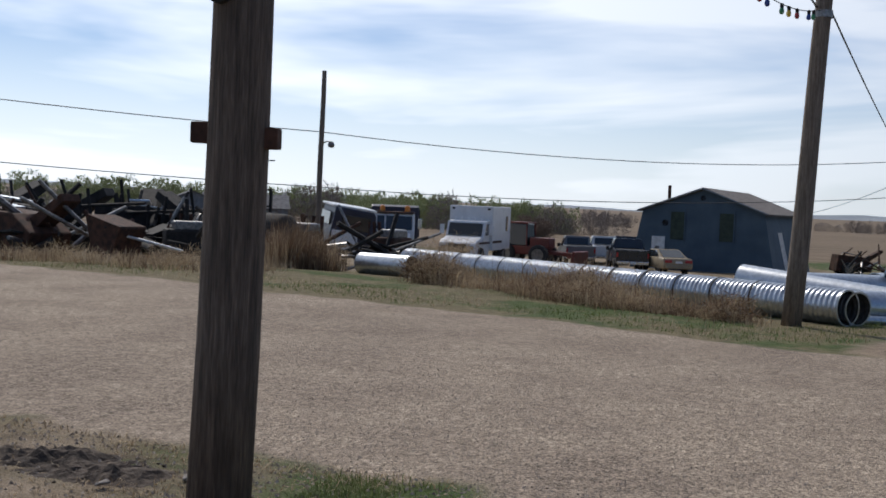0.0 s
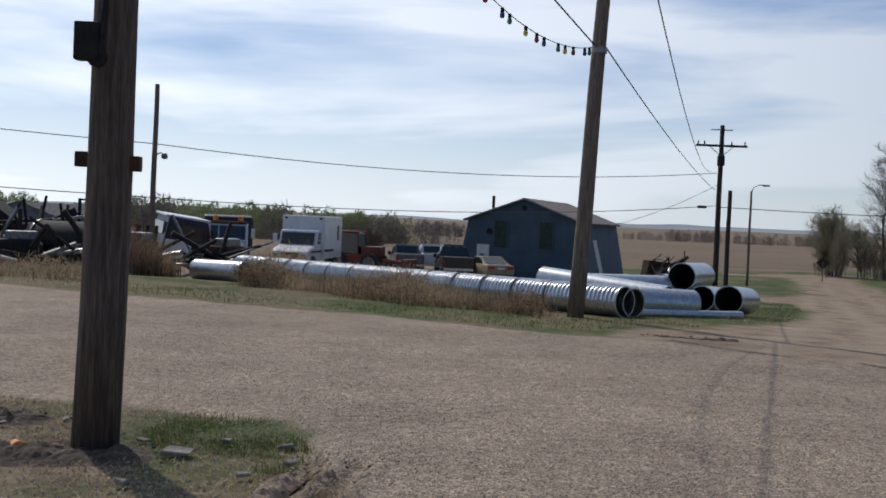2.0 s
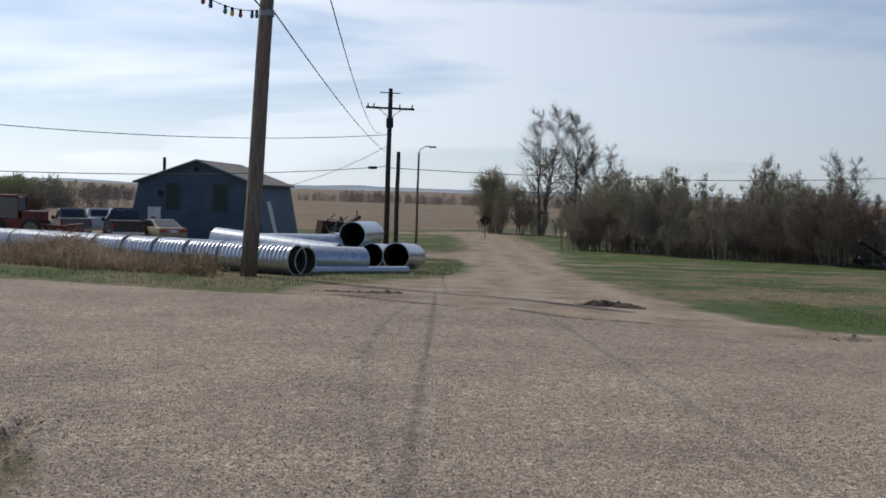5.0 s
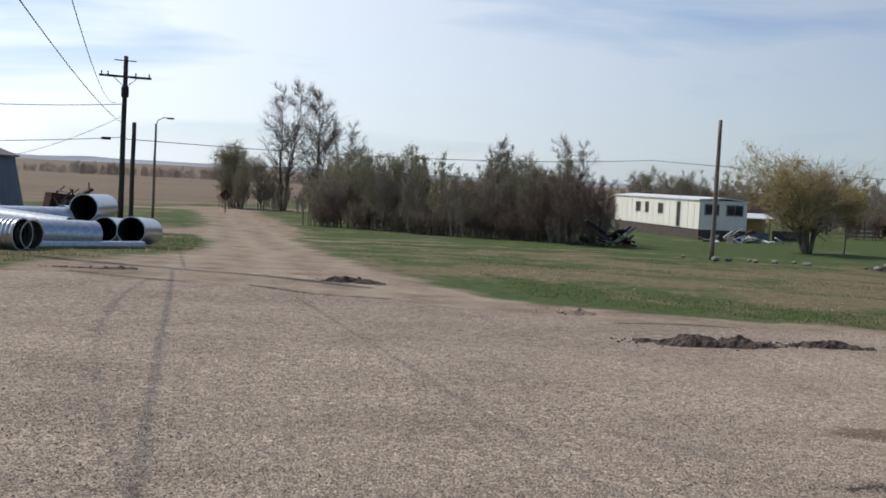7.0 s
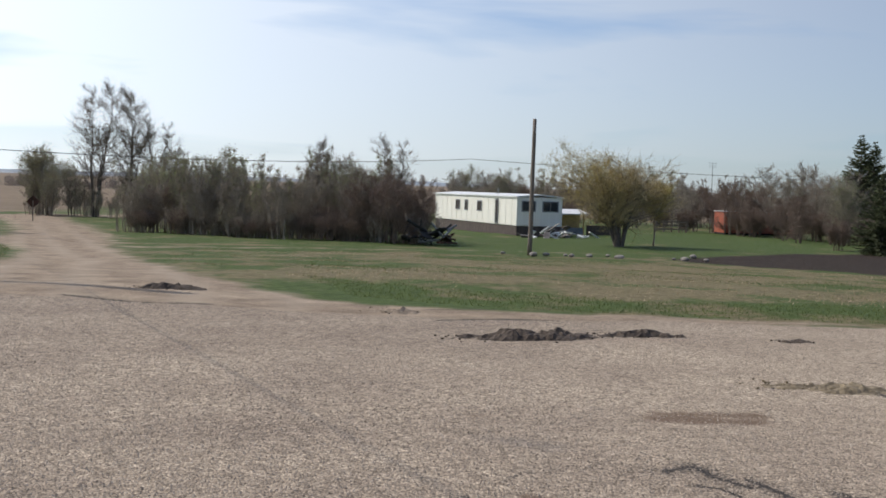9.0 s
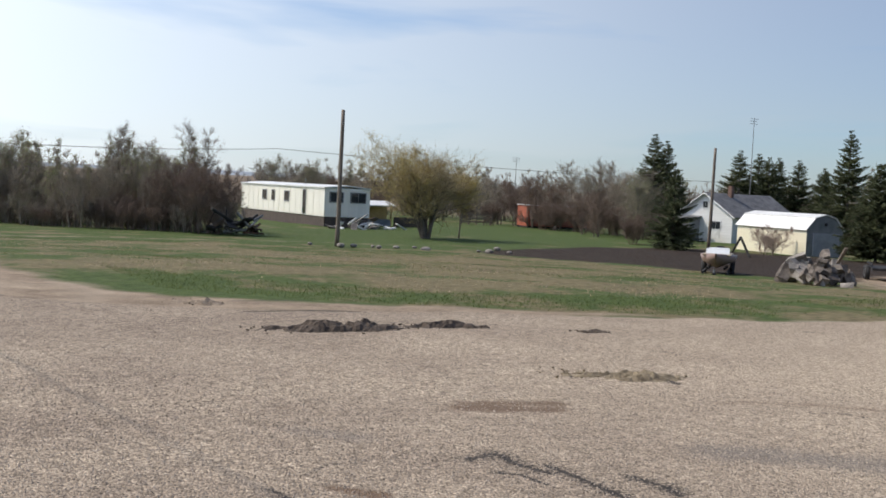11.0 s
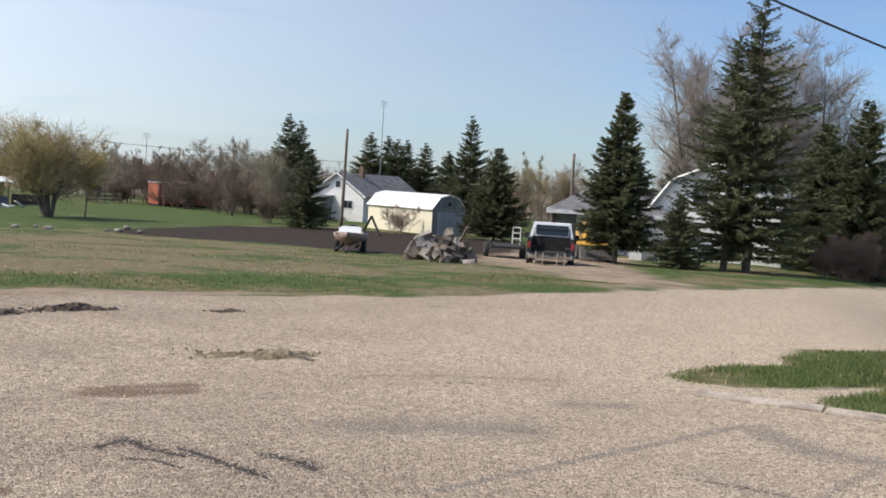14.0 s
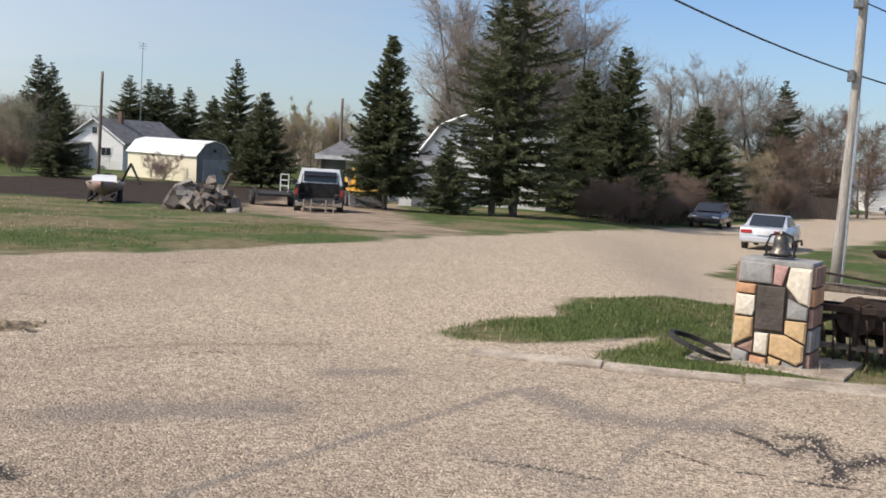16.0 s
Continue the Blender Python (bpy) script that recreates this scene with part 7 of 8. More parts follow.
def loader():
    t = thing("orange_loader", on_ground(-5.3, 75.8, -20) @ Matrix.Scale(1.1, 4), "orange-red yard loader with glazed cab", "loader")
    part("chassis", box(0, 0, 0.85, 3.0, 1.2, 0.5, 0.06), M_ORANGE, t)
    part("engine_cover", box(1.1, 0, 1.3, 1.2, 1.0, 0.6, 0.08), M_ORANGE, t)
    part("cab", prism([(-0.9, 1.1), (0.4, 1.1), (0.3, 2.35), (-0.8, 2.4)], -0.6, 0.6, 0.05), M_GLASS, t, "dark glazed cab")
    part("cab_roof", box(-0.25, 0, 2.43, 1.3, 1.3, 0.1, 0.03), M_ORANGE, t)
    for x, y in ((-0.88, -0.6), (-0.88, 0.6), (0.36, -0.6), (0.36, 0.6)):
        part("cab_post", rod((x, y, 1.1), (x * 0.94, y, 2.4), 0.04, seg=6), M_ORANGE, t)
    part("mast", box(-1.45, -0.3, 1.9, 0.22, 0.2, 2.6, 0.02, None, 0, 6), M_ORANGE, t)
    part("arm", box(2.2, 0.4, 0.75, 2.4, 0.16, 0.2, 0.02, None, 0, 4), M_ORANGE, t)
    part("arm", box(2.2, -0.4, 0.75, 2.4, 0.16, 0.2, 0.02, None, 0, 4), M_ORANGE, t)
    part("blade", prism([(3.3, 0.3), (3.5, 0.2), (3.55, 0.9), (3.42, 0.95)], -1.1, 1.1, 0.02), M_ORANGE, t)
    for x in (-0.9, 1.2):
        for y in (-0.75, 0.75):
            wheel(t, x, y, 0.6, 0.36)
    return t


box_truck()
wreck_cab()
dump_truck()
loader()

# ---- scrapyard ----
tank = thing("oil_tank", on_ground(-13.3, 42.6, -14) @ Matrix.Scale(1.12, 4), "black horizontal oil tank on skids", "tank")
part("shell", lathe([(0.001, 0.0), (0.5, 0.03), (0.74, 0.12), (0.80, 0.28), (0.80, 3.2), (0.74, 3.36), (0.5, 3.45), (0.001, 3.48)], 28, None, pose(-1.7, 0, 1.05, 0, 90, 0)), M_BLACK, tank, "", True)
for x in (-1.0, 1.0):
    part("saddle", box(x, 0, 0.2, 0.25, 1.3, 0.6, 0.02), M_BLACK, tank)
part("hoop", lathe([(0.82, -0.03), (0.84, -0.03), (0.84, 0.03), (0.82, 0.03)], 28, None, pose(-1.35, 0, 1.05, 0, 90, 0)), M_STEEL, tank)
hop = thing("rusty_hopper", on_ground(-17.0, 40.0, -20) @ Matrix.Scale(0.72, 4), "rusted steel hopper at the yard edge", "hopper")
part("bin", prism([(-1.1, 2.3), (-0.95, 2.4), (1.05, 1.9), (1.1, 1.8), (0.6, 0.5), (-0.6, 0.5)], -0.9, 0.9, 0.03), M_RUST, hop)
for x in (-0.8, 0.8):
    for y in (-0.7, 0.7):
        part("leg", box(x, y, 0.4, 0.12, 0.12, 0.85), M_RUST, hop)
rack = thing("steel_rack", on_ground(-14.0, 46.5, -12), "tall dark steel rack in the scrapyard", "rack")
for x in (-0.55, 0.55):
    part("upright", box(x, 0, 1.6, 0.1, 0.1, 3.2), M_BLACK, rack)
    part("brace", rod((x, 0.0, 0.2), (x, 1.2, 2.2), 0.05, seg=6), M_BLACK, rack)
for z in (2.5, 3.15):
    part("bar", box(0, 0, z, 1.2, 0.08, 0.08), M_BLACK, rack)
part("plate_panel", box(0.1, 0.1, 1.5, 0.9, 0.08, 0.9, 0.02), M_RUST, rack)


def scrap(kind, x, y, rz, label, mat, s=1.0, dz=0.0):
    t = thing(kind, on_ground(x, y, rz, dz) @ Matrix.Scale(s, 4), label, "scrap")
    r_ = random.Random(int(x * 100 + y))
    if kind == "junk_chassis":
        for yy in (-0.5, 0.5):
            part("rail", box(0, yy, 0.75, 4.2, 0.12, 0.2, 0.01), mat, t)
        for i in range(5):
            part("cross_member", box(-1.9 + i * 0.95, 0, 0.75, 0.1, 1.0, 0.12), mat, t)
        for xx in (-1.5, 1.3):
            for yy in (-0.75, 0.75):
                wheel(t, xx, yy, 0.42, 0.24)
        for i in range(4):
            xx = r_.uniform(-1.8, 1.8)
            part("stake", rod((xx, 0.5, 0.8), (xx + r_.uniform(-0.3, 0.3), 0.5, 1.5 + r_.uniform(0, 0.6)), 0.05, seg=6), mat, t)
        part("top_rail", rod((-1.7, 0.5, 1.5), (1.7, 0.5, 1.75), 0.045, seg=6), mat, t)
    elif kind == "scrap_engine":
        part("block", box(0, 0, 0.7, 1.2, 0.8, 0.9, 0.08), mat, t)
        part("head", box(0.1, 0, 1.25, 0.9, 0.5, 0.3, 0.06), M_STEEL, t)
        part("pulley", lathe([(0.001, 0), (0.25, 0), (0.25, 0.08), (0.001, 0.08)], 16, None, pose(0.62, 0, 0.8, 0, 90, 0)), M_RUST, t)
        part("sump", box(0, 0, 0.2, 0.9, 0.5, 0.35, 0.05), mat, t)
        for i in range(3):
            part("pipe", tube([(-0.4 + i * 0.35, 0.4, 0.9), (-0.4 + i * 0.35, 0.65, 1.1), (-0.3 + i * 0.3, 0.7, 1.6)], 0.06, 8), M_RUST, t)
    elif kind == "scrap_machine":
        part("hull", prism([(-1.4, 0.3), (1.3, 0.3), (1.5, 0.9), (0.7, 1.4), (-1.2, 1.55)], -0.7, 0.7, 0.05), mat, t)
        part("chute", prism([(0.8, 1.2), (2.2, 2.0), (2.3, 1.8), (1.0, 0.9)], -0.3, 0.3, 0.02), mat, t)
        for yy in (-0.85, 0.85):
            wheel(t, -0.5, yy, 0.5, 0.2)
        for i in range(6):
            a = (r_.uniform(-1.3, 1.3), r_.uniform(-0.6, 0.6), 1.2)
            part("rod", rod(a, (a[0] + r_.uniform(-0.8, 0.8), a[1] + r_.uniform(-0.4, 0.4), 1.4 + r_.uniform(0.1, 0.8)), 0.04, seg=6), mat, t)
        part("bright_sheet", box(-0.2, -0.2, 1.62, 0.9, 0.5, 0.05, 0.01, None, 10, 8), M_GALV, t, "bright bent sheet")
    else:
        for i in range(9):
            a = Vector((r_.uniform(-1.3, 1.3), r_.uniform(-0.7, 0.7), r_.uniform(0.05, 0.9)))
            d = Vector((r_.uniform(-1, 1), r_.uniform(-0.6, 0.6), r_.uniform(-0.1, 0.6))).normalized() * r_.uniform(0.8, 2.0)
            part("bar", rod(a, a + d, r_.uniform(0.04, 0.09), seg=6), mat if i % 4 else M_STEEL, t)
        for i in range(3):
            part("plate_panel", box(r_.uniform(-1, 1), r_.uniform(-0.5, 0.5), r_.uniform(0.3, 0.8), r_.uniform(0.5, 1.1), r_.uniform(0.4, 0.8), 0.06, 0.01, None, r_.uniform(0, 90), r_.uniform(-35, 35), r_.uniform(-35, 35)), mat, t)
    return t


for kind, x, y, rz, label, mat, s in (
        ("junk_chassis", -16.4, 44.0, 5, "dark steel chassis frame with stakes", M_BLACK, 1.0), ("junk_chassis", -19.8, 43.2, -12, "dark wheeled chassis frame in weeds", M_BLACK, 1.05),
        ("scrap_machine", -17.8, 45.8, 20, "dark derelict farm machine with chute", M_BLACK, 1.1), ("scrap_machine", -21.5, 41.6, -25, "derelict rusty farm machine", M_RUST, 1.0),
        ("scrap_engine", -15.0, 41.2, 30, "greasy old engine block on the ground", M_BLACK, 0.9), ("scrap_heap", -16.0, 41.6, 10, "heap of dark bent steel bars", M_BLACK, 1.0),
        ("scrap_heap", -18.6, 41.0, 40, "heap of rusty bars and plates", M_RUST, 1.0), ("scrap_heap", -12.0, 45.8, 0, "heap of rusty steel behind the tank", M_RUST, 1.1),
        ("scrap_engine", -11.7, 44.4, -20, "rusty engine block beside the tank", M_RUST, 1.0), ("scrap_machine", -23.5, 46.0, 0, "dark derelict machine with sheet cover", M_BLACK, 1.2),
        ("junk_chassis", -26.0, 43.0, 25, "long rusty chassis frame", M_RUST, 1.1), ("scrap_heap", -8.6, 47.6, 0, "tangle of dark steel beside the wreck", M_BLACK, 0.9),
        ("scrap_heap", -13.0, 40.6, 25, "low heap of greasy black steel", M_BLACK, 1.0), ("scrap_heap", -20.6, 40.2, 70, "low heap of greasy black steel", M_BLACK, 1.1), ("scrap_heap", -22.6, 43.6, 120, "tangle of black steel bars", M_BLACK, 1.3),
        ("scrap_machine", -14.6, 44.6, 160, "black derelict machine with open hull", M_BLACK, 1.1), ("scrap_heap", -17.2, 42.6, 90, "tangle of black steel bars", M_BLACK, 1.3), ("scrap_machine", -19.2, 46.6, 100, "black derelict machine with open hull", M_BLACK, 1.2),
        ("scrap_machine", -26.4, 45.8, 60, "black derelict machine with open hull", M_BLACK, 1.3), ("scrap_heap", -28.0, 42.0, 10, "tangle of black steel bars", M_BLACK, 1.3), ("scrap_heap", -9.6, 45.4, 30, "tangle of black steel bars", M_BLACK, 1.0),
        ("scrap_engine", -9.0, 49.0, 70, "rusty engine block behind the wreck", M_RUST, 1.0), ("scrap_heap", -24, 40.0, 15, "heap of rusty scrap bars", M_RUST, 0.9),
        ("scrap_machine", 16.2, 82.0, 10, "rusty machine beside the barn", M_RUST, 0.9), ("scrap_heap", 17.6, 79.0, 0, "rusty bars beside the barn", M_RUST, 0.9), ("scrap_heap", 15.2, 76.5, 60, "dark scrap bars against the barn", M_BLACK, 0.8),
        ("scrap_heap", 40.2, 51.2, 20, "black junk heap at the thicket edge", M_BLACK, 1.0), ("scrap_heap", 41.2, 50.8, 70, "dark junk heap beside the thicket", M_RUST, 0.8), ("scrap_heap", 39.6, 52.0, 100, "dark scrap leaning in the thicket", M_BLACK, 0.7)):
    scrap(kind, x, y, rz, label, mat, s * (1.3 if x < -8 else 1.0))
prop = thing("leaning_pipe", on_ground(-15.6, 39.6), "pale steel pipe propped on scrap", "pipe")
part("tube", rod((-1.2, 0, 1.05), (1.1, 0.2, 0.55), 0.05), M_GALV, prop)
part("prop", box(-1.15, 0, 0.5, 0.12, 0.12, 1.0), M_BLACK, prop)
part("prop", box(1.05, 0.2, 0.28, 0.12, 0.12, 0.5), M_BLACK, prop)



# ---- yard across the road ----
def boat():
    t = thing("motor_boat", on_ground(39.0, 20.5, 205, -0.22) @ Matrix.Scale(0.86, 4), "small brown and white motor boat on a trailer", "boat")
    bm = bmesh.new()
    secs = []
    for x, hw, zk, zt in ((-1.9, 0.75, 0.55, 1.05), (-0.8, 0.82, 0.5, 1.05), (0.5, 0.74, 0.52, 1.1), (1.4, 0.42, 0.62, 1.17), (2.0, 0.04, 0.95, 1.22)):
        secs.append([bm.verts.new(v) for v in ((x, -hw, zt), (x, -hw * 0.85, (zt + zk) / 2), (x, 0, zk), (x, hw * 0.85, (zt + zk) / 2), (x, hw, zt))])
    for a, b in zip(secs, secs[1:]):
        for i in range(4):
            bm.faces.new((a[i], a[i + 1], b[i + 1], b[i]))
        bm.faces.new((a[4], a[0], b[0], b[4]))
    bm.faces.new(secs[0])
    part("hull", bm, paint("brown_hull_paint", (0.30, 0.20, 0.17), 0.4), t, "brown hull", True)
    part("deck", box(0.1, 0, 1.12, 2.4, 1.2, 0.06, 0.02), M_TAN, t, "tan deck")
    part("windscreen", prism([(0.35, 1.15), (0.4, 1.15), (0.2, 1.36), (0.15, 1.36)], -0.5, 0.5), M_WHITE, t, "pale windscreen")
    part("seat", box(-0.7, 0, 1.25, 0.4, 0.9, 0.24, 0.06), M_WHITE, t, "white seat")
    part("engine", box(-2.05, 0, 1.1, 0.3, 0.35, 0.6, 0.06), M_BLACK, t)
    for s in (-1, 1):
        part("trailer_rail", box(0.2, s * 0.5, 0.42, 4.2, 0.08, 0.1), M_BLACK, t)
        wheel(t, -0.7, s * 0.62, 0.45, 0.2)
        part("bunk", box(-0.3, s * 0.35, 0.52, 2.4, 0.1, 0.08), M_BLACK, t)
    part("tongue", box(2.5, 0, 0.4, 1.2, 0.1, 0.1), M_BLACK, t)
    part("jack_stand", rod((2.7, 0, 0.0), (2.7, 0, 0.6), 0.04), M_STEEL, t)
    return t


boat()
rub = thing("rubble_pile", on_ground(35.2, 14.9, 20) @ Matrix.Diagonal((0.95, 1.0, 1.12, 1)), "pile of broken grey concrete slabs", "rubble")
rr_ = random.Random(8)
for i in range(70):
    px_, py_ = rr_.uniform(-1.35, 1.35) + rr_.gauss(0, 0.25), rr_.gauss(0, 0.5)
    pz_ = max(0.06, 1.15 - 0.5 * abs(px_) - 0.45 * abs(py_)) * rr_.uniform(0.2, 1.0)
    big = rr_.uniform(0.25, 0.62) * (1.15 if i < 14 else 0.8)
    bm = box(0, 0, 0, big, big * rr_.uniform(0.5, 0.95), rr_.uniform(0.09, 0.21), 0.0)
    for v in bm.verts:
        v.co += Vector((rr_.gauss(0, 0.035), rr_.gauss(0, 0.035), rr_.gauss(0, 0.03)))
    bmesh.ops.transform(bm, matrix=pose(px_, py_, pz_, rr_.uniform(-45, 45), rr_.uniform(-45, 45), rr_.uniform(0, 180)), verts=bm.verts)
    part("slab_chunk", bm, (M_RUBBLE, M_CONCRETE, M_RUBBLE)[i % 3], rub)
part("plank", box(0.7, -0.5, 0.6, 1.6, 0.1, 0.05, 0, None, 25, 38), M_POLE_GREY, rub, "weathered plank")

for y0 in (-0.45, 0.42):
    rm = thing("loading_ramp", on_ground(44.0, 13.9, 17, -0.12) @ Matrix.Scale(0.94, 4) @ pose(0, y0, 0), "pale ladder-like ramp leaning on the pickup's tailgate", "ramp", "pickup ramps")
    for y in (-0.15, 0.15):
        part("side_rail", rod((-3.26, y, 0.73), (-4.75, y, 0.03), 0.03, seg=6), M_POLE_GREY, rm)
    for k in range(6):
        part("rung", box(-3.38 - k * 0.25, 0, 0.675 - k * 0.1175, 0.05, 0.3, 0.035), M_POLE_GREY, rm)
fb = thing("utility_trailer", on_ground(47.0, 17.0, 25), "low dark utility trailer", "trailer")
part("deck", box(0, 0, 0.5, 2.6, 1.4, 0.1, 0.01), M_BLACK, fb)
part("side_rail", box(0, 0.7, 0.68, 2.6, 0.05, 0.06), M_BLACK, fb)
part("side_rail", box(0, -0.7, 0.68, 2.6, 0.05, 0.06), M_BLACK, fb)
part("tongue", rod((1.3, 0, 0.45), (2.5, 0, 0.4), 0.05), M_BLACK, fb)
for s in (-1, 1):
    wheel(fb, -0.3, s * 0.82, 0.3, 0.18)
    wheel(fb, 0.4, s * 0.82, 0.3, 0.18)


def skid_loader():
    t = thing("skid_loader", on_ground(52.0, 14.4, 205), "yellow skid-steer loader parked under the spruce", "loader")
    part("body", prism([(-1.1, 0.3), (0.9, 0.3), (0.9, 0.8), (-0.2, 1.0), (-1.1, 1.15)], -0.6, 0.6, 0.05), M_YELLOW, t)
    part("cage", prism([(-0.5, 1.0), (0.55, 0.85), (0.5, 1.75), (-0.45, 1.8)], -0.45, 0.45, 0.03), M_YELLOW, t)
    # solid black panel drawn for the shade inside the cage
    part("cage_opening_shade", box(0.55, 0, 1.3, 0.04, 0.7, 0.7, 0.02), M_BLACK, t)
    for z in (1.1, 1.3, 1.5):
        part("cage_bar", box(0.58, 0, z, 0.03, 0.74, 0.05), M_YELLOW, t)
    for s in (-1, 1):
        part("lift_arm", prism([(-1.0, 1.25), (-0.8, 1.35), (1.2, 0.55), (1.15, 0.4)], s * 0.66 - 0.05, s * 0.66 + 0.05, 0.01), M_YELLOW, t)
        for x in (-0.6, 0.5):
            wheel(t, x, s * 0.72, 0.36, 0.26)
    part("bucket", prism([(1.15, 0.15), (1.75, 0.12), (1.2, 0.7), (1.1, 0.6)], -0.8, 0.8, 0.01), M_STEEL, t)
    return t


skid_loader()
af = thing("bent_steel_frame", on_ground(66.8, 33.6, 60), "dark bent steel frame in the tilled soil", "frame")
part("leg", rod((-1.1, 0, 0.0), (0, 0, 1.2), 0.08, seg=6), M_BLACK, af)
part("leg", rod((0, 0, 1.2), (1.0, 0, 0.0), 0.08, seg=6), M_BLACK, af)
db = thing("debris_heap", on_ground(61.6, 63.6, 10) @ Matrix.Scale(1.35, 4), "white debris and boards heaped by the mobile home", "debris")
for i in range(34):
    px_, py_ = rr_.gauss(0.6, 1.6), rr_.gauss(0, 0.5)
    bm = box(px_, py_, 0.08 + rr_.random() * max(0.05, 0.9 - abs(px_ - 0.8) * 0.9), rr_.uniform(0.3, 1.1), rr_.uniform(0.06, 0.4), rr_.uniform(0.03, 0.1), 0, None, rr_.uniform(0, 180), rr_.uniform(-40, 40), rr_.uniform(-20, 20))
    part("board", bm, (M_WHITEWOOD, M_CONCRETE, M_SKIRT, M_WHITEWOOD)[i % 4], db)
for i, (x, y) in enumerate(((41.8, 34.6), (43.2, 33.8), (46.5, 37.2), (41.0, 37.2), (37.6, 38.9), (36.6, 38.7), (38.2, 38.2), (39.2, 37.6), (40.0, 36.4), (36.0, 40.2), (37.9, 37.5), (42.4, 34.4), (40.6, 37.7))):
    st = thing("field_stone", on_ground(x, y, i * 40), "pale field stone lying in the grass", "stone", "field stones")
    bm = bmesh.new()
    bmesh.ops.create_icosphere(bm, subdivisions=2, radius=0.10 + 0.04 * (i % 3))
    for v in bm.verts:
        v.co = Vector((v.co.x * 1.3, v.co.y, v.co.z * 0.65)) * (1 + 0.25 * noise.noise(v.co * 4 + Vector((i, 0, 0)))) + Vector((0, 0, 0.08))
    part("rock", bm, M_CONCRETE, st)
sg = thing("road_sign", on_ground(31.3, 91.8, 160), "diamond-shaped road sign seen from behind", "sign")
part("post", box(0, 0, 0.8, 0.08, 0.08, 1.7), M_POLE_GREY, sg)
part("plate_panel", box(0, -0.06, 1.55, 0.75, 0.03, 0.75, 0.01, None, 0, 45), M_RUST, sg, "brown-backed plate")

# ---- street on the far side ----
sedan(on_ground(66.0, -2.0, 168), M_DARKCAR, "dark blue-black car parked along the hedge")
sedan(on_ground(48.4, -3.8, -13), M_SILVER, "silver car parked beside the lot")
sedan(on_ground(112, -21.0, 100), M_WHITE, "white car parked far along the street")


# ---- stone pier with bell ----
STONE_C = dict(grey=((0.20, 0.20, 0.19), (0.36, 0.35, 0.33)), pink=((0.40, 0.22, 0.19), (0.52, 0.32, 0.28)), cream=((0.56, 0.49, 0.38), (0.74, 0.67, 0.55)), orange=((0.42, 0.22, 0.12), (0.60, 0.34, 0.19)),
               tan=((0.46, 0.30, 0.15), (0.62, 0.43, 0.24)), brown=((0.22, 0.13, 0.10), (0.34, 0.22, 0.17)))
STONE_M = {k: worn("split_stone_" + k, a, b, 7, 0.85, 0, 0.45, (1, 1, 1), 30, (0.25, 0.75), 0.13, 0.012) for k, (a, b) in STONE_C.items()}
M_MORTAR = worn("dark_recessed_mortar", (0.06, 0.05, 0.045), (0.12, 0.10, 0.09), 12, 0.95)
M_BRONZE = worn("weathered_bell_metal", (0.09, 0.08, 0.07), (0.19, 0.165, 0.14), 7, 0.4, 0.8, 0.1)
M_PLAQUE = worn("dull_bronze_plaque", (0.075, 0.062, 0.052), (0.13, 0.105, 0.09), 5, 0.5, 0.5, 0.15)


def stone(parent, poly, mat, y0, y1, rnd):
    """A split stone: a polygon in the wall's face, bulged and rounded."""
    bm = bmesh.new()
    cx = sum(p[0] for p in poly) / len(poly)
    cz = sum(p[1] for p in poly) / len(poly)
    rings = []
    for k, y in ((0.965, y0), (0.955, y1 + 0.012), (0.84, y1)):
        rings.append([bm.verts.new((cx + (x - cx) * k + rnd.uniform(-0.004, 0.004), y + rnd.uniform(-0.004, 0.004) * (k < 0.9), cz + (z - cz) * k + rnd.uniform(-0.004, 0.004))) for x, z in poly])
    for a, b in zip(rings, rings[1:]):
        for i in range(len(poly)):
            bm.faces.new((a[i], a[(i + 1) % len(poly)], b[(i + 1) % len(poly)], b[i]))
    c = bm.verts.new((cx, y1 - 0.008, cz))
    for i in range(len(poly)):
        bm.faces.new((rings[-1][i], rings[-1][(i + 1) % len(poly)], c))
    return part("stone", bm, mat, parent)


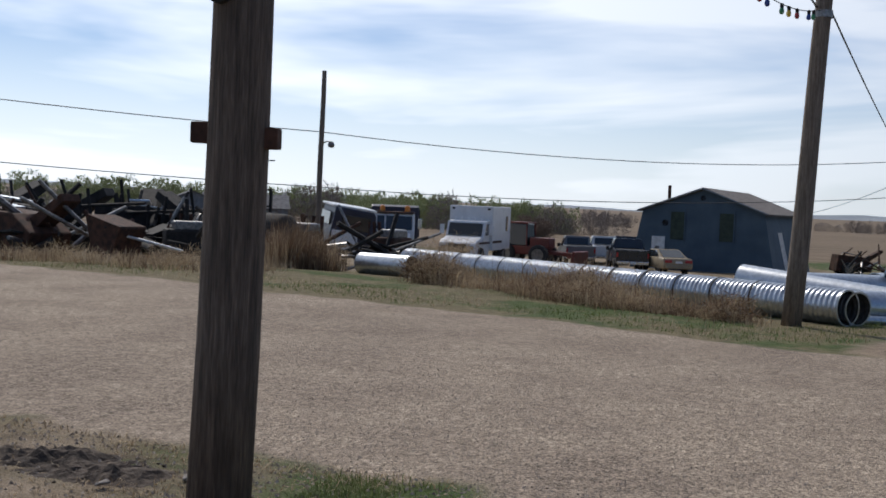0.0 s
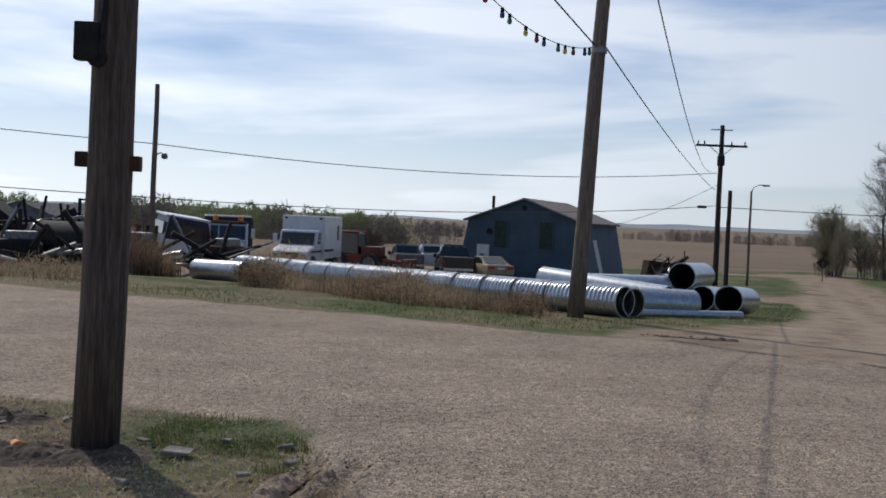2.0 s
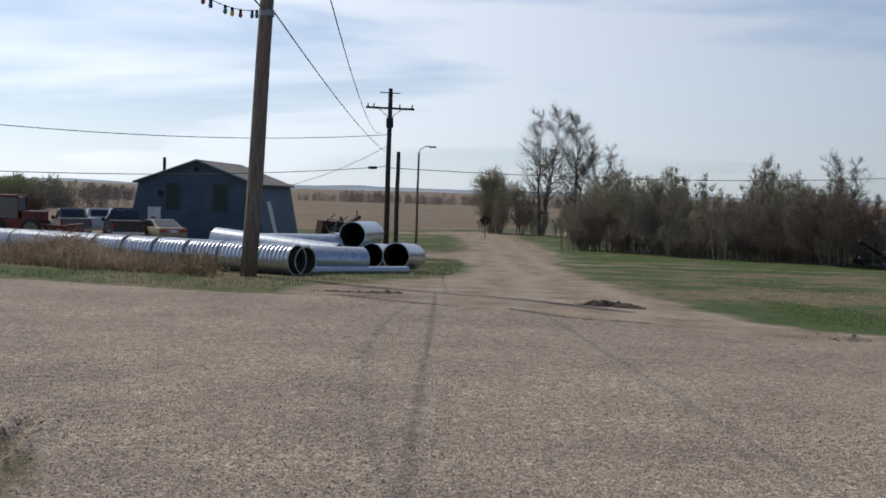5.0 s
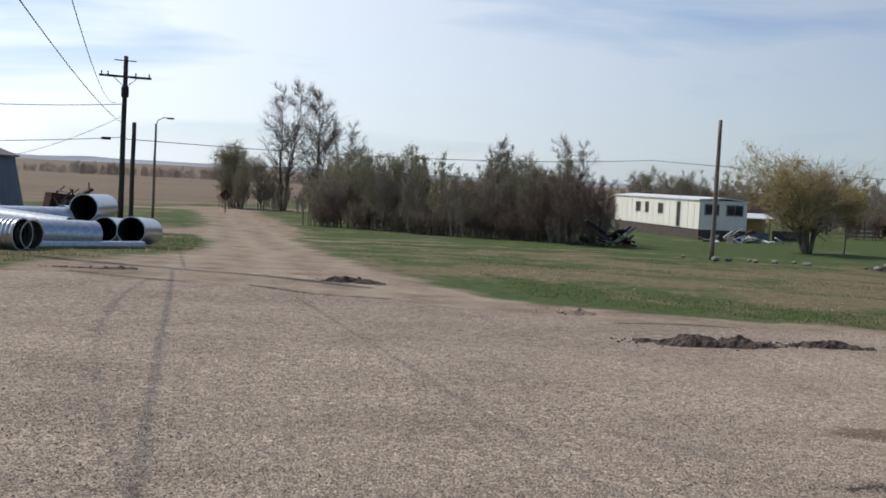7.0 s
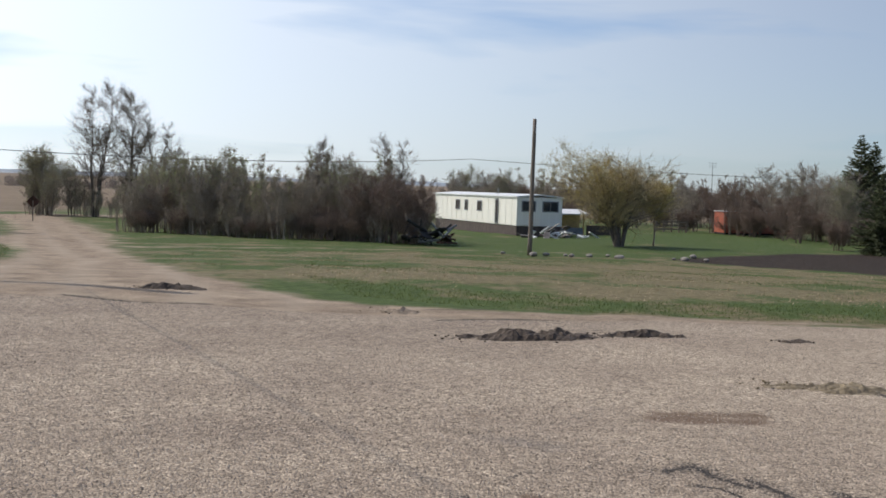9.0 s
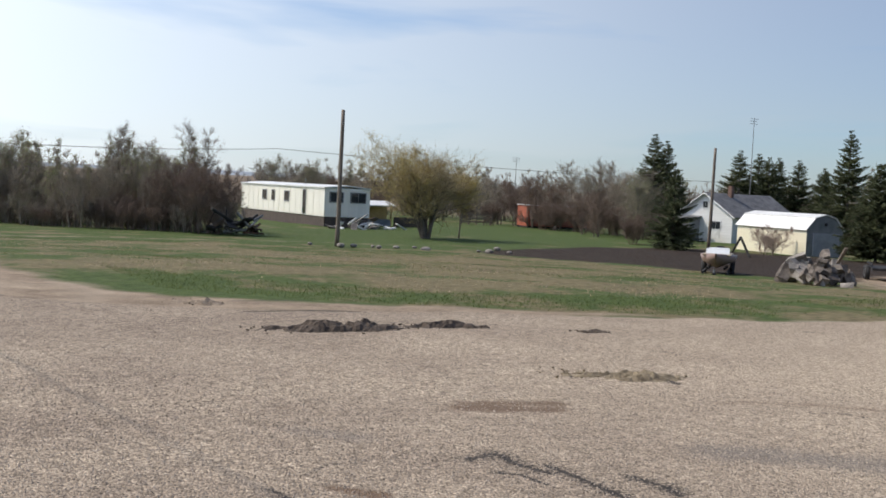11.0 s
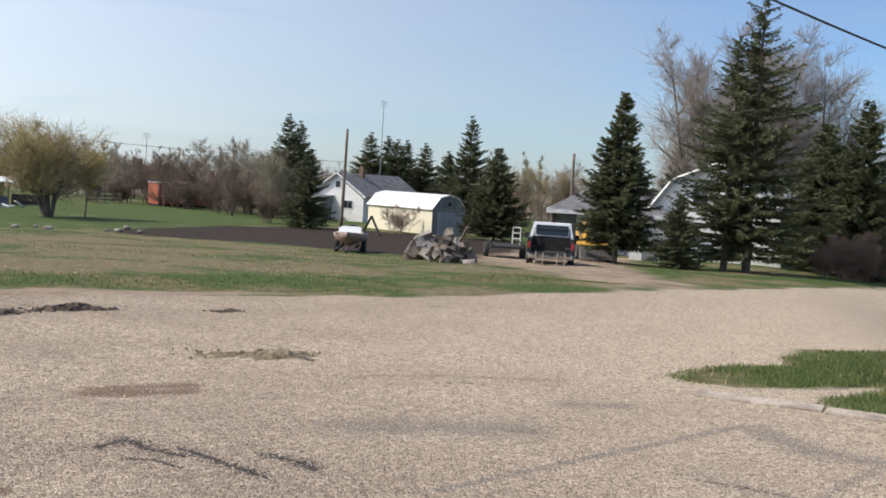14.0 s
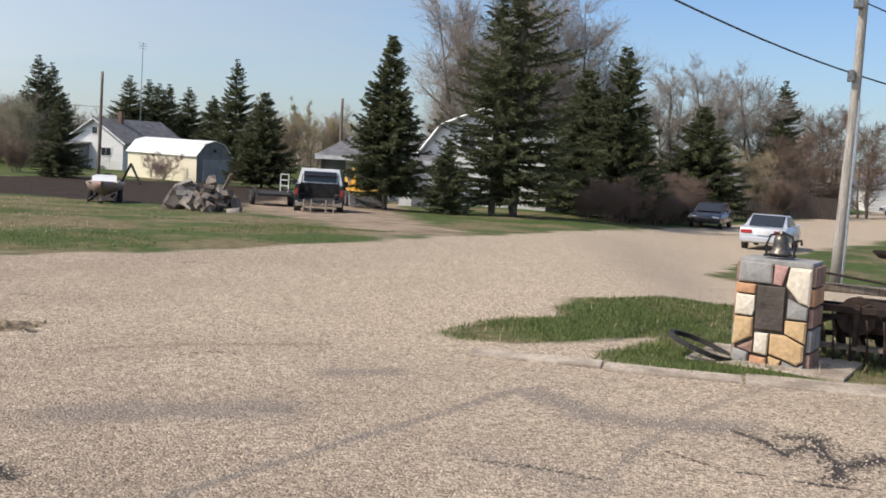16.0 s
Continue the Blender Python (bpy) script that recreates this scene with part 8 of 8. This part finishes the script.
def pier():
    t = thing("stone_pier", on_ground(10.79, -0.67, -107.4, -0.02), "square pier of coloured field stones with plaque", "pier")
    W, Hh, D = 0.62, 0.91, 0.44
    rnd = random.Random(3)
    part("core", box(0, D / 2, Hh / 2, W - 0.03, D - 0.03, Hh - 0.02), M_MORTAR, t, "dark mortar core")
    face = [("grey", (0, .80, .48, .80, .47, 1, .02, 1)), ("pink", (.48, .80, .60, .79, .67, .98, .48, .99)), ("cream", (.69, .98, .98, .98, .98, .62, .84, .66, .66, .80)), ("orange", (0, .70, .26, .70, .28, .79, 0, .79)),
            ("cream", (0, .49, .24, .49, .27, .55, .27, .69, 0, .69)), ("tan", (0, .20, .26, .30, .26, .48, 0, .48)), ("grey", (.69, .50, .97, .50, .97, .62, .85, .65, .69, .69)), ("tan", (.68, .36, .97, .28, .97, .49, .68, .49)),
            ("cream", (.29, .15, .47, .14, .48, .35, .29, .35)), ("tan", (.49, .16, .66, .13, .88, .08, .96, .12, .96, .27, .70, .35, .49, .35)), ("brown", (.06, .19, .27, .15, .28, .28)), ("grey", (0, 0, .22, 0, .22, .15, 0, .18)),
            ("orange", (.24, 0, .50, 0, .47, .12, .24, .13)), ("tan", (.52, 0, .63, 0, .66, .11, .49, .14)), ("grey", (.65, 0, .97, 0, .97, .10, .88, .06, .68, .11))]
    for c, f in face:
        poly = [((f[i] - 0.5) * W, f[i + 1] * Hh) for i in range(0, len(f), 2)]
        area = sum(poly[i][0] * poly[(i + 1) % len(poly)][1] - poly[(i + 1) % len(poly)][0] * poly[i][1] for i in range(len(poly)))
        stone(t, poly if area > 0 else poly[::-1], STONE_M[c], 0.03, -0.022, rnd)
    for s in (-1, 1):       # the two flanks, mostly in the darker stones
        for j, (z0, z1, c) in enumerate(((0, .2, "brown"), (.2, .42, "grey"), (.42, .62, "brown"), (.62, .8, "orange"), (.8, 1, "brown"))):
            for a, b in ((0.02, 0.24), (0.25, 0.45)):
                bm = box(s * (W / 2 - 0.005), (a + b) / 2, (z0 + z1) / 2 * Hh, 0.05, b - a - 0.015, (z1 - z0) * Hh - 0.02, 0.012)
                part("stone", bm, STONE_M[c], t)
    part("cap", box(0, D / 2, Hh + 0.0, W - 0.02, D, 0.05, 0.015), STONE_M["grey"], t)
    p = part("plaque", box(-0.02, -0.008, 0.53, 0.23, 0.02, 0.37, 0.006), M_PLAQUE, t, "dull bronze plaque")
    for i in range(9):
        part("text_bar", box(-0.02, -0.0195, 0.67 - i * 0.035, 0.17 - 0.03 * (i % 3), 0.003, 0.006), M_PLAQUE, p)
    return t


pier()
bell = thing("bell", pose(10.79, -0.67, 0.9, 0, 0, -107.4) @ pose(-0.02, 0.2, 0.03) @ Matrix.Scale(0.60, 4), "old bronze bell on the stone pier", "bell")
part("bell_body", lathe([(0.001, 0.30), (0.05, 0.30), (0.085, 0.275), (0.10, 0.22), (0.105, 0.15), (0.12, 0.09), (0.155, 0.045), (0.165, 0.02), (0.15, 0.02)], 28), M_BRONZE, bell, "", True)
part("crown", lathe([(0.03, 0.29), (0.045, 0.32), (0.03, 0.35), (0.001, 0.355)], 14), M_BRONZE, bell)
for s in (-1, 1):
    part("yoke_arm", tube([(s * 0.19, 0, 0.0), (s * 0.2, 0, 0.14), (s * 0.15, 0, 0.28), (s * 0.03, 0, 0.33)], 0.018, 8), M_BLACK, bell)
part("crank", tube([(0.2, 0, 0.22), (0.28, 0, 0.24), (0.29, 0.0, 0.17)], 0.02, 8), M_BLACK, bell)
part("base_plate", box(0, 0, 0.0, 0.42, 0.2, 0.03, 0.008), M_BLACK, bell)


def implement():
    t = thing("horse_drawn_mower", on_ground(11.45, -1.45, -100), "rusty dark iron horse-drawn farm implement", "farm implement")
    rust = M_RUSTY
    for x in (-0.42, 0.75):
        w_ = part("iron_wheel", lathe([(0.345, -0.05), (0.385, -0.05), (0.385, 0.05), (0.345, 0.05), (0.345, -0.05)], 28, None, pose(x, 0.15, 0.385, 0, 90, 0)), rust, t, "spoked iron wheel")
        for k in range(9):
            a = 2 * math.pi * k / 9
            part("spoke", rod((x, 0.15, 0.385), (x, 0.15 + 0.365 * math.cos(a), 0.385 + 0.365 * math.sin(a)), 0.016, seg=5), rust, w_)
        part("hub", rod((x - 0.07, 0.15, 0.385), (x + 0.07, 0.15, 0.385), 0.05), rust, w_)
    part("axle", rod((-0.5, 0.15, 0.385), (0.85, 0.15, 0.385), 0.03), rust, t)
    part("beam", box(0.2, 0.1, 0.66, 1.7, 0.09, 0.07, 0.01), M_POLE_GREY, t, "weathered wooden beam")
    part("beam", box(0.2, 0.45, 0.62, 1.7, 0.09, 0.07, 0.01), M_POLE_GREY, t, "weathered wooden beam")
    part("gearbox", box(0.15, 0.2, 0.42, 0.36, 0.3, 0.3, 0.05), rust, t)
    part("gear", lathe([(0.001, 0), (0.17, 0), (0.17, 0.03), (0.001, 0.03)], 20, None, pose(0.0, -0.05, 0.44, 90, 0, 0)), rust, t)
    part("lever", tube([(0.52, 0.1, 0.5), (0.50, 0.12, 0.9), (0.49, 0.14, 1.16)], 0.022, 6), rust, t)
    part("lever", tube([(0.3, 0.1, 0.5), (0.62, 0.1, 0.85), (0.85, 0.1, 0.98)], 0.018, 6), rust, t)
    part("draw_rod", tube([(-0.55, 0.0, 0.82), (0.2, 0.0, 0.74), (0.9, 0.0, 0.72)], 0.012, 6), rust, t)
    part("draw_rod", tube([(-0.55, -0.1, 0.25), (0.1, -0.1, 0.55), (0.6, -0.1, 0.3)], 0.016, 6), rust, t)
    for k in range(10):
        x = -0.5 + k * 0.14
        part("tine", tube([(x, 0.1, 0.5), (x + 0.03, -0.14, 0.4), (x + 0.05, -0.22, 0.2), (x + 0.06, -0.12, 0.03)], 0.012, 5), rust, t)
    part("seat", lathe([(0.001, 0.0), (0.12, 0.01), (0.17, 0.05), (0.18, 0.07)], 16, None, pose(0.25, 0.5, 0.92)), rust, t)
    part("seat_spring", tube([(0.25, 0.2, 0.66), (0.25, 0.4, 0.75), (0.25, 0.5, 0.92)], 0.02, 6), rust, t)
    for k in range(7):
        part("disc_blade", lathe([(0.001, 0.0), (0.12, 0.012), (0.21, 0.045), (0.215, 0.04), (0.12, 0.004), (0.001, -0.008)], 20, None, pose(-0.34 + k * 0.17, 0.32, 0.22, 0, 78, 12)), rust, t, "rusty disc blade")
    part("disc_axle", rod((-0.45, 0.32, 0.22), (0.9, 0.32, 0.22), 0.025), rust, t)
    part("frame_bar", box(0.2, -0.12, 0.5, 1.5, 0.05, 0.06, 0.005), rust, t)
    part("frame_bar", box(0.2, 0.6, 0.45, 1.5, 0.05, 0.06, 0.005), rust, t)
    for x in (-0.5, 0.0, 0.5, 0.9):
        part("cross_bar", box(x, 0.24, 0.52, 0.05, 0.8, 0.05, 0.005), rust, t)
        part("upright", box(x, -0.1, 0.3, 0.045, 0.045, 0.45), rust, t)
    part("foot_board", box(0.1, -0.05, 0.16, 1.2, 0.16, 0.03), M_POLE_GREY, t)
    return t


M_RUSTY = worn("dark_old_rust", (0.02, 0.014, 0.011), (0.06, 0.036, 0.027), 8, 0.8, 0.2, 0.3)
implement()
# low black ring on the ground beside the pier
hoop = thing("dark_ring", on_ground(10.95, -0.12, 15, 0.03), "black ring lying low against the pier", "hoop")
part("ring", lathe([(0.26, -0.02), (0.30, -0.02), (0.30, 0.02), (0.26, 0.02), (0.26, -0.02)], 28, None, pose(0, 0, 0.08, 18, -6, 0)), M_BLACK, hoop)
pad = tagged(part("concrete_pad", box(11.05, -0.75, 0.0, 1.0, 1.3, 0.06, 0.01, None, -17), M_WALK), "pale concrete pad under the pier", "pad", "", "structure")
walk_ = thing("sidewalk", pose(0, 0, 0.0), "pale worn concrete sidewalk slabs at the road edge", "sidewalk", "", "structure")
rs_ = random.Random(4)
for i in range(11):
    y = 1.75 - i * 1.1
    cx = 9.98 + 0.10 * math.sin(i * 0.7) + (0.0 if i else 0.15)
    bm = box(cx, y - 0.54, 0.0, 0.40 if i > 1 else 0.30, 1.07, 0.05, 0.012, None, rs_.uniform(-1.5, 1.5), rs_.uniform(-0.4, 0.4))
    part("slab", bm, M_WALK, walk_)


# ---- clods and stones on the road ----
def clods(name, label, cat, x0, y0, x1, y1, n, half, hmax, seed, mat=None):
    """A low scraped ridge of broken earth."""
    rnd = random.Random(seed)
    t = thing(name, pose((x0 + x1) / 2, (y0 + y1) / 2, gz((x0 + x1) / 2, (y0 + y1) / 2)), label, cat)
    L = math.dist((x0, y0), (x1, y1))
    nu, nv = max(20, int(L * 26)), 22
    v, f = [], []
    d = Vector((x1 - x0, y1 - y0)) / L
    for i in range(nu + 1):
        for j in range(nv + 1):
            u, w_ = i / nu, j / nv * 2 - 1
            prof = max(0, 1 - w_ * w_) * math.sin(math.pi * u) ** 0.6
            px_, py_ = d.x * (u - 0.5) * L - d.y * w_ * half, d.y * (u - 0.5) * L + d.x * w_ * half
            lump = 0.78 + 0.7 * noise.noise((px_ * 2.0, py_ * 2.6, seed)) + 0.5 * noise.noise((px_ * 8, py_ * 8, seed + 5)) + 0.4 * noise.noise((px_ * 19, py_ * 19, seed))
            v.append((px_, py_, -0.035 + (hmax + 0.03) * prof * max(0, lump)))
    for i in range(nu):
        for j in range(nv):
            k = i * (nv + 1) + j
            f.append((k, k + nv + 1, k + nv + 2, k + 1))
    link_mesh("mound", v, f, mat or M_DIRTCLOD, t)
    for i in range(n):
        u, w_ = rnd.uniform(-0.52, 0.52), rnd.gauss(0, 0.55)
        bm = bmesh.new()
        r_ = rnd.uniform(0.007, 0.02)
        bmesh.ops.create_icosphere(bm, subdivisions=1, radius=r_)
        for q in bm.verts:
            q.co = Vector((q.co.x * rnd.uniform(0.7, 1.4), q.co.y * rnd.uniform(0.7, 1.4), q.co.z * rnd.uniform(0.5, 0.9)))
        bmesh.ops.translate(bm, verts=bm.verts, vec=(d.x * u * L - d.y * w_ * half, d.y * u * L + d.x * w_ * half, 0.006 + hmax * 0.3 * max(0.0, 1 - abs(w_) * 1.2)))
        part("clod", bm, mat or M_DIRTCLOD, t)
    return t


M_TANCLOD = worn("tan_crumbled_earth", (0.16, 0.12, 0.085), (0.34, 0.265, 0.19), 9, 0.95, 0, 0.8, (1, 1, 1), 40, (0.3, 0.7), 0.4)
clods("dirt_heap", "ridge of dark scraped earth on the road", "dirt heap", 8.0, 9.95, 9.9, 9.15, 40, 0.32, 0.10, 31)
clods("dirt_heap", "smaller ridge of dark earth on the road", "dirt heap", 9.8, 9.35, 11.0, 8.75, 22, 0.24, 0.09, 32)
clods("dirt_heap", "small dark clod heap on the road", "dirt heap", 11.5, 7.95, 11.95, 7.7, 10, 0.14, 0.06, 33)
clods("dirt_heap", "brown earth heap at the dirt road", "dirt heap", 7.2, 16.9, 8.3, 16.2, 20, 0.3, 0.10, 34)
clods("dirt_heap", "scraped tan earth along the road edge", "dirt heap", 9.00, 12.81, 9.35, 12.10, 24, 0.3, 0.06, 35, M_TANCLOD)
clods("dirt_heap", "broken earth at the verge edge", "dirt heap", 3.4, 19.2, 5.6, 18.2, 22, 0.3, 0.05, 36)
clods("turf_patch", "torn patch of dry turf on the road", "turf patch", 8.6, 6.3, 9.7, 5.1, 26, 0.30, 0.05, 37, worn("dry_turf", (0.12, 0.09, 0.055), (0.28, 0.22, 0.14), 6, 0.95, 0, 0.8))
clods("rut_edge", "tan crumbled edge of a wheel rut", "earth", -0.90, 6.4, -0.60, 8.55, 50, 0.085, 0.07, 38, M_TANCLOD)
clods("rut_edge", "tan crumbled edge of a wheel rut", "earth", -0.64, 6.4, -0.32, 8.65, 50, 0.07, 0.06, 41, M_TANCLOD)
clods("rut_edge", "brown crumbled edge of a wheel rut", "earth", -1.16, 6.4, -0.84, 8.5, 40, 0.10, 0.06, 42, M_TANCLOD)
clods("dirt_heap", "loose earth and litter at the near pole", "dirt heap", -3.6, 8.3, -1.9, 8.7, 30, 0.5, 0.06, 39)
clods("dirt_heap", "dark loose earth beside the near pole", "dirt heap", -4.6, 9.9, -2.9, 9.6, 26, 0.45, 0.08, 40)
for i, (x, y, s) in enumerate(((-1.78, 8.55, 0.16), (-3.86, 9.95, 0.20), (-1.5, 8.95, 0.09), (-2.1, 8.9, 0.08), (-1.05, 8.85, 0.09), (-3.3, 9.3, 0.07), (-2.9, 9.6, 0.06), (-1.9, 7.6, 0.07), (-1.2, 7.9, 0.08), (-0.95, 8.3, 0.07), (-3.5, 8.1, 0.06))):
    fs = thing("flat_stone", pose(x, y, 0.02, 6, 4, i * 47), "pale flat broken stone in the gravel bed", "stone", "bed stones")
    s *= 0.62
    bm = box(0, 0, 0.01, s * 2, s * 1.3, 0.03)
    for v_ in bm.verts:
        v_.co += Vector((rr_.gauss(0, s * 0.15), rr_.gauss(0, s * 0.15), rr_.gauss(0, 0.006)))
    bmesh.ops.bevel(bm, geom=list(bm.edges), offset=0.008, segments=1, affect="EDGES")
    part("chip", bm, M_CONCRETE, fs)
oc = thing("orange_litter", pose(-2.86, 8.43, 0.03, 20, 10, 30), "crumpled orange litter beside the near pole", "litter")
bm = bmesh.new()
bmesh.ops.create_icosphere(bm, subdivisions=2, radius=0.06)
for v_ in bm.verts:
    v_.co = v_.co * (1 + 0.5 * noise.noise(v_.co * 20))
part("scrap_piece", bm, M_AMBER, oc)
# pebbles loose on the bed and the road edge
rng = np.random.default_rng(9)
peb = scatter(BED, 14000, 91)


def chips(pts, lo, hi, seed):
    """Small four-sided stones that lie on the ground."""
    rng_ = np.random.default_rng(seed)
    n = len(pts)
    c = np.column_stack([pts, surf_z(pts[:, 0], pts[:, 1])])
    s_ = rng_.uniform(lo, hi, n)
    q = [c + np.stack([np.cos(a + w) * s_, np.sin(a + w) * s_ * f, np.zeros(n) - 0.002], 1) for w, f in [(rng_.uniform(0, 6.28, n), rng_.uniform(0.6, 1, n))] for a in (0.3, 1.9, 3.4, 4.9)]
    top = c + np.stack([rng_.uniform(-0.3, 0.3, n) * s_, rng_.uniform(-0.3, 0.3, n) * s_, s_ * rng_.uniform(0.5, 0.95, n)], 1)
    v = np.stack(q + [top], 1).reshape(-1, 3)
    k = (np.arange(n) * 5)[:, None]
    return v, np.concatenate([k + np.array([[i, (i + 1) % 4, 4]]) for i in range(4)])


M_PEBBLE = foliage("pebble_stone", (0.13, 0.098, 0.072), (0.50, 0.41, 0.32))
v_, f_ = chips(peb, 0.006, 0.022, 92)
tagged(link_mesh("pebbles", v_, f_, M_PEBBLE), "loose pale pebbles in the gravel bed", "pebbles", "", "stuff")
rng = np.random.default_rng(93)      # loose chippings on the road, thinner farther out
rr_p, aa_p = 4.3 * (17.0 / 4.3) ** rng.uniform(0, 1, 90000), np.radians(rng.uniform(-14, 106, 90000))
rp = np.stack([rr_p * np.cos(aa_p), rr_p * np.sin(aa_p)], 1)
rp = rp[(inside(ROAD, rp[:, 0], rp[:, 1]) > 0.1) & (inside(BED, rp[:, 0], rp[:, 1]) < 0) & (inside(ISLAND, rp[:, 0], rp[:, 1]) < 0)]
v_, f_ = chips(rp, 0.005, 0.0125, 94)
tagged(link_mesh("road_chippings", v_, f_, M_PEBBLE), "loose gravel chippings on the road", "gravel", "", "stuff")

# ---- string of coloured bulbs on the leaning pole ----
sl = thing("string_lights", pose(0, 0, 0), "string of coloured festoon bulbs hung from the pole", "string lights")
A_, B_ = Vector((3.05, 23.05, 5.32)), Vector((-2.3, 8.75, 7.25))
cat_ = [A_.lerp(B_, i / 40) - Vector((0, 0, 1.30 * 4 * (i / 40) * (1 - i / 40))) for i in range(41)]
part("cable", tube(cat_, 0.008, 5), M_CABLE, sl)
BULB = [paint("bulb_" + n, c, 0.25, 0.03) for n, c in (("yellow", (0.75, 0.5, 0.06)), ("green", (0.05, 0.25, 0.12)), ("blue", (0.04, 0.08, 0.30)), ("red", (0.35, 0.04, 0.04)))]
for i in range(1, 14):
    k = i * 1.7 + 0.4 * math.sin(i * 2.3)
    p_ = cat_[int(k)].lerp(cat_[int(k) + 1], k % 1)
    b_ = part("bulb", lathe([(0.001, -0.15), (0.026, -0.14), (0.038, -0.11), (0.032, -0.07), (0.022, -0.05)], 10, None, Matrix.Translation(p_)), BULB[i % 4], sl, "coloured bulb")
    part("socket", lathe([(0.024, -0.06), (0.028, -0.05), (0.028, 0.0), (0.01, 0.015)], 8, None, Matrix.Translation(p_)), M_BLACK, b_)
